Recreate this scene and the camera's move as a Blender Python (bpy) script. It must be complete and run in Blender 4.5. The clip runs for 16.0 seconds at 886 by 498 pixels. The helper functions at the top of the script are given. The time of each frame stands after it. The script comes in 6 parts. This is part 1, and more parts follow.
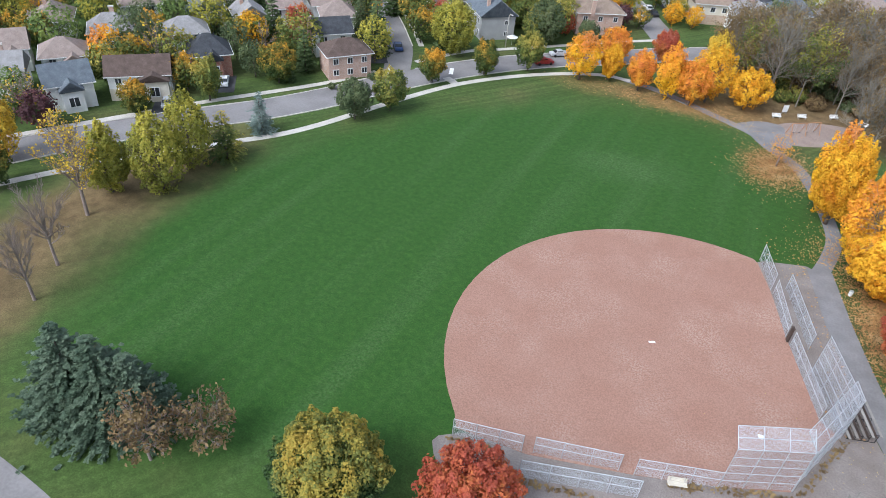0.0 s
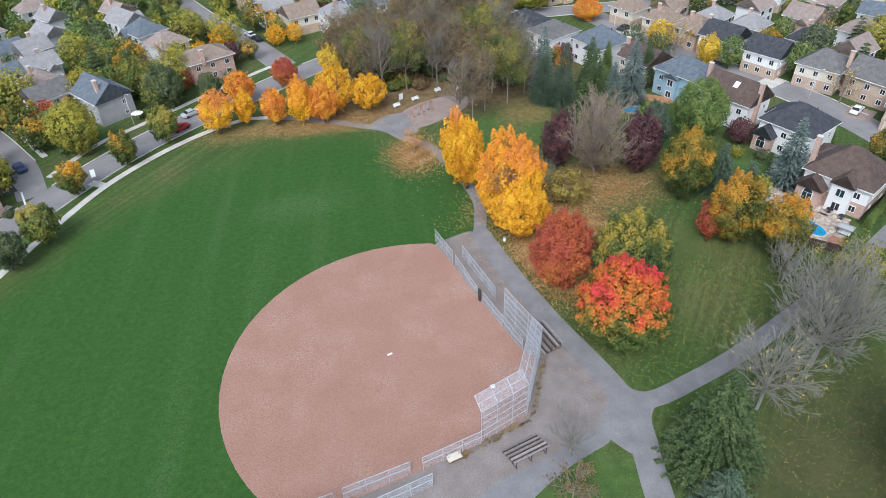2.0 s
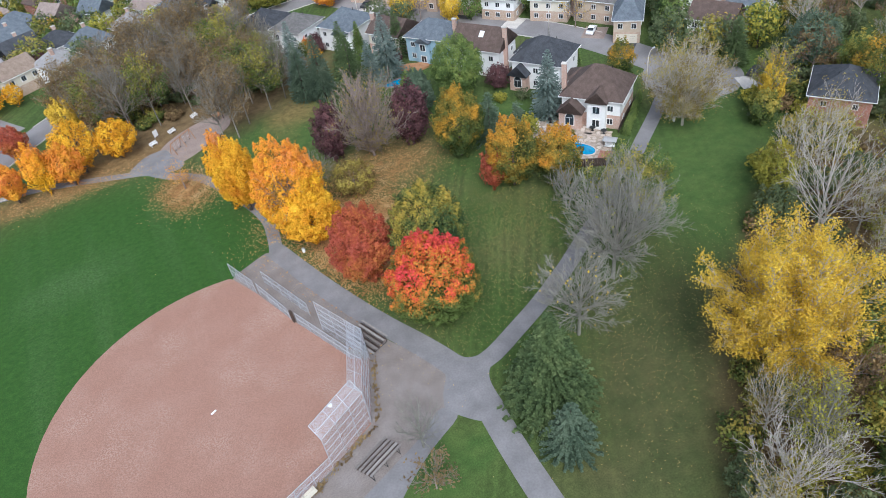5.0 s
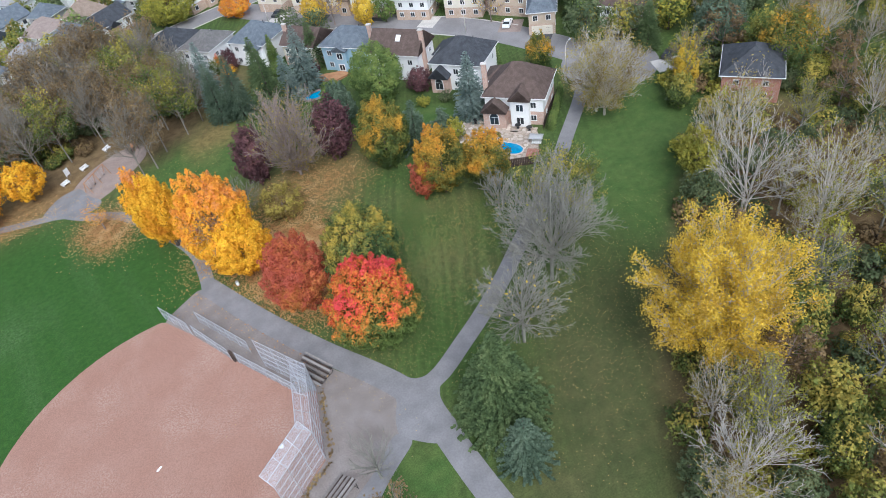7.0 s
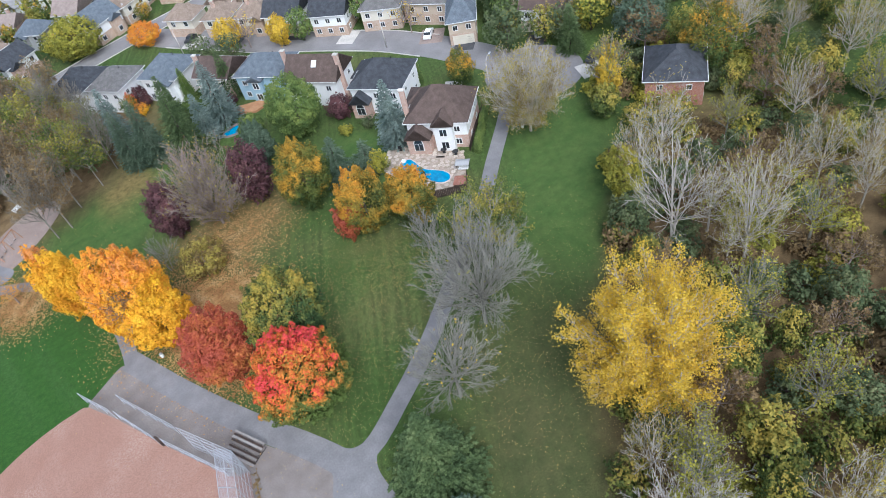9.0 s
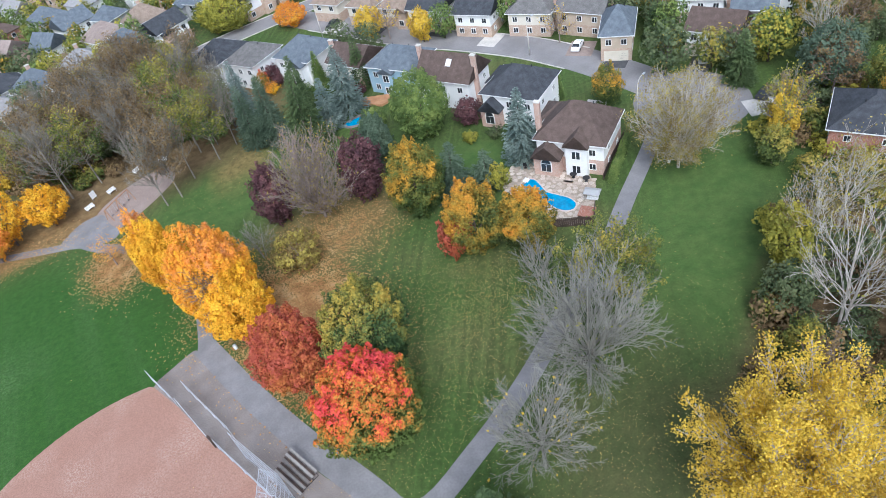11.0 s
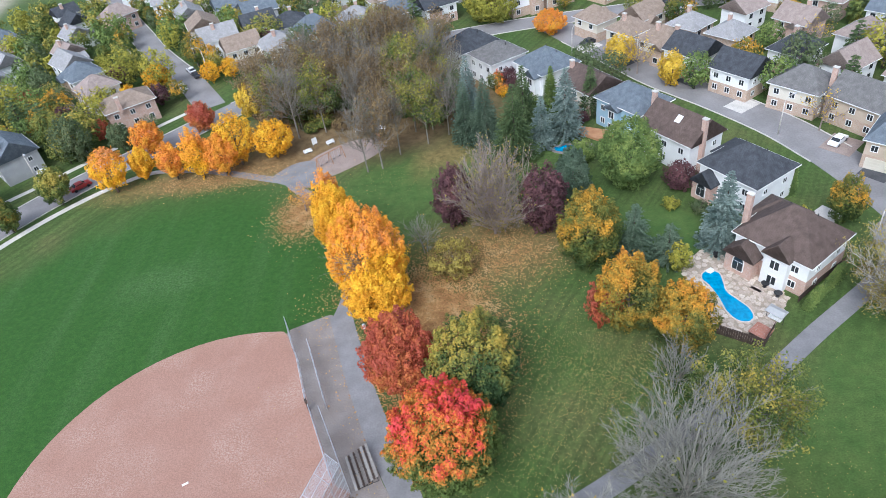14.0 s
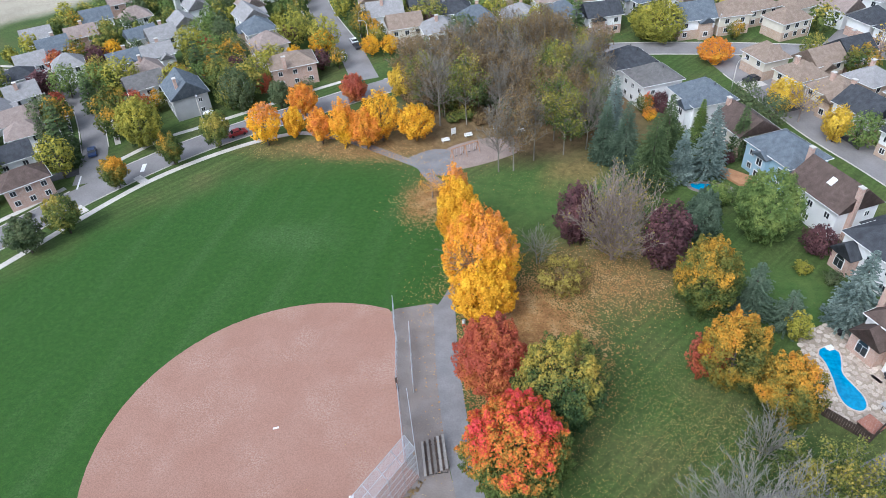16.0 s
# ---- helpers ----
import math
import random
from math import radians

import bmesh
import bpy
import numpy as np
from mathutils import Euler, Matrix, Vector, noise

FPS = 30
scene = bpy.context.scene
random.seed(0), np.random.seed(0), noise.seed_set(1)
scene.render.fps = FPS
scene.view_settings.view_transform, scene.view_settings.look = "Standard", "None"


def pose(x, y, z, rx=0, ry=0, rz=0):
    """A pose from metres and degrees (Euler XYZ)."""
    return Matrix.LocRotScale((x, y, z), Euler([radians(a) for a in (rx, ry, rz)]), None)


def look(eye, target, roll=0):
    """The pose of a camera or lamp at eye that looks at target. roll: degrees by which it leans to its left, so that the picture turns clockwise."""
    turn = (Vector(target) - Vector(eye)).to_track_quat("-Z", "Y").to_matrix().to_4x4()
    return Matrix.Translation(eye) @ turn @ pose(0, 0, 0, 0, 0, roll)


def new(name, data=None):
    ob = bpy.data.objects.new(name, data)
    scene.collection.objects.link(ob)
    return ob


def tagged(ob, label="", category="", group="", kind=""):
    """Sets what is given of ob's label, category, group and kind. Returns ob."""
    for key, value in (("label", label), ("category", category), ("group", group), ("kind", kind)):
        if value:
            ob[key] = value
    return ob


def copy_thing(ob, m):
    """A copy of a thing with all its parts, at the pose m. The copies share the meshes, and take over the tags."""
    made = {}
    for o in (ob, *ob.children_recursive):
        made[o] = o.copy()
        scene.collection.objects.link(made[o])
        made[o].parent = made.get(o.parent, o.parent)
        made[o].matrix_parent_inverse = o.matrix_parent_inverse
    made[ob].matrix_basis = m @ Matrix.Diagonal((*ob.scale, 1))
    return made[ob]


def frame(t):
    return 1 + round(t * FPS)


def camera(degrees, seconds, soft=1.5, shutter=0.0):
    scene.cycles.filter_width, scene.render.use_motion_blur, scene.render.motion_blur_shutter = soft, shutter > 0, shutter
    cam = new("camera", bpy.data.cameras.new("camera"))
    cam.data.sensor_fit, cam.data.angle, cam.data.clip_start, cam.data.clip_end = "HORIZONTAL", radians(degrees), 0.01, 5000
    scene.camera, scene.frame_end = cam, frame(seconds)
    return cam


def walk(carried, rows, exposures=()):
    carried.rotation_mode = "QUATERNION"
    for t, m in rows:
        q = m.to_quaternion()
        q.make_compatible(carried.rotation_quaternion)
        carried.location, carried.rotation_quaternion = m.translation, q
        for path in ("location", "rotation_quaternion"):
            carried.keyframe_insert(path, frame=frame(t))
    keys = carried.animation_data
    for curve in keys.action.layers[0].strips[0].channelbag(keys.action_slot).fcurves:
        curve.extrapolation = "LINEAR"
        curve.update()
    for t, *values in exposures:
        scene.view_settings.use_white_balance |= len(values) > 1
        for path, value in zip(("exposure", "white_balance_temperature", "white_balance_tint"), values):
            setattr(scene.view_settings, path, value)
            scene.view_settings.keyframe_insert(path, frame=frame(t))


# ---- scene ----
cam = camera(67.3, 16.0, soft=0.6)
# seconds, x, y, z, yaw, pitch, roll
ROWS = [
    (0.0, -6.10, -13.04, 56.63, 26.85, -37.20, 4.82),
    (0.5, -3.93, -13.31, 62.48, 13.07, -37.45, -0.89),
    (1.0, -5.82, -14.92, 66.81, -2.24, -37.46, -1.69),
    (1.5, -5.74, -15.29, 70.12, -3.74, -37.96, -1.97),
    (2.0, -5.57, -15.24, 72.15, -3.90, -38.43, -1.99),
    (2.5, -5.31, -15.41, 72.94, -3.95, -38.63, -2.29),
    (3.0, -2.88, -15.77, 72.83, -4.96, -38.73, -4.04),
    (3.5, 1.23, -16.09, 71.65, -18.70, -39.94, -7.78),
    (3.7, 2.01, -15.71, 71.28, -20.87, -40.21, -9.10),
    (6.0, 1.37, -11.97, 70.35, -21.77, -40.98, -9.24),
    (6.5, 3.08, -11.47, 71.28, -24.52, -41.56, -10.49),
    (7.0, 4.94, -10.53, 72.52, -27.18, -42.55, -11.56),
    (7.5, 7.81, -9.88, 74.50, -26.82, -43.42, -12.88),
    (8.0, 10.67, -8.94, 76.15, -30.39, -44.89, -14.19),
    (8.2, 11.75, -8.12, 76.57, -30.82, -45.26, -14.81),
    (10.3, 22.18, -2.81, 74.24, -25.01, -44.83, -17.76),
    (10.5, 22.21, -0.66, 72.89, -21.14, -43.72, -16.38),
    (11.0, 22.32, 2.08, 69.49, -17.59, -41.89, -14.36),
    (11.5, 23.05, 3.14, 68.53, -17.45, -41.49, -13.65),
    (12.0, 23.62, 4.97, 67.87, -10.21, -40.22, -11.12),
    (12.5, 25.04, 5.46, 67.58, -8.33, -39.54, -10.36),
    (13.0, 26.56, 5.68, 68.25, -5.46, -39.20, -9.55),
    (13.5, 29.34, 5.50, 70.37, 3.04, -38.79, -8.66),
    (14.0, 31.63, 5.21, 71.64, 5.07, -38.89, -8.81),
    (14.5, 33.97, 3.94, 74.00, 13.84, -38.39, -7.14),
    (15.0, 33.89, 3.91, 75.13, 16.92, -38.48, -5.63),
    (15.5, 31.57, 4.73, 75.32, 17.38, -38.82, -4.49),
    (16.0, 31.40, 4.73, 75.40, 17.31, -38.88, -4.38),
]


def heading(x, y, z, yaw, pitch, roll):
    """A camera's pose by its turn from north, its tilt and its lean to the left."""
    return pose(x, y, z, 0, 0, yaw) @ pose(0, 0, 0, 90 + pitch, 0, 0) @ pose(0, 0, 0, 0, 0, roll)


walk(cam, [(r[0], heading(*r[1:])) for r in ROWS], [(0.0, 0.74, 5800, 8), (3.0, 0.6, 5800, 8), (8.0, 0.72, 5700, 8), (10.5, 0.81, 5600, 8), (14.0, 0.84, 5600, 8), (16.0, 0.74, 5620, 8)])

# ---- light: an overcast autumn day ----
world = bpy.data.worlds.new("overcast")
scene.world = world
world.use_nodes = True
wn, wl = world.node_tree.nodes, world.node_tree.links
wn.clear()
sky = wn.new("ShaderNodeTexSky")
sky.sky_type, sky.sun_disc = "NISHITA", False
sky.sun_elevation, sky.sun_rotation = radians(48), radians(200)
sky.air_density, sky.dust_density, sky.ozone_density = 1.0, 3.0, 1.0
grey = wn.new("ShaderNodeHueSaturation")
grey.inputs["Saturation"].default_value = 0.5
back = wn.new("ShaderNodeBackground")
back.inputs["Strength"].default_value = 0.15
wout = wn.new("ShaderNodeOutputWorld")
wl.new(sky.outputs[0], grey.inputs["Color"])
wl.new(grey.outputs[0], back.inputs[0])
wl.new(back.outputs[0], wout.inputs[0])
sun_data = bpy.data.lights.new("sun", "SUN")
sun_data.energy, sun_data.angle, sun_data.color = 1.1, radians(25), (1.0, 0.985, 0.97)
sun = new("sun", sun_data)
SUN_AZ, SUN_EL = radians(200), radians(48)
sun.matrix_world = look((0, 0, 0), (-math.sin(SUN_AZ) * math.cos(SUN_EL), -math.cos(SUN_AZ) * math.cos(SUN_EL), -math.sin(SUN_EL)))


# ---- materials ----
def ramp_node(nt, stops):
    r = nt.nodes.new("ShaderNodeValToRGB")
    e = r.color_ramp.elements
    while len(e) < len(stops):
        e.new(0.5)
    for el, (p, c) in zip(e, stops):
        el.position, el.color = p, (*c, 1)
    return r


def material(name, colours, scale=1.0, rough=0.85, fine=12.0, bump=0.3, metal=0.0, island=0.0, spread=(0.3, 0.7), spec=0.3, per_object=0.0, vary=1.0):
    """A rough surface: colours over a coarse noise, varied by fine grain, and by leaf or piece."""
    m = bpy.data.materials.new(name)
    m.use_nodes = True
    nt = m.node_tree
    n, l = nt.nodes, nt.links
    b = n["Principled BSDF"]
    b.inputs["Roughness"].default_value, b.inputs["Metallic"].default_value = rough, metal
    b.inputs["Specular IOR Level"].default_value = spec
    geo = n.new("ShaderNodeNewGeometry")
    tex = n.new("ShaderNodeTexNoise")
    tex.inputs["Scale"].default_value, tex.inputs["Detail"].default_value = scale, 4
    l.new(geo.outputs["Position"], tex.inputs["Vector"])
    fac = tex.outputs["Fac"]
    if island or per_object:
        mix = n.new("ShaderNodeMix")
        mix.inputs[0].default_value = island or per_object
        l.new(fac, mix.inputs[2])
        if island:
            l.new(geo.outputs["Random Per Island"], mix.inputs[3])
        else:
            info = n.new("ShaderNodeObjectInfo")
            l.new(info.outputs["Random"], mix.inputs[3])
        fac = mix.outputs[0]
    k = len(colours)
    lo, hi = spread
    ramp = ramp_node(nt, [(lo + (hi - lo) * i / max(1, k - 1), c) for i, c in enumerate(colours)])
    l.new(fac, ramp.inputs[0])
    grain = n.new("ShaderNodeTexNoise")
    grain.inputs["Scale"].default_value, grain.inputs["Detail"].default_value = fine, 3
    l.new(geo.outputs["Position"], grain.inputs["Vector"])
    shade = n.new("ShaderNodeMapRange")
    shade.inputs[1].default_value, shade.inputs[2].default_value = 0.25, 0.75
    shade.inputs[3].default_value, shade.inputs[4].default_value = 1 - 0.24 * vary, 1 + 0.22 * vary
    l.new(grain.outputs["Fac"], shade.inputs[0])
    mul = n.new("ShaderNodeVectorMath")
    mul.operation = "SCALE"
    l.new(ramp.outputs[0], mul.inputs[0])
    l.new(shade.outputs[0], mul.inputs["Scale"])
    l.new(mul.outputs[0], b.inputs["Base Color"])
    if bump:
        bp = n.new("ShaderNodeBump")
        bp.inputs["Strength"].default_value, bp.inputs["Distance"].default_value = bump, 0.05
        l.new(grain.outputs["Fac"], bp.inputs["Height"])
        l.new(bp.outputs[0], b.inputs["Normal"])
    return m


def leaf_material(name, colours, climb=0.15, clump=0.42, spread=(0.12, 0.88)):
    """Leaves: colours turn from the skirt to the top of a crown (climb), by bough and by leaf."""
    m = material(name, colours, scale=clump, rough=0.7, fine=3.0, bump=0, spread=spread, spec=0.15)
    n, l = m.node_tree.nodes, m.node_tree.links
    b, out = n["Principled BSDF"], n["Material Output"]
    noise = next(x for x in n if x.type == "TEX_NOISE" and abs(x.inputs["Scale"].default_value - clump) < 1e-4)
    ramp = next(x for x in n if x.type == "VALTORGB")
    geo = next(x for x in n if x.type == "NEW_GEOMETRY")
    tc, sep = n.new("ShaderNodeTexCoord"), n.new("ShaderNodeSeparateXYZ")
    l.new(tc.outputs["Generated"], sep.inputs[0])
    total = None
    for sock, k in ((noise.outputs["Fac"], 1.75), (sep.outputs[2], climb), (geo.outputs["Random Per Island"], 0.24)):
        mad = n.new("ShaderNodeMath")
        mad.operation = "MULTIPLY_ADD"
        l.new(sock, mad.inputs[0])
        mad.inputs[1].default_value = k
        if total is None:
            mad.inputs[2].default_value = 0.5 - 0.5 * (1.75 + climb + 0.24) - 0.22 * climb
        else:
            l.new(total, mad.inputs[2])
        total = mad.outputs[0]
    l.new(total, ramp.inputs[0])
    thin = n.new("ShaderNodeBsdfTranslucent")
    l.new(b.inputs["Base Color"].links[0].from_socket, thin.inputs[0])
    mix = n.new("ShaderNodeMixShader")
    mix.inputs[0].default_value = 0.3
    l.new(b.outputs[0], mix.inputs[1])
    l.new(thin.outputs[0], mix.inputs[2])
    l.new(mix.outputs[0], out.inputs[0])
    return m


M = {}
LEAVES = {
    "yellow": [(0.62, 0.26, 0.02), (0.82, 0.46, 0.03), (0.9, 0.6, 0.05)],
    "orange": [(0.9, 0.56, 0.03), (0.88, 0.46, 0.04), (0.82, 0.34, 0.05), (0.72, 0.34, 0.13)],
    "amber": [(0.82, 0.46, 0.05), (0.8, 0.34, 0.05), (0.7, 0.24, 0.06)],
    "flame": [(0.12, 0.17, 0.045), (0.19, 0.2, 0.05), (0.46, 0.26, 0.05), (0.74, 0.24, 0.05), (0.68, 0.12, 0.06), (0.72, 0.1, 0.08), (0.78, 0.1, 0.11)],
    "red": [(0.6, 0.26, 0.07), (0.54, 0.155, 0.065), (0.42, 0.095, 0.06), (0.52, 0.16, 0.1)],
    "olive": [(0.08, 0.12, 0.04), (0.18, 0.215, 0.055), (0.38, 0.335, 0.075), (0.54, 0.41, 0.085)],
    "rust": [(0.07, 0.11, 0.035), (0.13, 0.16, 0.04), (0.24, 0.21, 0.045), (0.56, 0.32, 0.045), (0.76, 0.4, 0.045)],
    "turning": [(0.05, 0.09, 0.035), (0.085, 0.135, 0.045), (0.22, 0.23, 0.06), (0.42, 0.34, 0.065), (0.54, 0.38, 0.075)],
    "russet": [(0.08, 0.11, 0.035), (0.17, 0.17, 0.04), (0.4, 0.27, 0.045), (0.68, 0.35, 0.045), (0.68, 0.28, 0.05)],
    "tawny": [(0.18, 0.12, 0.06), (0.34, 0.27, 0.07), (0.54, 0.45, 0.1)],
    "lime": [(0.2, 0.21, 0.045), (0.37, 0.35, 0.06), (0.55, 0.47, 0.08)],
    "gold": [(0.5, 0.34, 0.06), (0.72, 0.5, 0.06), (0.86, 0.63, 0.09)],
    "green": [(0.095, 0.15, 0.048), (0.18, 0.25, 0.072), (0.3, 0.36, 0.1)],
    # dark green leaves, their tones lifted in part for haze over the suburb
    "dark": [(0.08, 0.115, 0.058), (0.135, 0.172, 0.08), (0.21, 0.23, 0.11)],
    "maroon": [(0.075, 0.037, 0.044), (0.135, 0.065, 0.072), (0.23, 0.11, 0.11)],
    "spruce": [(0.065, 0.1, 0.042), (0.11, 0.158, 0.064), (0.18, 0.23, 0.095)],
    "blue_green": [(0.075, 0.115, 0.075), (0.125, 0.175, 0.115), (0.19, 0.245, 0.17)],
    "blue": [(0.13, 0.18, 0.16), (0.22, 0.28, 0.25), (0.34, 0.41, 0.37)],
    "brown": [(0.16, 0.11, 0.065), (0.26, 0.18, 0.09), (0.36, 0.26, 0.12)],
    "fallen": [(0.34, 0.17, 0.07), (0.5, 0.28, 0.11), (0.62, 0.42, 0.21)],
    "fallen_yellow": [(0.5, 0.32, 0.1), (0.55, 0.4, 0.15), (0.6, 0.48, 0.25)],
}
for key, cols in LEAVES.items():
    M[key] = leaf_material("leaf_" + key, cols, {"flame": 1.25, "olive": 0.55, "rust": 0.5, "orange": 0.75, "red": 0.3, "turning": 0.9, "russet": 0.45, "lime": 0.4}.get(key, 0.15), 0.24 if key in ("flame", "olive", "rust", "red", "orange", "turning", "russet") else 0.4)
M["bark"] = material("bark", [(0.07, 0.055, 0.045), (0.16, 0.13, 0.11)], 2.0, 0.95, 20, 0.5)
M["twig"] = material("grey_twigs", [(0.17, 0.163, 0.138), (0.29, 0.28, 0.238)], 1.0, 0.95, 20, 0.2)
M["wood_twig"] = material("wood_twigs", [(0.165, 0.148, 0.122), (0.275, 0.25, 0.21)], 0.3, 0.95, 20, 0.2)
M["pale_twig"] = material("pale_bark", [(0.32, 0.29, 0.25), (0.5, 0.46, 0.41)], 1.0, 0.9, 20, 0.2)
M["brown_twig"] = material("brown_twigs", [(0.2, 0.155, 0.135), (0.32, 0.26, 0.23)], 1.0, 0.95, 20, 0.2)
M["clay"] = material("red_clay", [(0.315, 0.175, 0.128), (0.345, 0.2, 0.15)], 0.2, 0.95, 6, 0.3)
M["gravel"] = material("grey_gravel", [(0.205, 0.172, 0.154), (0.24, 0.207, 0.188), (0.27, 0.24, 0.222)], 0.35, 0.95, 6, 0.4)
M["asphalt"] = material("worn_asphalt", [(0.19, 0.182, 0.185), (0.255, 0.246, 0.248)], 0.35, 0.9, 4, 0.15, vary=0.45)
M["road"] = material("road_asphalt", [(0.2, 0.188, 0.186), (0.285, 0.27, 0.268)], 0.15, 0.9, 3, 0.15, vary=0.5)
M["blacktop"] = material("dark_blacktop", [(0.06, 0.06, 0.065), (0.1, 0.1, 0.105)], 0.4, 0.85, 8, 0.2)
M["concrete"] = material("pale_concrete", [(0.5, 0.47, 0.43), (0.62, 0.58, 0.53)], 0.5, 0.9, 10, 0.2)
M["sand"] = material("playground_sand", [(0.27, 0.205, 0.175), (0.35, 0.275, 0.24)], 0.3, 0.95, 5, 0.3)
M["steel"] = material("galvanised_steel", [(0.55, 0.57, 0.6), (0.68, 0.7, 0.73)], 1.0, 0.45, 15, 0, metal=0.6)
M["wood"] = material("weathered_plank", [(0.19, 0.17, 0.155), (0.37, 0.345, 0.32)], 2.0, 0.85, 20, 0.2, per_object=0.5)
M["dark_wood"] = material("dark_timber", [(0.05, 0.035, 0.03), (0.1, 0.07, 0.055)], 1.5, 0.8, 15, 0.3)
M["deck"] = material("cedar_deck", [(0.36, 0.18, 0.09), (0.46, 0.25, 0.13)], 1.0, 0.8, 10, 0.2)
M["white"] = material("white_paint", [(0.74, 0.74, 0.73), (0.8, 0.8, 0.79)], 0.6, 0.6, 8, 0.05)
M["rubber_plate"] = material("white_rubber", [(0.8, 0.8, 0.8), (0.85, 0.85, 0.85)], 1, 0.6, 8, 0)
M["stone"] = material("patio_stone", [(0.4, 0.32, 0.26), (0.5, 0.42, 0.35), (0.62, 0.54, 0.46)], 0.6, 0.85, 6, 0.4, per_object=0.5, spread=(0.2, 0.8))
M["joint"] = material("patio_joint", [(0.3, 0.245, 0.19), (0.4, 0.33, 0.26)], 0.8, 0.95, 6, 0.4)
M["paint_black"] = material("black_paint", [(0.02, 0.02, 0.022), (0.04, 0.04, 0.042)], 1, 0.5, 8, 0)
M["soil"] = material("dark_soil", [(0.07, 0.05, 0.035), (0.15, 0.1, 0.06)], 0.6, 0.95, 6, 0.5)
for key, a, b_ in (("wall_white", (0.74, 0.74, 0.73), (0.8, 0.8, 0.79)), ("wall_cream", (0.6, 0.55, 0.45), (0.7, 0.65, 0.56)),
                   ("wall_blue", (0.28, 0.41, 0.5), (0.34, 0.47, 0.56)), ("wall_grey", (0.34, 0.34, 0.34), (0.42, 0.42, 0.42)),
                   ("wall_tan", (0.45, 0.36, 0.27), (0.55, 0.45, 0.35))):
    M[key] = material(key, [a, b_], 0.4, 0.7, 6, 0.05, vary=0.25)


def brick_material(name, a, b_, mortar, scale):
    m = material(name, [a, b_], 1.0, 0.85, 10, 0)
    n, l = m.node_tree.nodes, m.node_tree.links
    bs = n["Principled BSDF"]
    src = bs.inputs["Base Color"].links[0].from_socket
    tc, bt = n.new("ShaderNodeTexCoord"), n.new("ShaderNodeTexBrick")
    bt.inputs["Scale"].default_value = scale
    bt.inputs["Mortar"].default_value = (*mortar, 1)
    bt.inputs["Mortar Size"].default_value = 0.012
    l.new(src, bt.inputs["Color1"])
    l.new(src, bt.inputs["Color2"])
    # bricks run round the walls: the sum of the two level axes, and the height
    sep, add, com = n.new("ShaderNodeSeparateXYZ"), n.new("ShaderNodeMath"), n.new("ShaderNodeCombineXYZ")
    l.new(tc.outputs["Object"], sep.inputs[0])
    l.new(sep.outputs[0], add.inputs[0])
    l.new(sep.outputs[1], add.inputs[1])
    l.new(add.outputs[0], com.inputs[0])
    l.new(sep.outputs[2], com.inputs[1])
    l.new(com.outputs[0], bt.inputs["Vector"])
    l.new(bt.outputs["Color"], bs.inputs["Base Color"])
    return m


M["brick_pink"] = brick_material("pink_brick", (0.44, 0.29, 0.23), (0.54, 0.37, 0.3), (0.55, 0.5, 0.45), 2.2)
M["brick_red"] = brick_material("red_brick", (0.3, 0.13, 0.09), (0.4, 0.18, 0.13), (0.5, 0.45, 0.4), 2.2)
M["brick_tan"] = brick_material("tan_brick", (0.42, 0.3, 0.22), (0.52, 0.39, 0.3), (0.55, 0.5, 0.45), 2.2)
# the last two roofs are the grey and brown, lightened in colour for haze
for key, a, b_ in (("roof_brown", (0.085, 0.06, 0.05), (0.14, 0.1, 0.085)), ("roof_slate", (0.1, 0.118, 0.14), (0.165, 0.19, 0.215)),
                   ("roof_dark", (0.04, 0.043, 0.05), (0.075, 0.08, 0.09)), ("roof_grey", (0.12, 0.115, 0.11), (0.19, 0.18, 0.175)),
                   ("roof_tan", (0.22, 0.165, 0.125), (0.31, 0.24, 0.19)), ("roof_grey_haze", (0.25, 0.24, 0.235), (0.34, 0.33, 0.33)), ("roof_brown_haze", (0.25, 0.195, 0.17), (0.34, 0.275, 0.245))):
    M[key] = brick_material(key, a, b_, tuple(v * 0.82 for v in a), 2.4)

M["glass"] = bpy.data.materials.new("window_glass")
M["glass"].use_nodes = True
gb = M["glass"].node_tree.nodes["Principled BSDF"]
gb.inputs["Base Color"].default_value, gb.inputs["Roughness"].default_value = (0.03, 0.035, 0.04, 1), 0.08
M["water"] = material("pool_water", [(0.012, 0.23, 0.44), (0.02, 0.3, 0.52)], 0.5, 0.08, 2.0, 0.1, spec=0.5)

# chain link: a diamond net of thin zinc wire with open holes
M["net"] = bpy.data.materials.new("chain_link")
M["net"].use_nodes = True
nn, nl = M["net"].node_tree.nodes, M["net"].node_tree.links
nb = nn["Principled BSDF"]
nb.inputs["Base Color"].default_value, nb.inputs["Roughness"].default_value, nb.inputs["Metallic"].default_value = (0.62, 0.66, 0.72, 1), 0.5, 0.2
tcn, hole, nmix = nn.new("ShaderNodeUVMap"), nn.new("ShaderNodeBsdfTransparent"), nn.new("ShaderNodeMixShader")
waves = []
for turn in (45, -45):
    mp, wv = nn.new("ShaderNodeMapping"), nn.new("ShaderNodeTexWave")
    mp.inputs["Rotation"].default_value[2] = radians(turn)
    wv.inputs["Scale"].default_value = 4.0
    nl.new(tcn.outputs[0], mp.inputs[0])
    nl.new(mp.outputs[0], wv.inputs[0])
    gt = nn.new("ShaderNodeMath")
    gt.operation, gt.inputs[1].default_value = "GREATER_THAN", 0.93
    nl.new(wv.outputs["Fac"], gt.inputs[0])
    waves.append(gt)
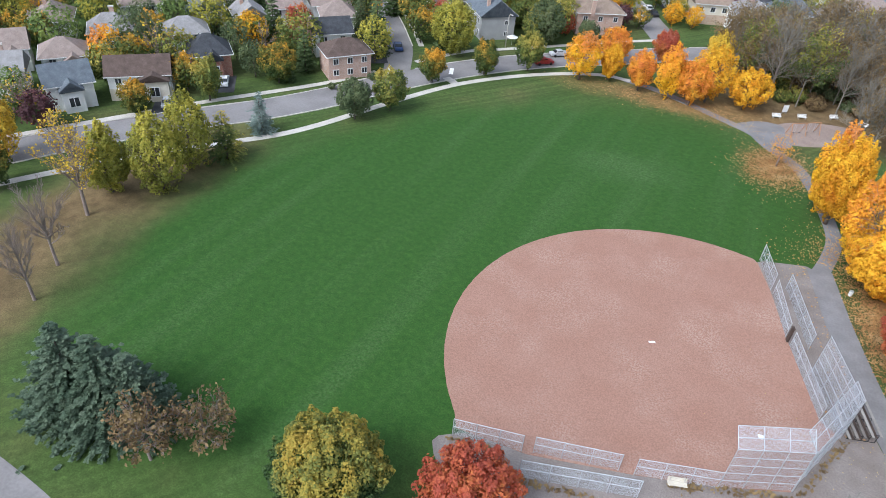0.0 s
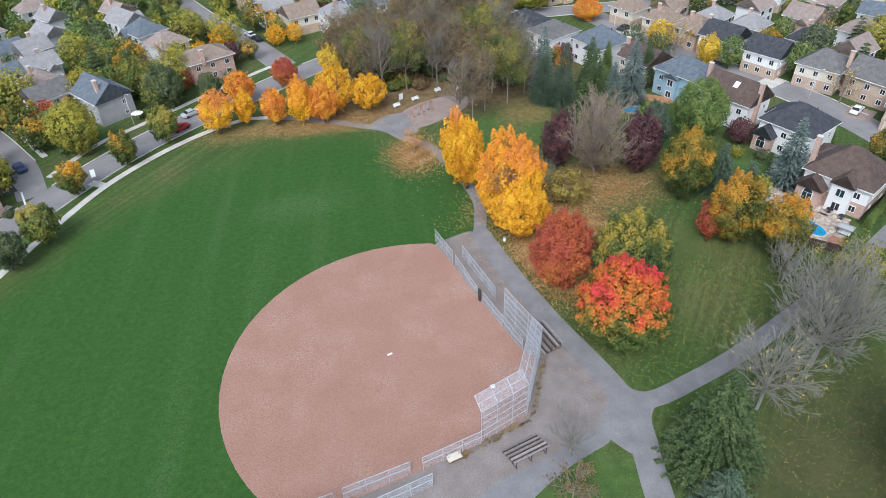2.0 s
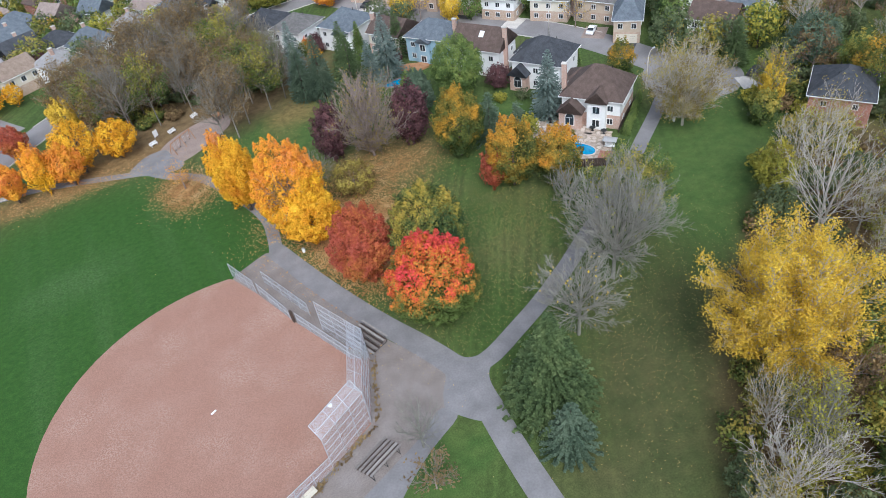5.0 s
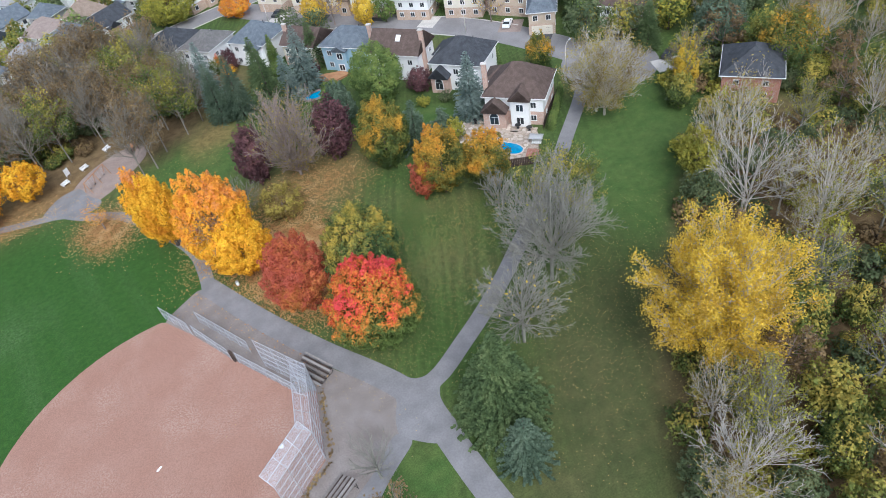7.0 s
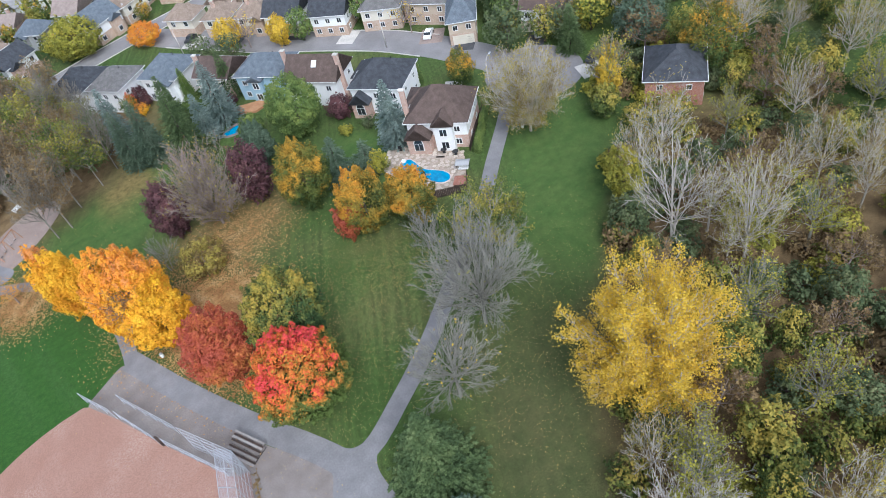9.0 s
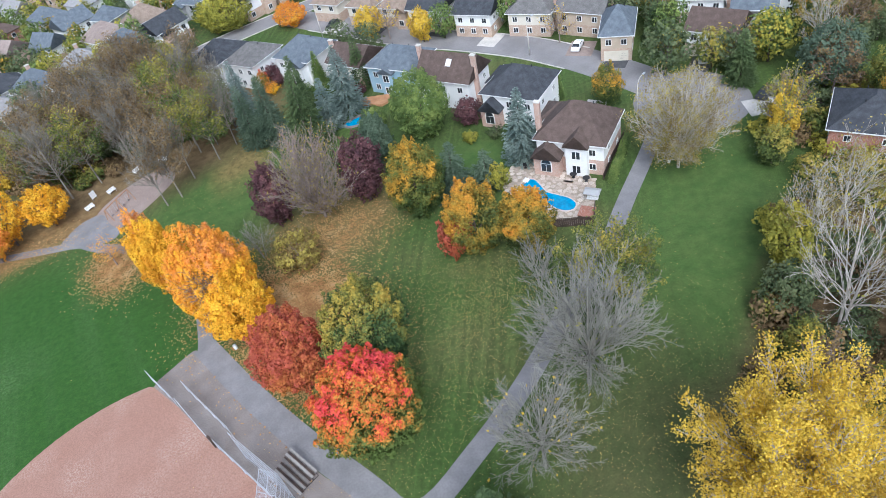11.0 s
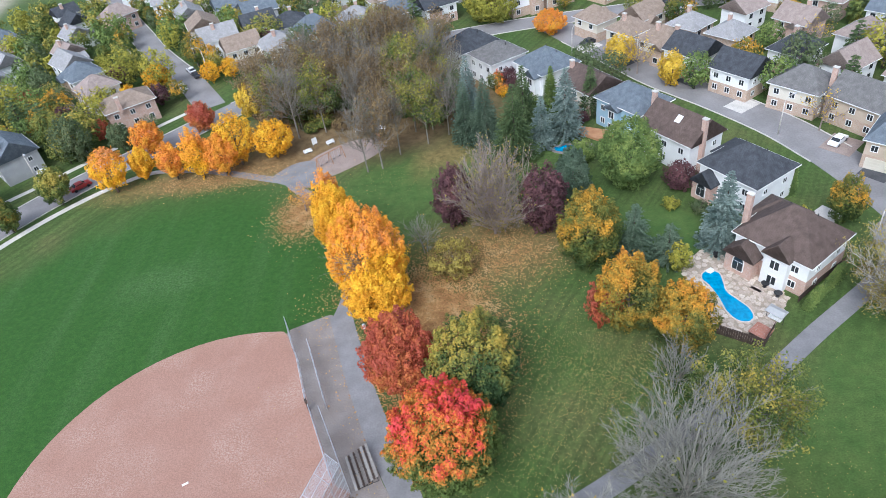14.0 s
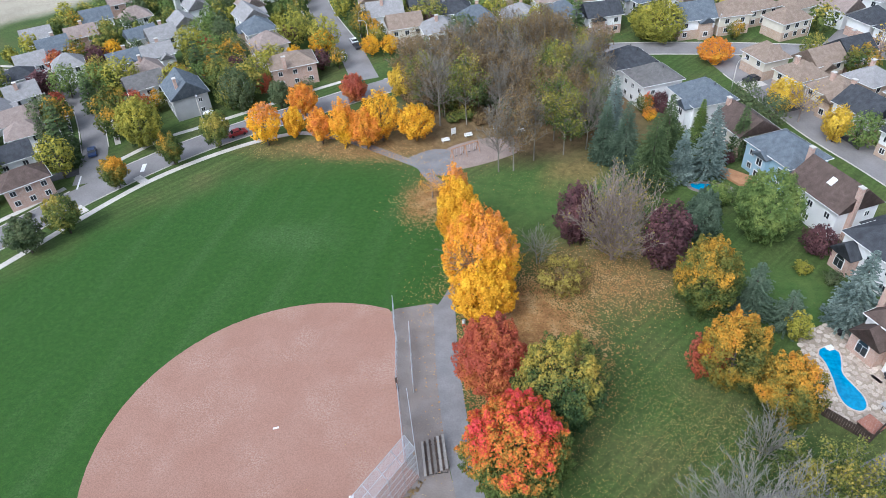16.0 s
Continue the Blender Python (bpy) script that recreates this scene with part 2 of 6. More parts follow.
mx = nn.new("ShaderNodeMath")
mx.operation = "MAXIMUM"
nl.new(waves[0].outputs[0], mx.inputs[0])
nl.new(waves[1].outputs[0], mx.inputs[1])
nl.new(mx.outputs[0], nmix.inputs[0])
nl.new(hole.outputs[0], nmix.inputs[1])
nl.new(nb.outputs[0], nmix.inputs[2])
nl.new(nmix.outputs[0], nn["Material Output"].inputs[0])


# ---- building blocks ----
def raw_mesh(name, verts, faces, mat, smooth=False):
    me = bpy.data.meshes.new(name)
    me.from_pydata([tuple(v) for v in verts], [], faces)
    if mat:
        me.materials.append(mat)
    if smooth:
        me.polygons.foreach_set("use_smooth", [True] * len(me.polygons))
    me.update()
    return me


def quad_mesh(name, verts, mat):
    """A mesh of loose quads from an array (n, 4, 3)."""
    v = np.asarray(verts, dtype=np.float32).reshape(-1, 3)
    n = len(v) // 4
    me = bpy.data.meshes.new(name)
    me.vertices.add(len(v))
    me.vertices.foreach_set("co", v.ravel())
    me.loops.add(4 * n)
    me.loops.foreach_set("vertex_index", np.arange(4 * n, dtype=np.int32))
    me.polygons.add(n)
    me.polygons.foreach_set("loop_start", np.arange(0, 4 * n, 4, dtype=np.int32))
    me.materials.append(mat)
    me.update(calc_edges=True)
    return me


def child(name, me, parent, m=None, label=""):
    ob = new(name, me)
    ob.parent = parent
    if m is not None:
        ob.matrix_basis = m
    return tagged(ob, label)


class Shape:
    """Collects boxes, bars and prisms into one mesh."""

    def __init__(self):
        self.v, self.f = [], []

    def add(self, verts, faces, m=None):
        k = len(self.v)
        self.v += [tuple(m @ Vector(p)) if m is not None else tuple(p) for p in verts]
        self.f += [tuple(i + k for i in f) for f in faces]
        return self

    def box(self, x0, y0, z0, x1, y1, z1, m=None):
        p = [(x, y, z) for z in (z0, z1) for x, y in ((x0, y0), (x1, y0), (x1, y1), (x0, y1))]
        return self.add(p, [(3, 2, 1, 0), (4, 5, 6, 7), (0, 1, 5, 4), (1, 2, 6, 5), (2, 3, 7, 6), (3, 0, 4, 7)], m)

    def bar(self, a, b, r0, r1=None, n=6):
        a, b = Vector(a), Vector(b)
        r1 = r0 if r1 is None else r1
        d = (b - a).normalized()
        u = d.orthogonal().normalized()
        w = d.cross(u)
        ring = [(u * math.cos(6.28319 * i / n) + w * math.sin(6.28319 * i / n)) for i in range(n)]
        p = [a + c * r0 for c in ring] + [b + c * r1 for c in ring]
        f = [(i, (i + 1) % n, n + (i + 1) % n, n + i) for i in range(n)] + [tuple(range(n - 1, -1, -1)), tuple(range(n, 2 * n))]
        return self.add(p, f)

    def twig(self, a, b, r):
        """A thin spike, three-sided."""
        d = (b - a).normalized()
        u = d.orthogonal().normalized() * r
        w = d.cross(u)
        return self.add([a + u, a - u * 0.5 + w * 0.87, a - u * 0.5 - w * 0.87, b], [(0, 1, 3), (1, 2, 3), (2, 0, 3)])

    def tube(self, a, b, r0, r1, n):
        """An open tapered tube."""
        d = (b - a).normalized()
        u = d.orthogonal().normalized()
        w = d.cross(u)
        ring = [(u * math.cos(6.28319 * i / n) + w * math.sin(6.28319 * i / n)) for i in range(n)]
        return self.add([a + c * r0 for c in ring] + [b + c * r1 for c in ring], [(i, (i + 1) % n, n + (i + 1) % n, n + i) for i in range(n)])

    def slab(self, poly, z0, z1):
        n = len(poly)
        p = [(x, y, z0) for x, y in poly] + [(x, y, z1) for x, y in poly]
        return self.add(p, [tuple(range(n - 1, -1, -1)), tuple(range(n, 2 * n))] + [(i, (i + 1) % n, n + (i + 1) % n, n + i) for i in range(n)])

    def mesh(self, name, mat, smooth=False):
        return raw_mesh(name, self.v, self.f, mat, smooth)


def smooth_line(points, step=2.0):
    """A smooth curve through the points, cut in short steps."""
    p = [Vector((*q, 0)) for q in points]
    p = [2 * p[0] - p[1], *p, 2 * p[-1] - p[-2]]
    out = []
    for a, b, c, d in zip(p, p[1:], p[2:], p[3:]):
        k = max(1, round((c - b).length / step))
        for i in range(k):
            s = i / k
            out.append(0.5 * ((2 * b) + (c - a) * s + (2 * a - 5 * b + 4 * c - d) * s * s + (3 * b - a - 3 * c + d) * s ** 3))
    out.append(p[-2])
    return out


def ribbon(name, points, width, z0, z1, mat, offset=0.0, label="", kind="structure", step=2.0, skip=None):
    """A flat band along a curve, from z0 to z1, shifted to the left by offset."""
    line = smooth_line(points, step)
    sh, rows = Shape(), []
    for i, p in enumerate(line):
        d = (line[min(i + 1, len(line) - 1)] - line[max(i - 1, 0)]).normalized()
        side = Vector((-d.y, d.x, 0))
        rows.append((p + side * (offset + width / 2), p + side * (offset - width / 2)))
    for (a, b), (c, d) in zip(rows, rows[1:]):
        if skip and skip((a + b + c + d) / 4):
            continue
        sh.add([(q.x, q.y, z) for z in (z0, z1) for q in (a, b, d, c)],
               [(0, 1, 2, 3), (7, 6, 5, 4), (0, 4, 5, 1), (1, 5, 6, 2), (2, 6, 7, 3), (3, 7, 4, 0)])
    return tagged(new(name, sh.mesh(name, mat)), label, "", "", kind)


def rounded(poly, times=2):
    """The polygon with its corners cut round."""
    for _ in range(times):
        poly = [q for a, b in zip(poly, poly[1:] + poly[:1]) for q in ((a[0] * 0.8 + b[0] * 0.2, a[1] * 0.8 + b[1] * 0.2), (a[0] * 0.2 + b[0] * 0.8, a[1] * 0.2 + b[1] * 0.8))]
    return poly


def plate(name, poly, z0, z1, mat, label="", kind="structure"):
    return tagged(new(name, Shape().slab(poly, z0, z1).mesh(name, mat)), label, "", "", kind)


# ---- the ground ----
def ground_material():
    """Grass of one sheet: a dark mown pitch, duller leafy lawn round it, bare brown soil under the trees and woods."""
    m = material("park_grass", [(0.05, 0.09, 0.019), (0.066, 0.101, 0.025), (0.094, 0.107, 0.034)], 0.08, 0.95, 1.5, 0.3)
    nt = m.node_tree
    n, l = nt.nodes, nt.links
    b = n["Principled BSDF"]
    geo = n.new("ShaderNodeNewGeometry")
    warp = n.new("ShaderNodeTexNoise")
    warp.inputs["Scale"].default_value, warp.inputs["Detail"].default_value = 0.12, 5
    l.new(geo.outputs["Position"], warp.inputs["Vector"])
    off = n.new("ShaderNodeVectorMath")
    off.operation = "MULTIPLY_ADD"
    off.inputs[1].default_value, off.inputs[2].default_value = (9, 9, 0), (-4.5, -4.5, 0)
    l.new(warp.outputs["Color"], off.inputs[0])
    place = n.new("ShaderNodeVectorMath")
    l.new(geo.outputs["Position"], place.inputs[0])
    l.new(off.outputs[0], place.inputs[1])

    def zone(cx, cy, rx, ry, turn, soft):
        mp = n.new("ShaderNodeMapping")
        mp.vector_type = "TEXTURE"
        mp.inputs["Location"].default_value = (cx, cy, 0)
        mp.inputs["Rotation"].default_value = (0, 0, radians(turn))
        mp.inputs["Scale"].default_value = (rx, ry, 1000)
        l.new(place.outputs[0], mp.inputs[0])
        ln = n.new("ShaderNodeVectorMath")
        ln.operation = "LENGTH"
        l.new(mp.outputs[0], ln.inputs[0])
        mr = n.new("ShaderNodeMapRange")
        mr.interpolation_type = "SMOOTHSTEP"
        mr.inputs[1].default_value, mr.inputs[2].default_value = 1 + soft, 1 - soft
        l.new(ln.outputs["Value"], mr.inputs[0])
        return mr.outputs[0]

    def noise_colour(a, b_, scale, detail=5):
        t = n.new("ShaderNodeTexNoise")
        t.inputs["Scale"].default_value, t.inputs["Detail"].default_value = scale, detail
        l.new(geo.outputs["Position"], t.inputs["Vector"])
        r = ramp_node(nt, [(0.35, a), (0.65, b_)])
        l.new(t.outputs["Fac"], r.inputs[0])
        return r.outputs[0]

    colour = b.inputs["Base Color"].links[0].from_socket

    def lay(colour, new_colour, fac, most=1.0):
        mx = n.new("ShaderNodeMix")
        mx.data_type = "RGBA"
        if most < 1:
            k = n.new("ShaderNodeMath")
            k.operation, k.inputs[1].default_value = "MULTIPLY", most
            l.new(fac, k.inputs[0])
            fac = k.outputs[0]
        l.new(fac, mx.inputs[0])
        l.new(colour, mx.inputs[6])
        l.new(new_colour, mx.inputs[7])
        return mx.outputs[2]

    brown = noise_colour((0.14, 0.088, 0.045), (0.22, 0.145, 0.075), 0.5)
    litter = noise_colour((0.2, 0.12, 0.05), (0.3, 0.19, 0.08), 0.9)
    pitch = noise_colour((0.027, 0.08, 0.0115), (0.038, 0.098, 0.015), 1.3, 8)
    worn = noise_colour((0.032, 0.09, 0.016), (0.1, 0.16, 0.06), 2.6, 8)
    streak = n.new("ShaderNodeTexNoise")
    stretch = n.new("ShaderNodeMapping")
    stretch.inputs["Rotation"].default_value, stretch.inputs["Scale"].default_value = (0, 0, radians(-25)), (0.5, 0.035, 1)
    l.new(geo.outputs["Position"], stretch.inputs[0])
    streak.inputs["Scale"].default_value, streak.inputs["Detail"].default_value = 0.5, 6
    l.new(stretch.outputs[0], streak.inputs["Vector"])
    streaks = n.new("ShaderNodeMapRange")
    streaks.inputs[1].default_value, streaks.inputs[2].default_value = 0.48, 0.72
    l.new(streak.outputs["Fac"], streaks.inputs[0])
    dry = noise_colour((0.058, 0.06, 0.024), (0.092, 0.084, 0.035), 0.35)
    lawn = noise_colour((0.054, 0.106, 0.023), (0.08, 0.128, 0.031), 0.4, 8)
    mown, lie = n.new("ShaderNodeTexNoise"), n.new("ShaderNodeMapping")
    lie.vector_type = "TEXTURE"
    lie.inputs["Rotation"].default_value, lie.inputs["Scale"].default_value = (0, 0, radians(58)), (30, 1, 1)
    l.new(geo.outputs["Position"], lie.inputs[0])
    mown.inputs["Scale"].default_value, mown.inputs["Detail"].default_value = 1.1, 3
    l.new(lie.outputs[0], mown.inputs["Vector"])
    swathe = n.new("ShaderNodeMapRange")
    swathe.inputs[1].default_value, swathe.inputs[2].default_value, swathe.inputs[3].default_value, swathe.inputs[4].default_value = 0.35, 0.65, 0.84, 1.18
    l.new(mown.outputs["Fac"], swathe.inputs[0])
    striped = n.new("ShaderNodeVectorMath")
    striped.operation = "SCALE"
    l.new(colour, striped.inputs[0])
    l.new(swathe.outputs[0], striped.inputs["Scale"])
    colour = striped.outputs[0]
    colour = lay(colour, brown, zone(-84, 30, 11, 32, 8, 0.5), 0.85)
    turf = lay(lay(pitch, worn, streaks.outputs[0], 0.34), worn, zone(-25, 92, 8, 4, 20, 0.9), 0.5)
    colour = lay(colour, turf, zone(-35.4, 63.4, 60.5, 37.6, 60, 0.17))
    colour = lay(colour, lawn, zone(17, 115, 16, 9, 30, 0.4))
    colour = lay(colour, lawn, zone(80, 57, 24, 10, 38, 0.5), 0.85)
    colour = lay(colour, lawn, zone(62, 92, 9, 6, -50, 0.4))
    # dull olive swath, its colour also darkened for shade near the trees
    colour = lay(colour, dry, zone(41, 25, 24, 9, 44, 0.8), 0.7)
    colour = lay(colour, lawn, zone(14, 28, 6, 4, 30, 0.4))
    colour = lay(colour, litter, zone(22, 73, 8, 11, -15, 0.6), 0.5)
    colour = lay(colour, litter, zone(-2.5, 108.4, 5, 6, 0, 0.7), 0.45)
    colour = lay(colour, litter, zone(24, 124, 7, 4, 60, 0.8), 0.6)
    colour = lay(colour, litter, zone(33, 93, 12, 9, 0, 0.6), 0.6)
    colour = lay(colour, brown, zone(10, 146, 34, 20, 20, 0.3), 0.9)
    colour = lay(colour, brown, zone(75, 12, 52, 24, 38, 0.2), 0.9)
    colour = lay(colour, litter, zone(-24, 126, 22, 5, 8, 0.6), 0.7)
    # distant brown field, paled in its colour to stand for haze
    field = noise_colour((0.34, 0.3, 0.23), (0.44, 0.39, 0.3), 0.05)
    colour = lay(colour, field, zone(-225, 225, 95, 60, 50, 0.1), 0.95)
    grit = n.new("ShaderNodeTexNoise")
    grit.inputs["Scale"].default_value, grit.inputs["Detail"].default_value, grit.inputs["Roughness"].default_value = 5.0, 7, 0.8
    l.new(geo.outputs["Position"], grit.inputs["Vector"])
    tuft = n.new("ShaderNodeMapRange")
    tuft.inputs[1].default_value, tuft.inputs[2].default_value, tuft.inputs[3].default_value, tuft.inputs[4].default_value = 0.3, 0.7, 0.54, 1.47
    l.new(grit.outputs["Fac"], tuft.inputs[0])
    grain = n.new("ShaderNodeVectorMath")
    grain.operation = "SCALE"
    l.new(colour, grain.inputs[0])
    l.new(tuft.outputs[0], grain.inputs["Scale"])
    mottle = n.new("ShaderNodeTexNoise")
    mottle.inputs["Scale"].default_value, mottle.inputs["Detail"].default_value, mottle.inputs["Roughness"].default_value = 0.9, 6, 0.65
    l.new(geo.outputs["Position"], mottle.inputs["Vector"])
    patch = n.new("ShaderNodeMapRange")
    patch.inputs[1].default_value, patch.inputs[2].default_value, patch.inputs[3].default_value, patch.inputs[4].default_value = 0.3, 0.7, 0.86, 1.14
    l.new(mottle.outputs["Fac"], patch.inputs[0])
    uneven = n.new("ShaderNodeVectorMath")
    uneven.operation = "SCALE"
    l.new(grain.outputs[0], uneven.inputs[0])
    l.new(patch.outputs[0], uneven.inputs["Scale"])
    l.new(uneven.outputs[0], b.inputs["Base Color"])
    return m


M["grass"] = ground_material()
ground_shape = Shape()
ground_shape.add([(-3000, -3000, 0), (3000, -3000, 0), (3000, 3000, 0), (-3000, 3000, 0)], [(0, 1, 2, 3)])
tagged(new("ground", ground_shape.mesh("ground", M["grass"])), "dull green park grass with fallen leaves and mown sports pitch", "ground", "", "structure")

# ---- ball diamond ----
cn, cl = M["clay"].node_tree.nodes, M["clay"].node_tree.links
clay_bsdf = cn["Principled BSDF"]
clay_base = clay_bsdf.inputs["Base Color"].links[0].from_socket
clay_geo = cn.new("ShaderNodeNewGeometry")
marks = []
for scale, lo, hi in ((5.0, 0.46, 0.62), (0.12, 0.46, 0.68)):
    tx, mr = cn.new("ShaderNodeTexNoise"), cn.new("ShaderNodeMapRange")
    tx.inputs["Scale"].default_value, tx.inputs["Detail"].default_value = scale, 6
    mr.inputs[1].default_value, mr.inputs[2].default_value = lo, hi
    cl.new(clay_geo.outputs["Position"], tx.inputs["Vector"])
    cl.new(tx.outputs["Fac"], mr.inputs[0])
    marks.append(mr)
both, scuff = cn.new("ShaderNodeMath"), cn.new("ShaderNodeMix")
both.operation, scuff.data_type = "MULTIPLY", "RGBA"
cl.new(marks[0].outputs[0], both.inputs[0])
cl.new(marks[1].outputs[0], both.inputs[1])
cl.new(both.outputs[0], scuff.inputs[0])
cl.new(clay_base, scuff.inputs[6])
scuff.inputs[7].default_value = (0.43, 0.295, 0.235, 1)
cl.new(scuff.outputs[2], clay_bsdf.inputs["Base Color"])
CX, CY, CR = -5.1, 49.5, 28.0
arc = []
for i in range(121):
    a = radians(82 + (226 - 82) * i / 120)
    r = CR + 0.03 * math.sin(i * 1.7) * math.sin(i * 0.6)
    arc.append((CX + r * math.cos(a), CY + r * math.sin(a)))
gravel = [(-0.4, 77.5), (1.4, 78.2), (3.4, 79.1), (6.0, 80.2), (6.8, 79.0), (11.2, 64), (15.5, 50.5), (20.2, 43.0), (20.8, 40.3), (19.2, 38), (18.0, 35.5), (13.7, 33.5), (9.5, 30.4),
          (4, 26.5), (-3, 23), (-14, 20.5), (-23, 22.5), (-25.5, 26), (-10, 34), (6, 44), (4, 62), (-2, 74)]
plate("gravel_apron", rounded(gravel), -0.1, 0.02, M["gravel"], "grey gravel apron behind the diamond fences")
infield = arc + [(-23.4, 27.6), (-15.8, 28.6), (-5.6, 32.2), (1.9, 35.4), (8.3, 38.7), (12.2, 48.9), (10.2, 50), (5.3, 61.6), (1.9, 71.0), (-0.6, 76.6)]
plate("clay_infield", infield, -0.1, 0.05, M["clay"], "raked reddish clay infield of a ball diamond")
plate("asphalt_pad", rounded([(-4, 22.6), (2, 29.2), (7, 31.2), (13, 33.6), (17, 36.5), (19, 34), (13.5, 31.5), (9, 28.6), (4, 24.5)]), -0.1, 0.03, M["asphalt"], "worn grey asphalt pad beside the bleachers")
rubber = new("pitching_rubber", Shape().box(-0.4, -0.14, 0, 0.4, 0.14, 0.06).mesh("pitching_rubber", M["rubber_plate"]))
rubber.matrix_world = pose(-9.3, 51.8, 0.05, 0, 0, 28)
tagged(rubber, "white rubber pitching plate lying on clay", "pitching plate")
home = new("home_plate", Shape().slab([(-0.3, -0.3), (0.3, -0.3), (0.3, 0.1), (0, 0.4), (-0.3, 0.1)], 0, 0.05).mesh("home_plate", M["rubber_plate"]))
home.matrix_world = pose(4.7, 44.2, 0.05, 0, 0, 200)
tagged(home, "white five-sided home plate on clay", "home plate")


# ---- paths and roads ----
MAIN_PATH = [(7.4, 80), (11.2, 67.5), (15.6, 55.5), (19.6, 46.5), (21.6, 41), (22.3, 36), (22.1, 31), (21.7, 25), (21.2, 10), (20, -15), (16, -60), (8, -140)]
ribbon("asphalt_path", MAIN_PATH, 3.5, -0.1, 0.045, M["asphalt"], label="worn grey asphalt path through the park")
ribbon("asphalt_path", [(-9, 122), (-4.9, 116.5), (0.2, 112), (3.4, 106.5), (6.2, 99), (8.6, 90), (8.2, 83), (7.4, 79)], 2.3, -0.1, 0.042, M["asphalt"], label="narrow asphalt path from playground to ball diamond")
BRANCH = [(23, 39.3), (27, 40.0), (31.5, 41.9), (37.5, 44.6), (44.5, 48.4), (52, 53), (60, 57.6), (66.8, 61.8), (75, 68), (85, 75.2), (91, 80)]
ribbon("asphalt_path", BRANCH, 2.7, -0.1, 0.04, M["asphalt"], label="worn grey asphalt path to the houses")
plate("path_junction", rounded([(17, 48), (19.6, 42.2), (20.0, 40.3), (18.2, 38), (17.2, 35.5), (19.4, 32.6), (20.6, 31.4), (24, 31), (24.3, 36.5), (25.6, 38.6), (29, 39.6), (27.4, 40.9), (24.7, 41.0), (23.4, 41.6), (22.2, 44.2)]),
      -0.1, 0.05, M["asphalt"], "grey asphalt where two park paths meet")
plate("playground_apron", rounded([(-13, 122), (-8.2, 127.6), (-3.4, 128.2), (-2.6, 123), (-0.6, 119.4), (-2.2, 117.2), (-7, 118.4)]), -0.1, 0.048, M["asphalt"], "pale asphalt apron at the playground's end")
plate("playground_sand", rounded([(-6, 125), (-4, 129.4), (0.7, 133.2), (6.6, 135.6), (12, 135.2), (11.6, 129.4), (7.8, 125.6), (2, 121.3), (-2, 119.6), (-4.4, 121)]),
      -0.1, 0.035, M["sand"], "pale sand of a playground")
ROAD = [(-122, 2), (-114, 26), (-105, 46), (-96, 61), (-88.5, 72), (-82.6, 83), (-77.6, 95), (-70.2, 109.5), (-62, 121.8), (-53.2, 132), (-44, 141), (-33.5, 152), (-21, 163.5), (-8, 174), (7, 182), (28, 187.5), (51, 190.6), (80, 192), (130, 192), (240, 190)]
ribbon("road", ROAD, 8.0, -0.1, 0.03, M["road"], label="curving grey asphalt street round the park")
STREET_A = [(-79, 102), (-86.5, 115), (-97.5, 127.5), (-107, 136.5), (-122, 146), (-142, 150), (-170, 148)]
STREET_B = [(-35, 160), (-48.5, 181.4), (-65, 204), (-77.5, 224), (-104, 265), (-150, 335)]
STREET_C = [(53, 192), (60, 177), (67.3, 162.5), (74.5, 148), (83.5, 134.5), (91, 121.5), (95.5, 110), (98.5, 98), (100.5, 86)]
STREET_D = [(84, 193), (96, 215), (112, 240), (140, 275), (190, 330)]
ribbon("road", STREET_A, 5.8, -0.1, 0.034, M["road"], label="grey asphalt side street between houses")
ribbon("road", STREET_B, 7.4, -0.1, 0.034, M["road"], label="grey asphalt side street with parked cars")
ribbon("road", STREET_C, 9.2, -0.1, 0.034, M["road"], label="grey asphalt street leading to a turning circle")
ribbon("road", STREET_D, 7.0, -0.1, 0.034, M["road"], label="grey asphalt side street between houses")
plate("turning_circle", [(100.5 + 10.2 * math.cos(6.28319 * i / 40), 82 + 10.2 * math.sin(6.28319 * i / 40)) for i in range(40)], -0.1, 0.038, M["road"], "round asphalt end of a cul-de-sac")
ribbon("road", [(-130, -4), (-80, -3.2), (-52, -3.0), (-30, -6)], 8.0, -0.1, 0.03, M["road"], label="grey asphalt lane beside the park")


def near_line(points, r):
    line = smooth_line(points, 3)
    return lambda p: min((p.x - q.x) ** 2 + (p.y - q.y) ** 2 for q in line) < r * r


on_a, on_b, on_c, on_d = (near_line(s, r) for s, r in ((STREET_A, 4.0), (STREET_B, 4.8), (STREET_C, 4.4), (STREET_D, 4.4)))
on_road = near_line(ROAD, 3.6)
ribbon("kerb", ROAD, 0.22, -0.1, 0.15, M["concrete"], offset=-4.1, label="pale concrete kerb along the park side")
ribbon("kerb", ROAD, 0.22, -0.1, 0.15, M["concrete"], offset=4.1, label="pale concrete kerb along the street", skip=lambda p: on_a(p) or on_b(p) or on_d(p))
for street in (STREET_A, STREET_B, STREET_C, STREET_D):
    half = 3.02 if street is STREET_A else 4.7 if street is STREET_C else 3.8
    for side in (-1, 1):
        ribbon("kerb", street[1:] if street is not STREET_C else street[1:-2], 0.22, -0.1, 0.15, M["concrete"], offset=side * half, label="pale concrete kerb along the street", skip=on_road)
NEAR_WALK = [(-112, 5), (-103, 28), (-94, 45), (-86, 57), (-80.2, 65.5), (-76.8, 73), (-73.8, 82.3), (-70.8, 91.5), (-65.8, 104), (-58.6, 115), (-50.2, 124), (-42, 129.6), (-36, 130.2)]
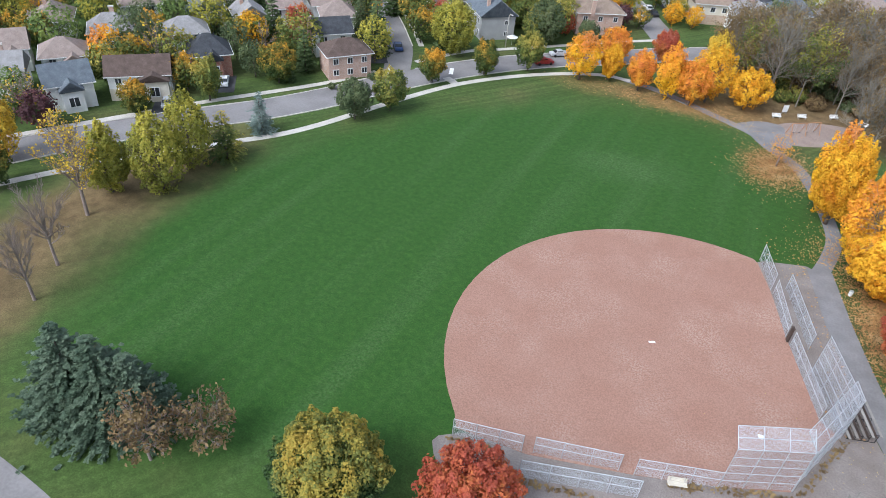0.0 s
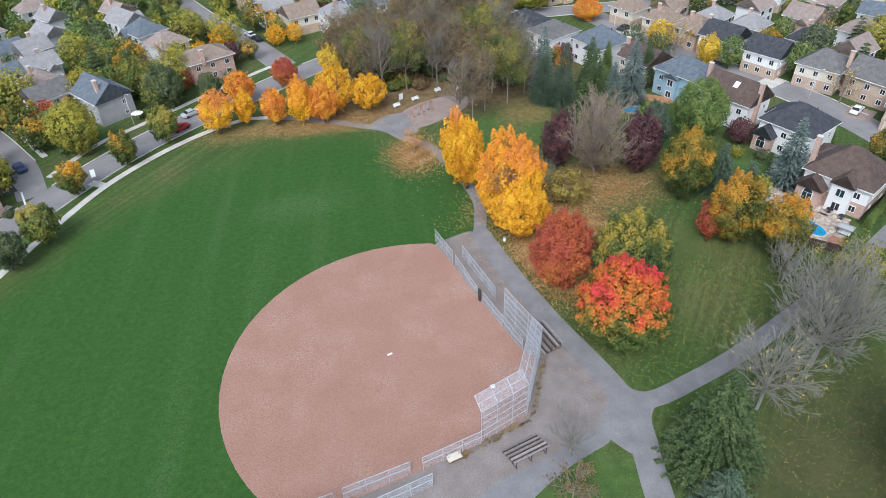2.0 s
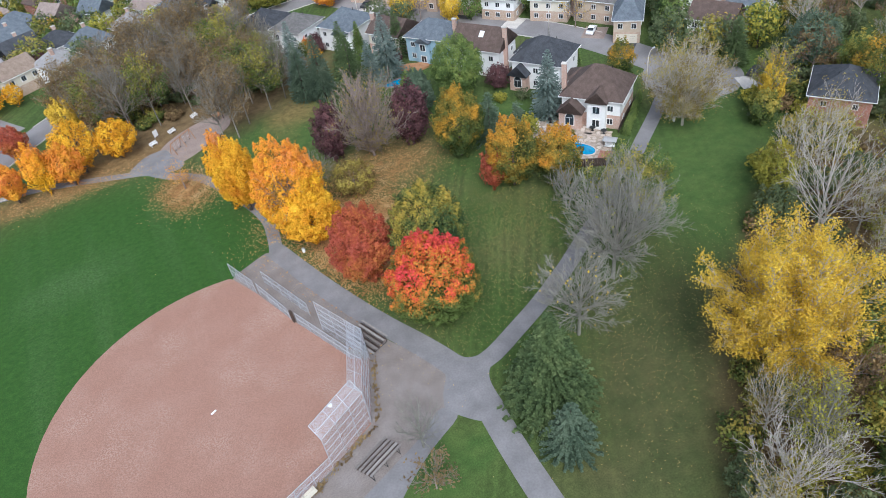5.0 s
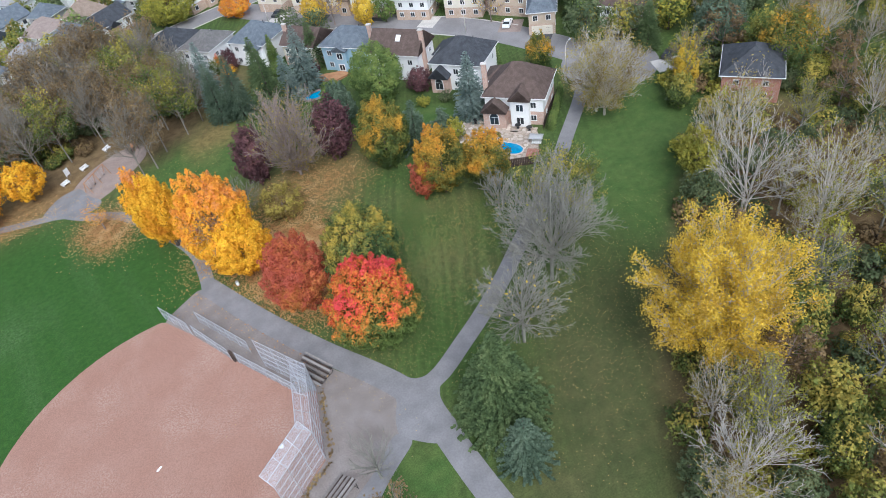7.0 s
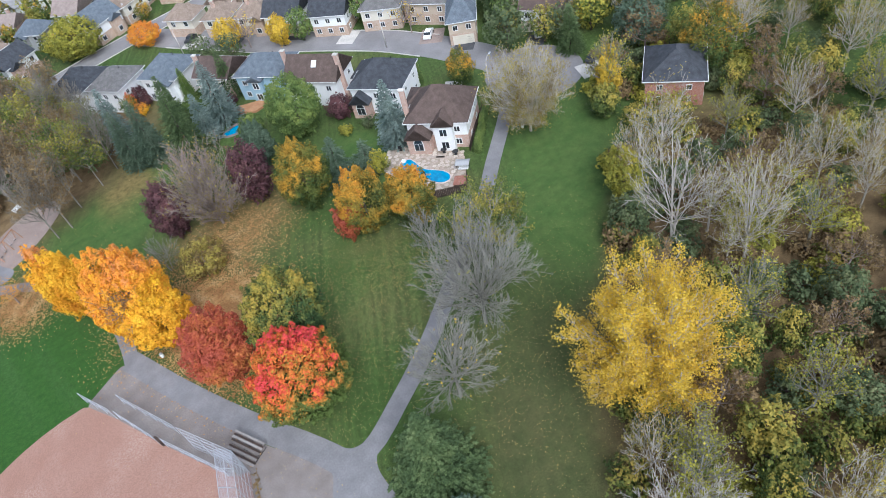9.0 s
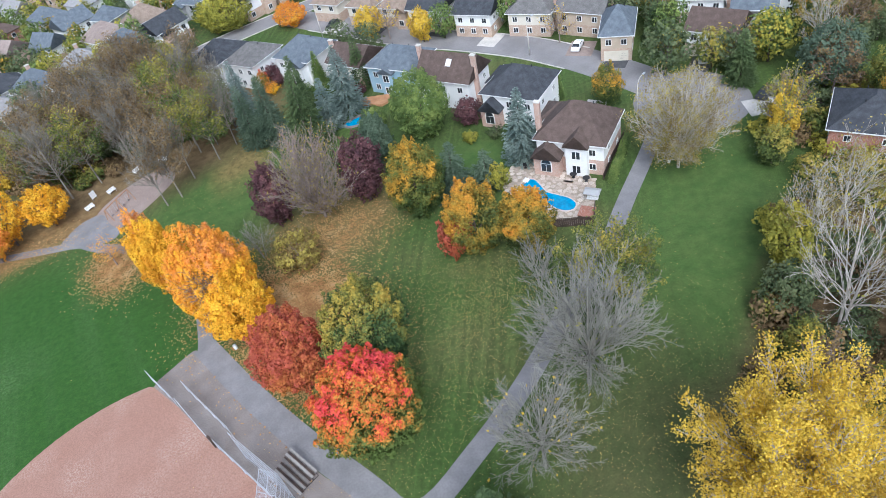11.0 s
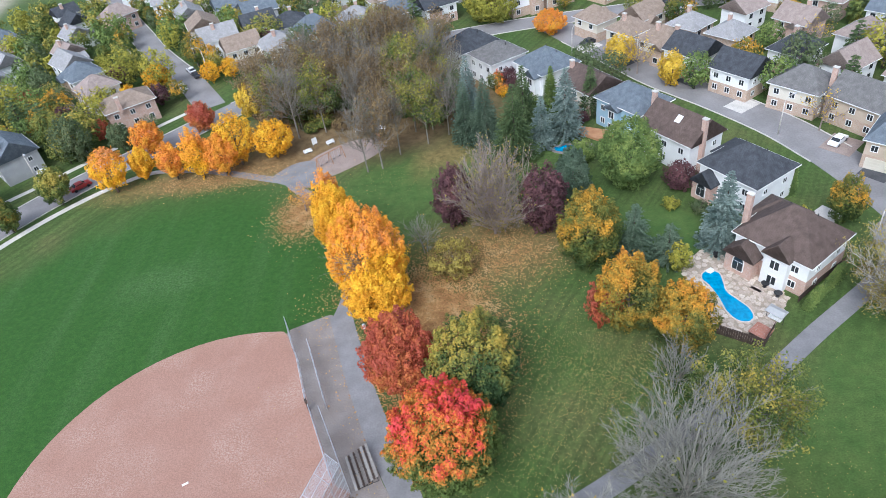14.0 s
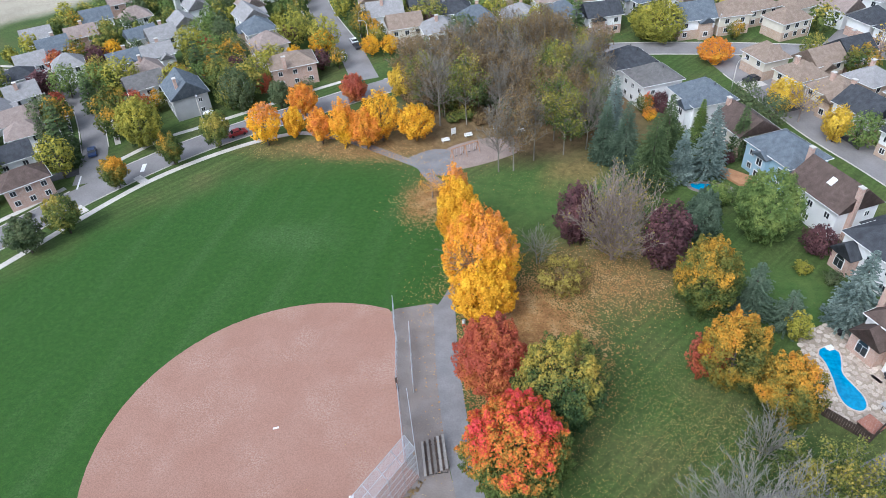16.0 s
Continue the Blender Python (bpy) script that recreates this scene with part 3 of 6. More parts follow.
ribbon("asphalt_path", [(-37, 130.2), (-30, 129.2), (-22, 126.4), (-14, 123), (-8, 120.5)], 2.0, -0.1, 0.046, M["asphalt"], label="leaf-strewn asphalt path to the playground")
ribbon("pavement", NEAR_WALK, 1.5, -0.1, 0.05, M["concrete"], label="pale concrete pavement along the park edge")
FAR_WALK = [(-116, 36), (-107, 53), (-99.6, 67), (-93, 78), (-87, 88.5), (-82.5, 99.5), (-76.5, 114.8), (-72.2, 123.3), (-66.6, 129.4), (-57, 140.2), (-48.3, 150.5), (-38.6, 160.5)]
ribbon("pavement", FAR_WALK, 1.4, -0.1, 0.05, M["concrete"], label="pale concrete pavement before the houses", skip=on_a)
ribbon("pavement", STREET_A[1:], 1.3, -0.1, 0.05, M["concrete"], offset=5.1, label="pale concrete pavement along a side street", skip=on_road)
ribbon("pavement", STREET_A[1:], 1.3, -0.1, 0.05, M["concrete"], offset=-5.1, label="pale concrete pavement along a side street", skip=on_road)
ribbon("pavement", STREET_B[1:], 1.3, -0.1, 0.05, M["concrete"], offset=6.6, label="pale concrete pavement along a side street", skip=on_road)
for x, y, turn in ((-73.4, 93.0, 66), (-67.6, 105.4, 64)):
    slab = plate("crossing_slab", [(-1.7, -0.9), (1.7, -0.9), (1.7, 0.9), (-1.7, 0.9)], -0.1, 0.056, M["concrete"], "pale concrete slab joining pavement and street")
    slab.matrix_world = pose(x, y, 0, 0, 0, turn + 90)
for pts, w in (([(-79.5, 99.5), (-82.2, 104.3)], 0.35), ([(-69.2, 108.3), (-70.6, 111.4)], 0.9)):
    ribbon("road_marking", pts, w, 0.0, 0.042, M["white"], label="worn white painted road marking", step=1)


# ---- trees ----
def turned_leaves(rng, p, d, size, droop=0.0):
    """Folded leaf clumps at the points p, facing roughly along d, as (n, 4, 3) quads."""
    count = len(p)
    nrm = d + rng.normal(size=(count, 3)) * 0.6 + (0, 0, 0.35 - droop)
    nrm /= np.linalg.norm(nrm, axis=1)[:, None]
    u = np.cross(nrm, rng.normal(size=(count, 3)))
    u /= np.linalg.norm(u, axis=1)[:, None] + 1e-9
    v = np.cross(nrm, u)
    s = size * (0.6 + 0.8 * rng.random(count))[:, None]
    fold = nrm * s * 0.25
    return np.stack([p - u * s, p - v * s * 0.62 - fold, p + u * s, p + v * s * 0.62 - fold], 1)


def crown_leaves(rng, r, half, mid, count, size, shape=0.0, gaps=0.0):
    """A crown of many leafy boughs: pointed tufts that stand out of a rounded whole, over a thinner heart."""
    n = int(min(max(16, 4.2 * r * r), 210, max(16, count / 18)))
    i = np.arange(n)
    z = np.clip(1 - 2 * (i + 0.5) / n + rng.normal(size=n) * 0.5 / math.sqrt(n), -0.995, 0.995)
    a = 2.39996 * i + rng.normal(size=n) * 1.2 / math.sqrt(n)
    flat = np.sqrt(1 - z * z)
    d = np.stack([np.cos(a) * flat, np.sin(a) * flat, z], 1)
    big = rng.normal(size=(6, 3))
    big /= np.linalg.norm(big, axis=1)[:, None]
    apart = 3.54 / math.sqrt(n)
    wide = apart * (0.5 + 0.3 * rng.random(n))
    long = apart * (0.85 + 0.5 * rng.random(n))
    reach = (0.86 + 0.17 * rng.random(n)) * (0.9 + 0.12 * np.clip(d @ big.T, 0, 1).max(1))
    axis = d * 0.75 + np.array([0, 0, 0.6]) * (0.4 + 0.6 * flat[:, None])
    axis /= np.linalg.norm(axis, axis=1)[:, None]
    centre = d * (reach - 0.55 * long)[:, None]
    weight = wide * wide * long
    if gaps:
        weight = weight * np.where(rng.random(n) < gaps, 0.12, 1.0)
    t = rng.choice(n, size=count, p=weight / weight.sum())
    e = rng.normal(size=(count, 3))
    e /= np.linalg.norm(e, axis=1)[:, None]
    turn = (e * d[t]).sum(1) < -0.25
    e[turn] *= -1
    e *= (1 - 0.4 * rng.random(count) ** 2)[:, None]
    along = (e * axis[t]).sum(1)
    across = e - along[:, None] * axis[t]
    c = centre[t] + axis[t] * (along * long[t])[:, None] + across * (wide[t] * (1 - 0.5 * np.clip(along, 0, 1)))[:, None]
    heart = rng.random(count) < 0.14
    c[heart] = d[t[heart]] * (0.4 + 0.35 * rng.random(heart.sum()))[:, None] + rng.normal(size=(heart.sum(), 3)) * 0.08
    zz = c[:, 2]
    side = np.where(zz < 0, 1 + 0.12 * zz, 1 - 0.12 * zz)
    if shape:
        side = side * (1 - shape * np.clip((zz + 1) / 2, 0, 1))
    p = c * (r, r, half)
    p[:, :2] *= side[:, None]
    p[:, 2] += mid
    return turned_leaves(rng, p, e * 0.9 + d[t] * 0.5, size)


def limbs(sh, rng, start, way, length, radius, level, spread, kids, tips, up=0.25, fine=0.016):
    """A branch and its branches, as bent tapered tubes that end in thin twigs."""
    p, d = Vector(start), Vector(way).normalized()
    if level == 0:
        d = (d + Vector(rng.normal(size=3)) * 0.15).normalized()
        q = p + d * length
        sh.twig(p, q, fine)
        tips.append(q)
        return
    seg = 3 if level > 1 else 2
    pts = [(p.copy(), radius)]
    for i in range(seg):
        d = (d + Vector(rng.normal(size=3)) * 0.11 + Vector((0, 0, up * 0.12))).normalized()
        p = p + d * (length / seg)
        pts.append((p.copy(), max(fine, radius * (1 - 0.8 * (i + 1) / seg))))
    for (a, ra), (b, rb) in zip(pts, pts[1:]):
        sh.tube(a, b, ra, rb, 3 if level < 2 else 4)
    tips.append(p)
    for i in range(kids[0]):
        s = 0.2 + 0.8 * (i + rng.random() * 0.8) / kids[0]
        j = min(int(s * seg), seg - 1)
        q = pts[j][0].lerp(pts[j + 1][0], min(1, s * seg - j))
        side = Vector(rng.normal(size=3))
        side -= side.dot(d) * d
        w = (d * 0.9 + side.normalized() * spread + Vector((0, 0, up * 0.5))).normalized()
        limbs(sh, rng, q, w, length * (0.52 - 0.24 * s) * (0.75 + 0.5 * rng.random()), max(radius * 0.42 * (1.2 - 0.6 * s), fine), level - 1, spread, kids[1:], tips, up, fine)


def leafy_tree(name, label, x, y, h, r, leaf, seed, count=3000, size=0.4, base=0.12, shape=0.0, bark="bark", gaps=0.0, category="tree", bald=None):
    """A broad-leaved tree: trunk with limbs, and a lobed crown of leaf clumps. shape > 0 draws the crown to a point.
    bald: the middle and size of a part of the crown that has shed most of its leaves."""
    rng = np.random.default_rng(seed)
    count, size = (int(count * 3.2), size * 0.5) if count >= 4000 else (int(count * 2), size * 0.64)
    root = tagged(new(name), label, category)
    root.matrix_world = pose(x, y, 0)
    sh, tips = Shape(), []
    top = h * 0.55
    tr = max(0.09, h * 0.017)
    lean = Vector(rng.normal(size=3)) * 0.15
    sh.bar((0, 0, -0.1), (lean.x * 0.5, lean.y * 0.5, h * base + 0.5), tr * 1.35, tr, 8)
    sh.bar((lean.x * 0.5, lean.y * 0.5, h * base + 0.5), (lean.x, lean.y, top), tr, tr * 0.5, 7)
    for i in range(9):
        a, z = 2.4 * i + rng.random(), h * base + 0.5 + (top - h * base - 0.5) * i / 9
        limbs(sh, rng, (lean.x * 0.8, lean.y * 0.8, z), (math.cos(a), math.sin(a), 0.9), r * 0.95, tr * 0.45, 1, 0.7, (4,), tips)
    mid, half = h * (1 + base) / 2, h * (1 - base) / 2
    leaves = crown_leaves(rng, r * 1.04, half * 1.03, mid, count, size, shape, gaps)
    if bald:
        away = np.linalg.norm(leaves.mean(1) - bald[:3], axis=1)
        leaves = leaves[(away > bald[3] * (0.8 + 0.4 * rng.random(len(away)))) | (rng.random(len(away)) < 0.5)]
        for i in range(34):
            way = Vector(rng.normal(size=3)).normalized() * bald[3] * 0.9
            goal = Vector(bald[:3]) + way
            start = Vector((lean.x * 0.8, lean.y * 0.8, bald[2] * (0.45 + 0.3 * rng.random())))
            limbs(sh, rng, start, goal - start, (goal - start).length, 0.05, 2, 0.5, (5, 4), tips)
    child("trunk", sh.mesh("trunk", M[bark], True), root)
    child("crown", quad_mesh("crown", leaves, M[leaf]), root)
    return root


def conifer(name, label, x, y, h, r, leaf, seed, levels=22, size=0.32, base=0.03, category="tree", droop=0.25, loose=0.12):
    """A spruce or fir: a straight trunk and tiers of drooping needled boughs."""
    rng = np.random.default_rng(seed)
    root = tagged(new(name), label, category)
    root.matrix_world = pose(x, y, 0)
    child("trunk", Shape().bar((0, 0, -0.1), (0, 0, h * 0.97), h * 0.018 + 0.05, 0.02, 7).mesh("trunk", M["bark"], True), root)
    quads = []
    for i in range(levels):
        s = i / levels
        z = h * (base + (1 - base) * s ** 0.92)
        reach = r * (1 - s) ** 0.85 + 0.12
        boughs = max(5, round((15 if r < 5 else 30) * (1 - s) + 5))
        for j in range(boughs):
            a = 6.28319 * (j + rng.random() * 0.8) / boughs + i
            ln = reach * (1 + loose * rng.normal()) 
            n = max(3, int(ln / (size * 0.42)))
            for q in np.linspace(0.25, 1.0, n):
                p = np.array([math.cos(a) * ln * q, math.sin(a) * ln * q, z - droop * ln * q * q + rng.normal() * 0.05 + 0.1 * ln * (q > 0.9)])
                for side in (-1, 1):
                    aa = a + side * (0.55 + 0.3 * rng.random())
                    out = np.array([math.cos(aa), math.sin(aa), -0.15 + 0.25 * rng.random()])
                    wid = np.array([-math.sin(aa), math.cos(aa), 0.5 * rng.normal()]) * size * 0.34
                    ext = out * size * (1.15 - 0.35 * q) * (0.8 + 0.5 * rng.random())
                    quads.append([p, p + ext * 0.5 + wid, p + ext, p + ext * 0.5 - wid])
    child("crown", quad_mesh("crown", np.array(quads), M[leaf]), root)
    return root


def bare_tree(name, label, x, y, h, r, seed, kids=(7, 6, 5), boughs=12, bark="twig", leaf=None, count=0, base=0.12, up=0.3, size=0.2, stems=1, category="tree", fine=0.018, low=-0.55, fork=0.35, stout=1.0, fluff=0.28):
    """A leafless tree: trunk, limbs that fill the crown's outline, and fine twigs; some leaves may cling to it. fork: how low the limbs leave the trunk."""
    rng = np.random.default_rng(seed)
    root = tagged(new(name), label, category)
    root.matrix_world = pose(x, y, 0)
    sh, tips = Shape(), []
    mid, half = h * (0.55 + base / 2), h * (0.45 - base / 2)
    tr = stout * (h * 0.012 + 0.04) / (1 + 0.3 * (stems - 1))
    trunks, bole = [], Shape()
    for st in range(stems):
        a = 6.28319 * st / stems + rng.random()
        foot = Vector((math.cos(a), math.sin(a), 0)) * (0.25 if stems > 1 else 0)
        lean = foot * (r * 0.5 / 0.25) if stems > 1 else Vector((rng.normal() * 0.3, rng.normal() * 0.3, 0))
        pts = [foot + Vector((0, 0, -0.1)), foot + lean * 0.25 + Vector((0, 0, h * 0.35)), foot + lean * 0.6 + Vector((0, 0, h * 0.65)), foot + lean + Vector((0, 0, h * 0.92))]
        for i in range(3):
            bole.tube(pts[i], pts[i + 1], tr * (1.25 - 0.38 * i), tr * (0.87 - 0.3 * i), 7)
        trunks.append(pts)
    for i in range(boughs):
        pts = trunks[i % stems]
        uz = low + (0.97 - low) * (i + 0.5) / boughs
        a = 2.39996 * i + rng.random() * 0.5
        flat = math.sqrt(max(0, 1 - uz * uz)) * (0.85 + 0.25 * rng.random())
        goal = Vector((math.cos(a) * flat * r, math.sin(a) * flat * r, mid + uz * half)) * 1.0
        z0 = base * h + max(0, goal.z - base * h) * (fork + 0.3 * rng.random())
        z0 = min(max(z0, base * h * 0.6), h * 0.9)
        k = min(2, int(z0 / h / 0.33))
        q = pts[k].lerp(pts[k + 1], max(0, min(1, (z0 - pts[k].z) / (pts[k + 1].z - pts[k].z))))
        way = goal - q
        limbs(sh, rng, q, way, way.length, tr * (0.62 - 0.35 * z0 / h), len(kids), 0.6, kids, tips, up, fine)
    child("trunk", bole.mesh("trunk", M[bark], True), root)
    child("bare_crown", sh.mesh("bare_crown", M[bark]), root)
    if leaf and count:
        t = np.array([tuple(v) for v in tips])
        t = t[rng.integers(0, len(t), count)] + rng.normal(size=(count, 3)) * fluff
        child("crown", quad_mesh("crown", turned_leaves(rng, t, rng.normal(size=t.shape), size), M[leaf]), root)
    return root


def bush(name, label, x, y, h, r, leaf, seed, count=900, size=0.25):
    return leafy_tree(name, label, x, y, h, r, leaf, seed, count, size, base=0.02, category="shrub")


leafy_tree("maple_tree", "narrow golden yellow maple at the pitch's edge", 7.0, 94.0, 14.6, 3.7, "yellow", 11, 5200, 0.34, 0.06)
leafy_tree("maple_tree", "slim orange maple behind a yellow one", 5.4, 97.9, 14.2, 2.8, "orange", 10, 3200, 0.34, 0.05)
leafy_tree("maple_tree", "tall orange and golden maple above fallen leaves", 13.4, 82.2, 18.0, 5.9, "orange", 12, 9000, 0.36, 0.06, gaps=0.3, bark="brown_twig", bald=(-2.2, -4.0, 11.8, 2.9))
leafy_tree("maple_tree", "yellow lower maple beside the path", 14.4, 78.6, 10.4, 5.2, "yellow", 13, 5200, 0.36, 0.05)
leafy_tree("maple_tree", "dark red maple beside the asphalt path", 18.4, 64.0, 13.6, 4.7, "red", 14, 6500, 0.34, 0.05)
leafy_tree("maple_tree", "round green maple turning yellow at its top", 28.2, 61.0, 14.6, 6.0, "turning", 15, 7500, 0.34, 0.05)
leafy_tree("maple_tree", "bright scarlet and orange maple with green lower leaves", 24.3, 50.8, 13.8, 6.6, "flame", 16, 9500, 0.36, 0.04)
leafy_tree("plum_tree", "dark maroon plum tree", 26.6, 100.2, 11.5, 3.8, "maroon", 17, 3500, 0.34, 0.03)
leafy_tree("plum_tree", "dark maroon plum tree", 41.4, 95.6, 13.0, 4.0, "maroon", 18, 3500, 0.34, 0.03)
bare_tree("bare_tree", "spreading bare grey-brown tree with a few leaves", 33.0, 96.5, 16.0, 6.4, 19, (8, 6, 4), 52, "brown_twig", "tawny", 3200, up=0.5, base=0.02, fork=0.05, fine=0.024, size=0.15, low=-0.92)
bare_tree("bare_shrub", "bare grey twiggy shrub", 20.8, 93.3, 7.0, 3.2, 20, (6, 5), 22, "twig", category="shrub", stems=3)
leafy_tree("shrub", "low yellow-green shrub on leaf litter", 25.6, 87.7, 5.6, 4.4, "tawny", 21, 1500, 0.3, 0.02, gaps=0.5, bark="brown_twig", category="shrub")
leafy_tree("maple_tree", "green maple turning golden orange", 47.1, 86.0, 13.8, 5.0, "rust", 22, 5000, 0.36, 0.05, gaps=0.1)
leafy_tree("maple_tree", "orange and golden maple on the lawn", 50.0, 71.6, 12.8, 4.6, "russet", 23, 5500, 0.34, 0.04, gaps=0.15)
leafy_tree("maple_tree", "orange and green maple by the pool fence", 56.3, 67.2, 11.2, 4.1, "russet", 24, 4200, 0.36, 0.04, gaps=0.15)
bare_tree("bare_shrub", "bare many-stemmed shrub beneath the maples", 53.6, 60.4, 7.8, 3.4, 25, (6, 4), 26, "twig", stems=4, up=0.6, category="shrub", fork=0.1, fine=0.03)
conifer("spruce_tree", "tall narrow blue-green spruce", 30.4, 135.5, 16.5, 3.2, "blue", 31, levels=26)
conifer("spruce_tree", "dark green spruce behind the lawn", 33.4, 127.0, 15.0, 3.6, "blue_green", 32, levels=26)
conifer("spruce_tree", "dark green fir tree", 38.7, 120.2, 16.5, 4.4, "spruce", 33, levels=26, loose=0.25)
conifer("spruce_tree", "dark green spruce tree", 29.3, 129.0, 14.0, 3.2, "blue_green", 34, levels=24)
conifer("spruce_tree", "broad silvery blue spruce", 49.6, 126.6, 15.5, 4.0, "blue", 35, levels=26)
conifer("spruce_tree", "small silvery blue spruce", 44.4, 123.8, 11.5, 3.0, "blue", 36)
conifer("spruce_tree", "tall dark green spruce before a white house", 41.8, 134.5, 13.5, 3.0, "spruce", 401)
conifer("cedar_tree", "narrow upright green cedar beside a house", 48.8, 143.2, 8.5, 1.5, "green", 402, size=0.26)
conifer("cedar_tree", "narrow upright dark green cedar between houses", 56.0, 134.6, 12.5, 2.2, "spruce", 403)
conifer("cedar_tree", "narrow upright green cedar beside a house", 83.9, 99.6, 6.0, 0.9, "green", 404, levels=14, size=0.24)
leafy_tree("shrub", "orange-red shrub in a back garden", 37.0, 151.8, 4.2, 2.2, "flame", 405, 900, 0.26, 0.02, category="shrub")
leafy_tree("shrub", "dark maroon shrub in a back garden", 40.4, 153.0, 4.4, 2.0, "maroon", 406, 900, 0.26, 0.02, category="shrub")
leafy_tree("garden_tree", "green bushy tree beside the small pool", 51.0, 116.0, 4.6, 2.6, "green", 407, 1800, 0.3, 0.03)
leafy_tree("pine_tree", "bushy grey-green pine with soft needles", 47.4, 104.4, 10.5, 3.9, "blue_green", 37, 4200, 0.3, 0.03, shape=0.35)
leafy_tree("garden_tree", "broad green garden tree behind the houses", 58.0, 106.6, 13.4, 5.7, "green", 38, 6500, 0.34, 0.05)
leafy_tree("plum_tree", "low round maroon tree before a house", 66.4, 104.5, 5.2, 2.9, "maroon", 39, 1500, 0.28, 0.04)
conifer("spruce_tree", "silvery blue spruce between two houses", 68.1, 87.6, 14.5, 3.7, "blue", 40, levels=26)
conifer("pine_tree", "grey-green pine on the lawn edge", 54.3, 87.2, 10.6, 3.3, "blue_green", 41, levels=18, loose=0.3)
conifer("pine_tree", "low grey-green pine on lawn edge", 59.3, 85.2, 7.6, 2.9, "blue_green", 42, levels=14, loose=0.3)
bush("shrub", "yellow-green garden shrub beside pines", 60.4, 82.6, 5.0, 1.8, "lime", 43)
leafy_tree("street_tree", "round golden street tree by the turning circle", 88.1, 90.2, 8.8, 2.8, "rust", 44, 2600, 0.28, 0.06)
bare_tree("bare_tree", "pale bare tree with last yellow leaves", 85.6, 68.6, 15.5, 6.6, 45, (7, 6, 4), 44, "pale_twig", "tawny", 17000, up=0.4, fork=0.12, fine=0.022, size=0.12, fluff=0.4, low=-0.9, base=0.05)
bare_tree("bare_tree", "large bare grey tree over the path", 49.2, 42.8, 18.5, 7.4, 46, (9, 6, 4), 40, "twig", "lime", 60, up=0.35, fork=0.2, fine=0.021)
bare_tree("bare_tree", "smaller bare grey tree with one yellow tuft", 38.6, 36.6, 14.0, 5.4, 47, (8, 6, 4), 28, "twig", "gold", 60, up=0.1, fork=0.3, fine=0.02)
bare_tree("bare_tree", "bare tree with thin green leaves", 59.2, 51.6, 11.5, 5.8, 48, (6, 5, 3), 26, "twig", "olive", 13000, size=0.16, fluff=0.45)
leafy_tree("shrub", "pinkish red shrub below an orange maple", 47.2, 73.2, 7.4, 2.6, "red", 408, 1600, 0.3, 0.02, category="shrub")
conifer("spruce_tree", "big dark green spruce beside the path", 29.0, 29.4, 16.4, 5.6, "spruce", 49, levels=40, size=0.36, loose=0.16)
conifer("spruce_tree", "young blue spruce below a bigger one", 27.4, 22.8, 8.9, 3.5, "blue_green", 50, levels=18, size=0.3)
bare_tree("bare_shrub", "small bare tree behind the backstop", 12.6, 32.2, 8.5, 3.3, 51, (6, 5), 18, "twig", up=0.7, fork=0.15)
bare_tree("bare_shrub", "bare brown shrub with dry leaves", 11.5, 26.5, 4.5, 3.0, 52, (6, 5), 16, "brown_twig", "brown", 350, up=0.5, category="shrub")
bare_tree("poplar_tree", "tall yellow poplar with pale branches", 54.8, 18.8, 19.8, 7.6, 53, (7, 5, 4), 44, "pale_twig", "gold", 78000, up=0.5, size=0.122, fork=0.3, fine=0.03, fluff=0.42, base=0.04, low=-0.8)
bare_tree("bare_tree", "pale leafless tree in the undergrowth", 42.8, 5.6, 12.0, 5.6, 54, (6, 5, 3), 24, "pale_twig", up=0.45, fork=0.15, fine=0.02, stout=0.7)
bare_tree("bare_tree", "tall pale leafless tree at the forest edge", 77.3, 32.0, 20.0, 7.6, 55, (5, 4, 2), 20, "pale_twig", "lime", 400, up=0.4, fork=0.2, fine=0.02, stems=2, stout=0.8, size=0.13)
bare_tree("bare_tree", "tall pale leafless tree in the forest", 80, 22, 19.0, 5.6, 56, (5, 4, 2), 18, "pale_twig", "lime", 1500, up=0.4, fork=0.25, fine=0.02, stems=2, stout=0.8, size=0.13)
leafy_tree("forest_tree", "yellow-green tree at the forest edge", 80.4, 43.0, 11.0, 3.2, "lime", 57, 2200, 0.32, 0.03, gaps=0.15)

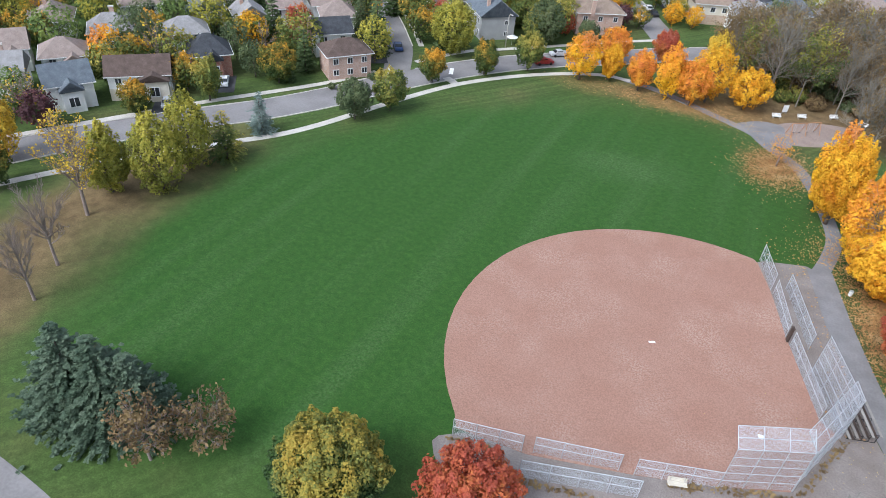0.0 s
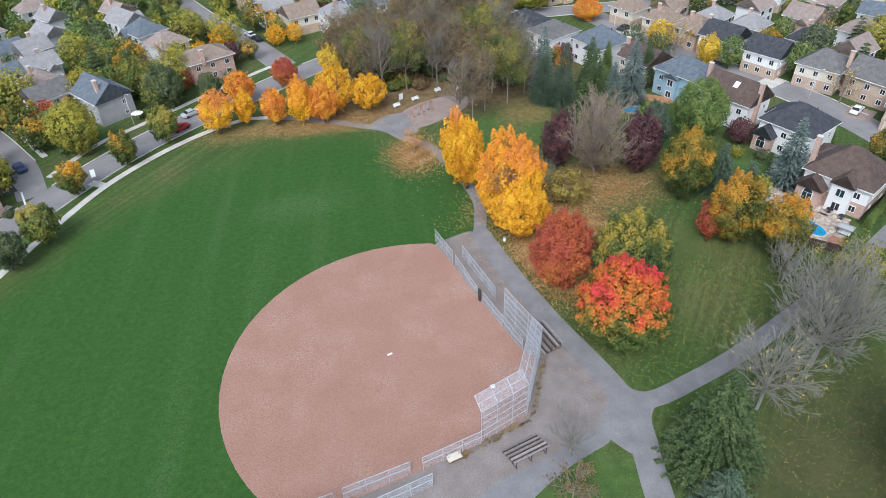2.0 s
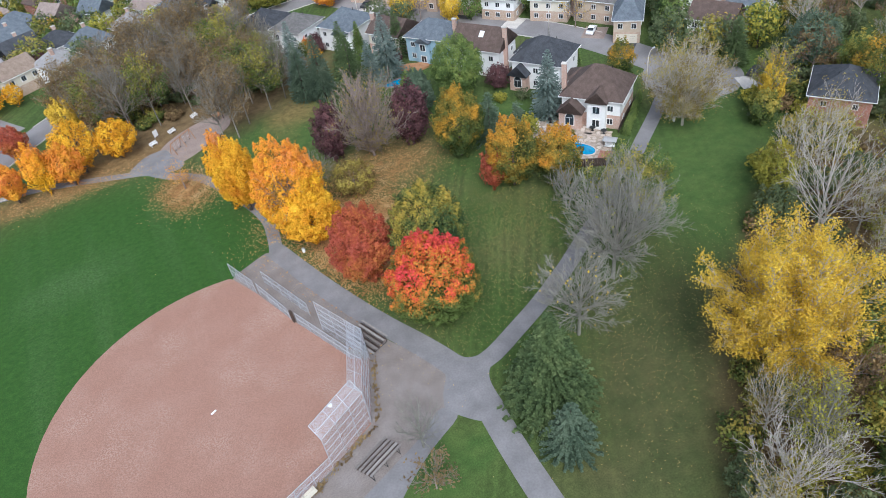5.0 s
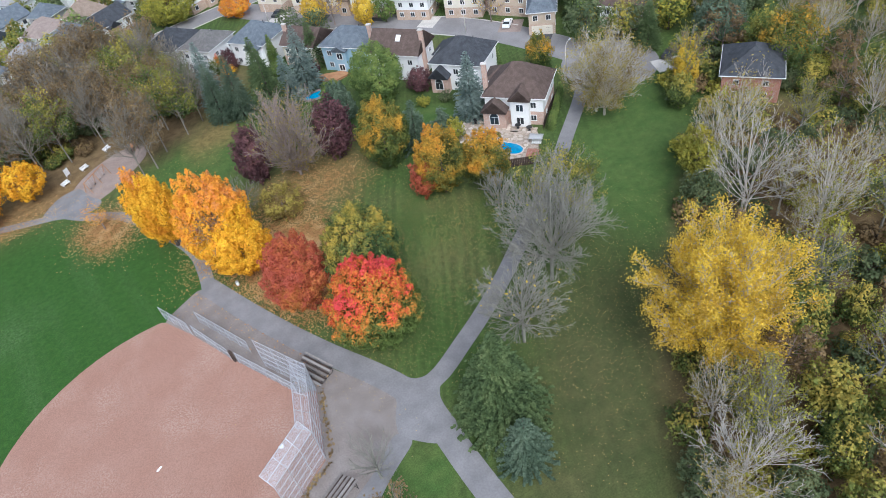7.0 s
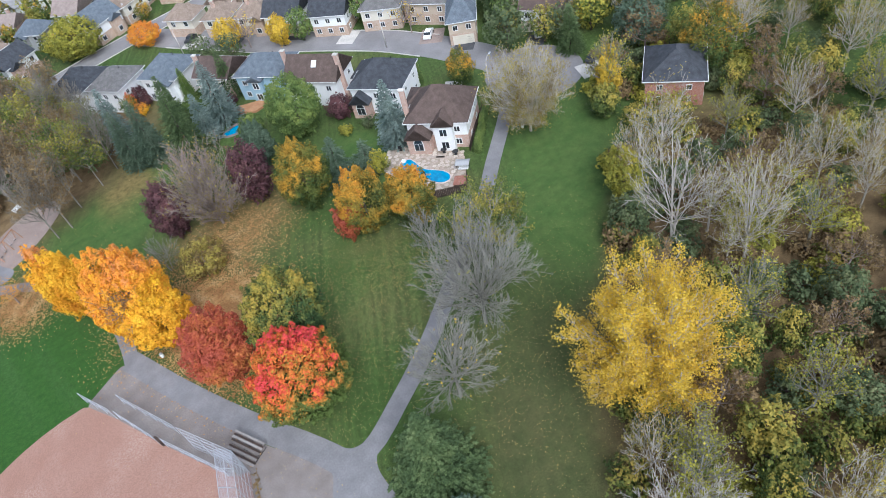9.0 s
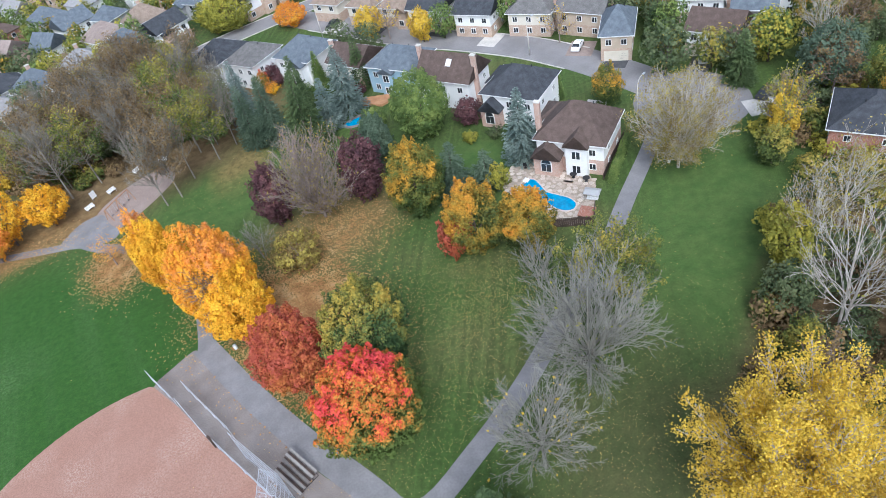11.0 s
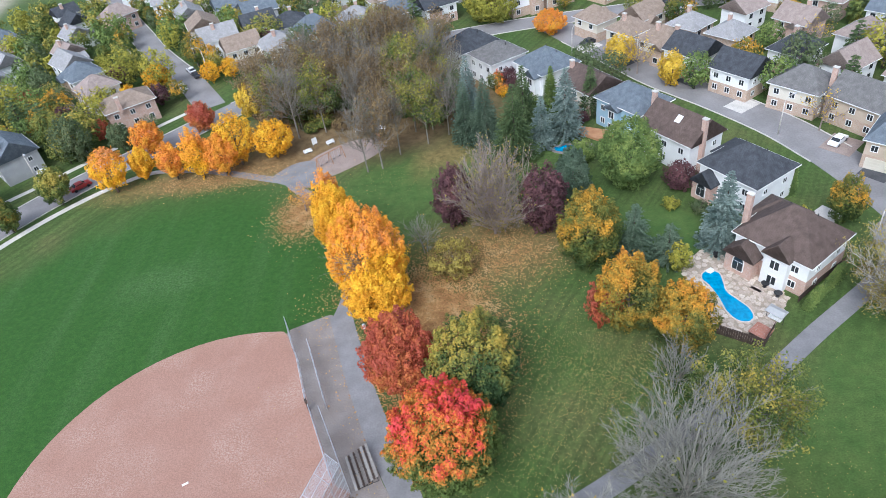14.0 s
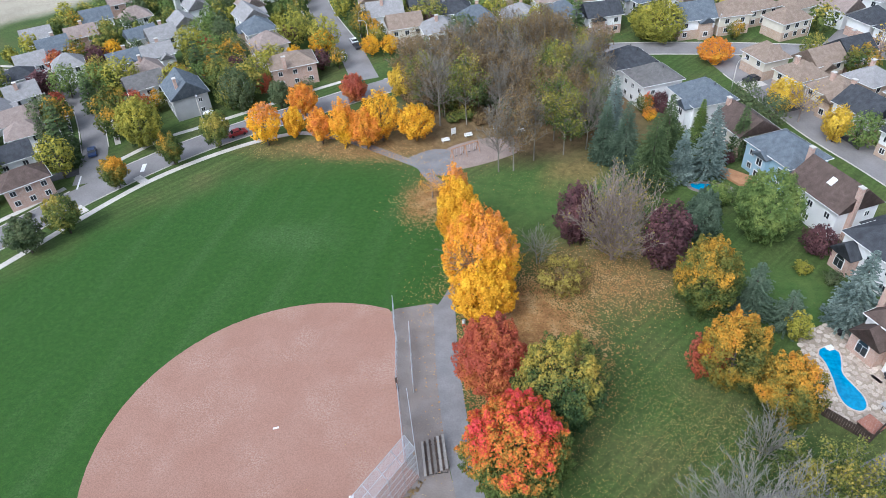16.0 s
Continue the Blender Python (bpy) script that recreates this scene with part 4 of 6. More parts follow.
ROW = "autumn trees along the street"
for x, y, h, r, leaf, seed, label in (
        (-45.7, 123.7, 10.2, 3.8, "orange", 61, "golden yellow street tree on the park's edge"),
        (-40.3, 127.5, 7.4, 2.3, "yellow", 62, "small yellow street tree"),
        (-33.3, 126.3, 8.6, 2.7, "amber", 63, "slim orange street tree"),
        (-27.2, 125.7, 10.8, 3.0, "orange", 64, "orange street tree beside the pavement"),
        (-22.1, 125.7, 9.6, 3.5, "amber", 65, "bright orange tree above fallen leaves"),
        (-19.7, 129.5, 11.8, 4.4, "yellow", 66, "broad golden tree by the playground path"),
        (-12.2, 130.7, 8.6, 4.5, "yellow", 67, "low broad golden tree near the playground"),
        (-42.8, 138.0, 8.3, 3.6, "amber", 68, "orange-red tree beyond the street"),
        (-33.1, 147.4, 7.0, 3.2, "red", 69, "pinkish red tree beyond the street"),
        (-21.3, 150.5, 9.0, 3.4, "gold", 70, "yellow-green tree beyond the street"),
        (-56.7, 120.8, 8.6, 3.3, "olive", 71, "dark green street tree tinged with orange"),
        (-63.3, 112.4, 7.6, 2.6, "rust", 72, "green and orange street tree"),
        (-70.0, 101.7, 7.2, 2.6, "rust", 73, "thin green and orange street tree"),
        (-69.9, 85.6, 8.0, 3.4, "olive", 74, "dark green street tree turning yellow on top"),
        (-73.2, 78.8, 7.4, 3.3, "dark", 75, "dark green street tree"),
        (-50.7, 141.4, 7.0, 2.5, "dark", 76, "dark green tree beside a house")):
    tagged(leafy_tree("street_tree", label, x, y, h, r, leaf, seed, 2600, 0.32, 0.12), group=ROW)
leafy_tree("young_tree", "thin young tree with sparse orange leaves", -2.5, 109.2, 6.2, 2.6, "amber", 77, 190, 0.2, 0.2, gaps=0.4, bark="brown_twig")
leafy_tree("garden_tree", "large lime green tree by the corner", -74.9, 118.6, 12.0, 5.2, "lime", 78, 3600, 0.36, 0.06, gaps=0.15)
conifer("garden_tree", "dark columnar evergreen by the street", -94.2, 110.5, 12.0, 2.6, "dark", 79)
leafy_tree("garden_tree", "dark green tree with a yellow crown", -60.7, 139.4, 10.5, 4.5, "dark", 80, 2600, 0.36, 0.05)
leafy_tree("garden_tree", "yellow-green garden tree behind grey house", -68.5, 146, 10.0, 4.0, "olive", 81, 2200, 0.36, 0.05)
leafy_tree("garden_tree", "orange and green garden tree", -73.4, 151, 8.5, 3.4, "rust", 82, 2000, 0.34, 0.05)
leafy_tree("garden_tree", "yellow tree on a front lawn", -53.1, 174.7, 7.0, 3.8, "yellow", 83, 2000, 0.36, 0.08)
leafy_tree("garden_tree", "wide yellow-green tree across the street", 39.0, 194.5, 10.6, 7.6, "lime", 84, 3500, 0.4, 0.05)
leafy_tree("garden_tree", "low orange-red tree on a lawn", 53.7, 181.5, 6.2, 4.4, "amber", 85, 2200, 0.34, 0.06)
leafy_tree("street_tree", "yellow street tree by the back street", 66.8, 155.3, 8.2, 3.6, "gold", 86, 2000, 0.34, 0.08)
leafy_tree("street_tree", "yellow street tree by the back street", 75.5, 143.5, 8.0, 2.8, "gold", 87, 1600, 0.34, 0.08, gaps=0.2)
for i, (x, y, h, r, leaf) in enumerate(((-82.0, 42.0, 12.8, 4.8, "lime"), (-83.4, 49.2, 12.8, 4.6, "lime"), (-87.5, 37.5, 10.8, 4.0, "lime"), (-108.2, 34, 13.0, 4.2, "gold"))):
    leafy_tree("cedar_tree", "pointed yellow-green tree in a row", x, y, h, r, leaf, 90 + i, 3200, 0.32, 0.02, shape=0.4)
for i, (x, y, h, r) in enumerate(((-85.4, 31.5, 15.5, 3.2), (-79, 22.2, 12, 3.0), (-75.4, 16.5, 11, 2.2), (-90, 20, 13, 3.0), (-82, 10, 12, 2.8))):
    bare_tree("bare_tree", "thin bare brown tree on leaf litter", x, y, h, r, 95 + i, (6, 5, 3), 16, "brown_twig", "gold" if i == 0 else None, 1500, up=0.6, size=0.16)
conifer("pine_tree", "small grey-green pine beside the street", -81.3, 54.5, 9.0, 3.0, "olive", 101, levels=12, loose=0.35)
conifer("pine_tree", "small grey-green pine beside the street", -83.0, 64.7, 8.0, 1.9, "blue", 102, levels=12, loose=0.35)
leafy_tree("street_tree", "orange street tree before a house", -101.5, 28.7, 8.0, 3.0, "rust", 103, 2000, 0.34, 0.08)
leafy_tree("street_tree", "orange street tree before a house", -105.4, 57.2, 6.0, 2.8, "rust", 104, 1800, 0.34, 0.08)
leafy_tree("street_tree", "brown-orange street tree before brick house", -94.5, 82.5, 8.0, 3.8, "rust", 105, 2200, 0.34, 0.08)
leafy_tree("street_tree", "green street tree before dark house", -99.0, 68.4, 8.6, 2.6, "olive", 106, 1800, 0.34, 0.08)
for i, (x, y, h, r) in enumerate(((-56.6, 8.7, 14.5, 4.0), (-53.0, 9.6, 14.0, 4.0), (-50.6, 10.9, 11.5, 3.2))):
    conifer("pine_tree", "dense bushy blue-green pine in a clump", x, y, h * 0.86, r * 1.15, "blue_green", 110 + i, levels=30, size=0.42, base=0.02, loose=0.22, droop=0.12)
bare_tree("bare_shrub", "brown shrub with dry leaves", -46.4, 8.4, 8.0, 2.8, 115, (6, 5, 3), 16, "brown_twig", "brown", 1100, category="shrub")
bare_tree("bare_shrub", "brown shrub with dry leaves", -43.0, 12.2, 6.0, 2.8, 116, (6, 5, 3), 16, "brown_twig", "brown", 1000, category="shrub")
leafy_tree("garden_tree", "broad green tree with yellowing leaves", -29.3, 13.9, 9.6, 5.4, "turning", 117, 9000, 0.3, 0.04)
leafy_tree("maple_tree", "orange-red maple behind the dugout", -17.6, 19.0, 8.6, 4.6, "red", 118, 4500, 0.34, 0.04, gaps=0.15)


# ---- houses ----


def window_frame_mesh():
    """One moulded frame with a mullion: two openings through a single solid."""
    xs, zs, bm_v, bm_f = (-0.6, -0.5, -0.035, 0.035, 0.5, 0.6), (0.0, 0.1, 1.2, 1.3), [], []
    for y in (-0.09, 0.03):
        for z in zs:
            bm_v += [(x, y, z) for x in xs]
    at = lambda k, j, i: k * 24 + j * 6 + i
    solid = {(j, i) for j in range(3) for i in range(5)} - {(1, 1), (1, 3)}
    for j, i in solid:
        bm_f += [(at(0, j, i), at(0, j, i + 1), at(0, j + 1, i + 1), at(0, j + 1, i)), (at(1, j + 1, i), at(1, j + 1, i + 1), at(1, j, i + 1), at(1, j, i))]
        for (dj, di), (p, q) in (((-1, 0), ((j, i), (j, i + 1))), ((1, 0), ((j + 1, i + 1), (j + 1, i))), ((0, -1), ((j + 1, i), (j, i))), ((0, 1), ((j, i + 1), (j + 1, i + 1)))):
            if (j + dj, i + di) not in solid:
                bm_f.append((at(0, *q), at(0, *p), at(1, *p), at(1, *q)))
    return raw_mesh("window_frame", bm_v, bm_f, M["white"])


WIN_ME = window_frame_mesh()
FAR_WIN_ME = Shape().box(-0.68, -0.05, -0.08, 0.68, 0.03, 1.38).box(-0.55, -0.07, 0.06, -0.03, 0.02, 1.24).box(0.03, -0.07, 0.06, 0.55, 0.02, 1.24).mesh("window", M["white"])
FAR_WIN_ME.materials.append(M["glass"])
for poly in FAR_WIN_ME.polygons[6:]:
    poly.material_index = 1
ARCH = [(-0.95, 0), (0.95, 0)] + [(0.95 * math.cos(math.pi * i / 12), 1.7 + 0.95 * math.sin(math.pi * i / 12)) for i in range(13)]


def upright(poly, y0, y1):
    """A slab of the outline (x, z), standing up."""
    return Shape().slab([(x, -z) for x, z in poly], y0, y1)


ARCH_ME = raw_mesh("arched_window", [(x, -z, -y) for x, y, z in upright(ARCH, -0.03, 0.06).v], upright(ARCH, -0.03, 0.06).f, M["white"])
panes = Shape()
for x0, x1 in ((-0.82, -0.04), (0.04, 0.82)):
    panes.box(x0, -0.1, 0.12, x1, -0.05, 1.62)
fan = [(0.8 * math.cos(math.pi * i / 10), 1.72 + 0.8 * math.sin(math.pi * i / 10)) for i in range(11)]
panes.add([(x, -0.1, z) for x, z in fan] + [(x, -0.05, z) for x, z in fan], [tuple(range(11)), tuple(range(21, 10, -1))] + [(i, 11 + i, 11 + (i + 1) % 11, (i + 1) % 11) for i in range(11)])
ARCH_PANE_ME = panes.mesh("pane", M["glass"])
PANE_ME = Shape().box(-0.5, -0.04, 0.1, 0.5, 0.0, 1.2).mesh("pane", M["glass"])
DOOR_ME = Shape().box(-0.5, -0.06, 0, 0.5, 0.05, 2.05).mesh("door", M["dark_wood"])
GARAGE = Shape().box(-2.4, -0.06, 0, 2.4, 0.05, 2.2)
for i in range(4):
    GARAGE.box(-2.35, -0.1, 0.05 + i * 0.54, 2.35, -0.05, 0.53 + i * 0.54)
GARAGE_ME = GARAGE.mesh("garage_door", M["wall_cream"])
VENT_ME = Shape().bar((0, 0, -0.3), (0, 0, 0.75), 0.08).mesh("vent_pipe", M["paint_black"])
SKY_ME = Shape().box(-0.55, -0.75, 0, 0.55, 0.75, 0.14).mesh("skylight", M["white"])


def roof_shape(w, d, eave, rise, hip, over=0.5):
    """A hipped or gabled roof with thick eaves; the ridge runs along x."""
    a, b = w / 2 + over, d / 2 + over
    k = min(a - 0.3, b * 0.95) if hip else 0.0
    sh, t = Shape(), 0.22
    p = [(-a, -b, 0), (a, -b, 0), (a, b, 0), (-a, b, 0), (-a + k, 0, rise), (a - k, 0, rise)]
    p = [(x, y, z + eave) for x, y, z in p]
    q = [(x, y, z + t) for x, y, z in p]
    sh.add(p + q, [(1, 0, 4, 5), (3, 2, 5, 4), (0, 3, 4), (2, 1, 5), (6, 7, 11, 10), (8, 9, 10, 11), (9, 6, 10), (7, 8, 11),
                   (0, 1, 7, 6), (1, 2, 8, 7), (2, 3, 9, 8), (3, 0, 6, 9)])
    return sh


def body_shape(w, d, z0, z1, rise=0.0):
    """Four walls with gable ends when rise is given."""
    a, b = w / 2, d / 2
    sh = Shape()
    sh.box(-a, -b, z0, a, b, z1)
    if rise:
        for s in (-1, 1):
            x0, x1 = s * a, s * (a - 0.2)
            sh.add([(x0, -b, z1), (x0, b, z1), (x0, 0, z1 + rise), (x1, -b, z1), (x1, b, z1), (x1, 0, z1 + rise)], [(0, 1, 2), (5, 4, 3), (0, 2, 5, 3), (1, 4, 5, 2)])
    return sh


def window_at(root, x, y, z, turn, s=1.0, plain=False):
    if plain:
        child("window", FAR_WIN_ME, root, pose(x, y, z, 0, 0, turn))
        return
    wd = child("window", WIN_ME, root, pose(x, y, z, 0, 0, turn) @ Matrix.Diagonal((s, 1, s, 1)))
    child("pane", PANE_ME, wd)


def house(label, x, y, turn, w, d, eave=5.6, rise=2.6, hip=True, wall="wall_white", lower=None, roof="roof_grey", chimney=None, garage=False, bays=(), skylight=False, rich=True, category="house", wing=None, plain=False, bay_eaves=(), bay_walls=(), arch=False):
    """A family house: storeys, roof, chimney, windows. bays: (x, side, width, depth, roof's rise) of gabled front bays."""
    root = tagged(new("house"), label, category)
    root.matrix_world = pose(x, y, 0, 0, 0, turn)
    floor2 = eave * 0.5
    rise *= 1.22
    if lower:
        child("lower_wall", body_shape(w + 0.06, d + 0.06, -0.1, floor2).mesh("lower_wall", M[lower]), root, label="brick lower storey")
    child("wall", body_shape(w, d, floor2 if lower else -0.1, eave, 0 if hip else rise * d / (d + 1)).mesh("wall", M[wall]), root)
    child("roof", roof_shape(w, d, eave, rise, hip).mesh("roof", M[roof]), root)
    a, b, t = w / 2 + 0.5, d / 2 + 0.5, eave + 0.03
    gut = Shape()
    for c in ((-a - 0.04, -b - 0.1, a + 0.04, -b - 0.01), (-a - 0.04, b + 0.01, a + 0.04, b + 0.1), (-a - 0.1, -b - 0.04, -a - 0.01, b + 0.04), (a + 0.01, -b - 0.04, a + 0.1, b + 0.04)):
        if hip or c[2] - c[0] > 1:
            gut.box(c[0], c[1], t, c[2], c[3], t + 0.15)
    child("gutter", gut.mesh("gutter", M["white"]), root, label="white eaves gutter")
    for k, (bx, side, bw, bd, br) in enumerate(bays):
        be = bay_eaves[k] if bay_eaves else eave - 0.6
        bay = child("bay", body_shape(bd + 1, bw, -0.1, be, br * bw / (bw + 1)).mesh("bay", M[bay_walls[k] if bay_walls else lower or wall]), root, pose(bx, side * (d / 2 + bd / 2 - 0.5), 0, 0, 0, 90))
        child("roof", roof_shape(bd + 1.2, bw, be, br, False, 0.35).mesh("roof", M[roof]), bay)
        if be > 5:
            for bz in (0.6, 3.4):
                window_at(bay, side * ((bd + 1) / 2 + 0.04), 0, bz, 90 if side > 0 else -90, 1.3)
        elif arch and bw > 3:
            aw = child("arched_window", ARCH_ME, bay, pose(side * ((bd + 1) / 2 + 0.04), 0, 0.9, 0, 0, 90 if side > 0 else -90), "white arched window frame")
            child("pane", ARCH_PANE_ME, aw)
        else:
            window_at(bay, side * (bd + 1) / 2, 0, 1.0, 90 if side > 0 else -90, 1.5, plain=plain)
    if wing:
        ex, ey, ew, ed, ee, er = wing
        wg = child("wing", body_shape(ew, ed, -0.1, ee).mesh("wing", M[wall]), root, pose(ex, ey, 0))
        child("roof", roof_shape(ew, ed, ee, er, True, 0.4).mesh("roof", M[roof]), wg)
        window_at(wg, 0, -ed / 2 - 0.04, ee * 0.5, 0)
    if chimney:
        cx, cy = chimney
        ch = child("chimney", Shape().box(-0.45, -0.35, 0 if abs(cx) > w / 2 else eave - 0.5, 0.45, 0.35, eave + rise + 0.9).mesh("chimney", M["brick_pink"]), root, pose(cx, cy, 0), "brick chimney")
        child("cap", Shape().box(-0.55, -0.45, eave + rise + 0.9, 0.55, 0.45, eave + rise + 1.05).mesh("cap", M["concrete"]), ch)
    if garage:
        child("garage_door", GARAGE_ME, root, pose(-w / 2 + 3.0, -d / 2 - 0.04, 0))
        child("door", DOOR_ME, root, pose(w / 2 - 1.6, -d / 2 - 0.04, 0))
    if skylight:
        sl = math.degrees(math.atan2(rise, d / 2 + 0.5))
        child("skylight", SKY_ME, root, pose(0.6, -d * 0.2, eave + 0.2 + rise * (1 - 0.2 * d / (d / 2 + 0.5)), sl, 0, 0), "white skylight")
    if rich:
        for vx in (-w * 0.16, w * 0.2):
            child("vent_pipe", VENT_ME, root, pose(vx, d * 0.12, eave + rise * 0.72))
    for z in (0.9, floor2 + 0.75):
        for side in (-1, 1):
            n = max(2, int(w / 3.0))
            if not rich and z < 1 and side > 0:
                continue
            for i in range(n):
                px = -w / 2 + w * (i + 0.5) / n
                if garage and side < 0 and z < 1 and px < -w / 2 + 6:
                    continue
                if any(s == side and abs(px - q) < bw / 2 + 0.6 for q, s, bw, _, _ in bays):
                    continue
                window_at(root, px, side * (d / 2 + 0.04), z, 0 if side < 0 else 180, plain=plain)
            if rich:
                for i in range(2):
                    py = -d / 2 + d * (i + 0.5) / 2
                    if chimney and abs(py - chimney[1]) < 1.2 and side * chimney[0] > 0:
                        continue
                    window_at(root, side * (w / 2 + 0.04), py, z, 90 if side > 0 else -90, 0.85)
    return root


house("white and brick house with a brown hipped roof", 76.2, 82.2, -53, 11.4, 10.2, 5.8, 3.8, True, "wall_white", "brick_pink", "roof_brown", (-6.0, -2.6), bays=((-3.5, -1, 4.4, 2.0, 2.4), (1.4, -1, 3.6, 1.1, 2.2)), bay_eaves=(3.5, 5.75), bay_walls=("brick_pink", "wall_white"), arch=True, wing=(-4.2, 3.6, 6.4, 6.6, 5.2, 2.4))
house("white house with a dark slate hipped roof", 76.4, 101.0, -57, 11.0, 10.0, 6.0, 3.1, True, "wall_white", None, "roof_dark", bays=((-3.4, -1, 3.8, 1.8, 2.2),), bay_eaves=(3.5,), bay_walls=("brick_pink",), arch=True, wing=(-4.0, 3.4, 6.4, 6.0, 5.0, 2.2))
house("white house with a dark brown gabled roof and brick chimney", 69.4, 115.2, -57, 11.6, 8.6, 6.0, 3.1, False, "wall_white", None, "roof_brown", (6.2, -1.6), skylight=True)
house("pale blue clapboard house with a blue-grey shingled roof", 63.6, 128.4, -56, 11.5, 9.0, 6.0, 2.5, True, "wall_blue", None, "roof_slate", (6.1, -1.0), bays=((-0.6, -1, 3.2, 1.0, 1.0),))
house("pinkish brick house with a brown gabled roof", 57.0, 139.4, -60, 9.0, 8.6, 5.2, 2.4, False, "wall_cream", "brick_pink", "roof_brown", (-4.8, -1.2))
house("white house with a blue-grey roof and gabled bays", 48.9, 150.4, -60, 10.2, 10.0, 6.0, 3.0, True, "wall_white", None, "roof_slate", bays=((2.6, -1, 3.4, 1.6, 1.6),))
house("white house with a dark grey hipped roof", 38.2, 158.6, -58, 9.0, 10.0, 6.0, 2.4, True, "wall_white", None, "roof_grey")
house("white house with a charcoal hipped roof", 32.0, 167.0, -58, 9.0, 11.0, 6.0, 2.8, True, "wall_white", None, "roof_dark")
house("brick house with a gabled garage front and slate roof", 104.2, 107.6, -42, 6.0, 11.5, 5.4, 3.0, True, "wall_tan", "brick_tan", "roof_slate", garage=True)
house("grey-brown house with dormers", 105.2, 119.6, -60, 10.5, 8.0, 5.4, 3.0, False, "wall_tan", "brick_tan", "roof_grey", (5.6, 0))
house("house with a grey hipped roof", 97.4, 128.7, -50, 9.6, 8.4, 5.4, 2.8, True, "wall_cream", "brick_tan", "roof_grey", (5.2, 0))
house("white house with a blue-grey roof", 88.6, 138.5, -53, 9.0, 8.5, 5.4, 2.6, False, "wall_white", "brick_tan", "roof_dark")
house("white house with a dark roof", 82.0, 149.8, -55, 9.5, 8.5, 5.4, 2.6, False, "wall_white", "brick_pink", "roof_dark", (-5, 0))
house("white house with blue-grey hipped roof", 124.5, 105.5, -50, 9.0, 8.0, 5.4, 2.4, True, "wall_white", "brick_tan", "roof_slate")
house("house with a long brown roof and white dormers", 116.6, 93.0, -62, 9.6, 8.0, 5.2, 2.4, False, "wall_white", "brick_tan", "roof_brown", garage=True)
house("dark roofed house among bare trees", 110.5, 55.5, 35, 11, 10, 5.2, 2.8, True, "brick_red", None, "roof_dark")
house("pink brick corner house with a brown hipped roof", -87.4, 95.2, 54, 9.0, 6.8, 4.9, 1.9, True, "brick_pink", None, "roof_brown", rich=False)
house("white house with a dark roof and brick chimney", -97.0, 102.8, 50, 8.0, 6.6, 4.9, 2.1, False, "wall_white", None, "roof_dark", (-4.8, -1.4))
house("white house with a brown roof, dormers and garage", -111.0, 63.6, 45, 10.6, 6.2, 4.6, 2.2, False, "wall_white", "wall_cream", "roof_brown", garage=True, bays=((2.5, -1, 5.0, 1.4, 1.2),))
house("white gabled house with a blue-grey roof", -117.4, 53.2, 62, 7.4, 6.4, 4.6, 2.4, False, "wall_white", None, "roof_slate", bays=((0, -1, 3.4, 1.4, 1.6),))
house("brick house with a charcoal roof behind street trees", -108.8, 78.4, 52, 7.8, 7.2, 4.6, 2.6, True, "brick_red", None, "roof_dark", bays=((0.5, -1, 3.0, 1.2, 1.6),))
house("grey clapboard house with a slate gabled roof", -74.6, 137.6, 136, 10.6, 8.6, 5.6, 3.0, False, "wall_grey", None, "roof_slate", (-3.4, 2.2))
house("red brick house with a tan hipped roof", -54.4, 157.6, 34, 11.6, 8.6, 5.4, 2.0, True, "brick_pink", None, "roof_tan", (-2.4, -4.8))
house("white house with a grey roof", -88.4, 140.4, 48, 9.0, 7.4, 5.0, 2.2, False, "wall_white", None, "roof_grey")

# far houses: the lighter grey and brown roofs carry haze in their colour
KINDS = [("wall_white", None, "roof_grey_haze", "white house with a grey roof paled for haze"), ("wall_white", None, "roof_brown_haze", "white house with a brown roof paled for haze"), ("wall_white", "brick_tan", "roof_slate", "white and tan brick house with a slate roof"), ("wall_white", "brick_pink", "roof_dark", "white and brick house with a dark roof"),
         ("brick_pink", None, "roof_brown_haze", "pink brick house with a brown roof paled for haze"), ("wall_cream", "brick_tan", "roof_tan", "cream house with a tan roof"),
         ("brick_tan", None, "roof_grey_haze", "tan brick house with a grey roof paled for haze"), ("wall_grey", None, "roof_slate", "grey house with a slate roof"),
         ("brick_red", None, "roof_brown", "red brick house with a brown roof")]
spots_left = [(-93.5, 149.5), (-97.5, 160), (-67, 169), (-75.5, 179.5), (-83, 189), (-89.5, 201), (-94, 216), (-110, 119), (-119, 131), (-129, 141), (-105, 155), (-104, 172), (-103, 113.5), (-111, 172), (-120, 150), (-118, 121), (-132, 149.5), (-104, 184), (-108, 198), (-123.5, 187), (-132, 171), (-136, 184), (-118, 208), (-100, 230), (-133, 160), (-146, 168), (-122, 222), (-139, 200), (-84, 228), (-108, 240)]
spots_left2 = [(-129, 61), (-130, 49), (-140, 56), (-121, 84), (-133, 75), (-142, 90), (-129, 98), (-147, 72), (-118, 100), (-124, 36), (-134, 32), (-150, 45), (-140, 112), (-152, 104), (-116, 110)]
spots_mid = [(-41, 196), (-32, 187), (-21, 185), (-49, 208), (-57, 220), (-12, 193), (0, 197), (12, 199), (23, 201), (-30, 202), (-20, 200), (7, 212), (19, 214), (48, 201), (58, 205), (-70, 238), (-58, 236), (-45, 224), (-33, 216)]
spots_right = [(65, 177), (71.5, 167), (77.5, 158.5), (77, 176), (86, 166), (93, 158), (73, 203), (77, 214), (85, 183), (94, 204), (99, 196), (66, 212), (103, 146), (110, 137), (118, 127), (127, 117), (133, 108), (101, 172), (110, 161), (119, 150), (128, 139), (137, 128)]
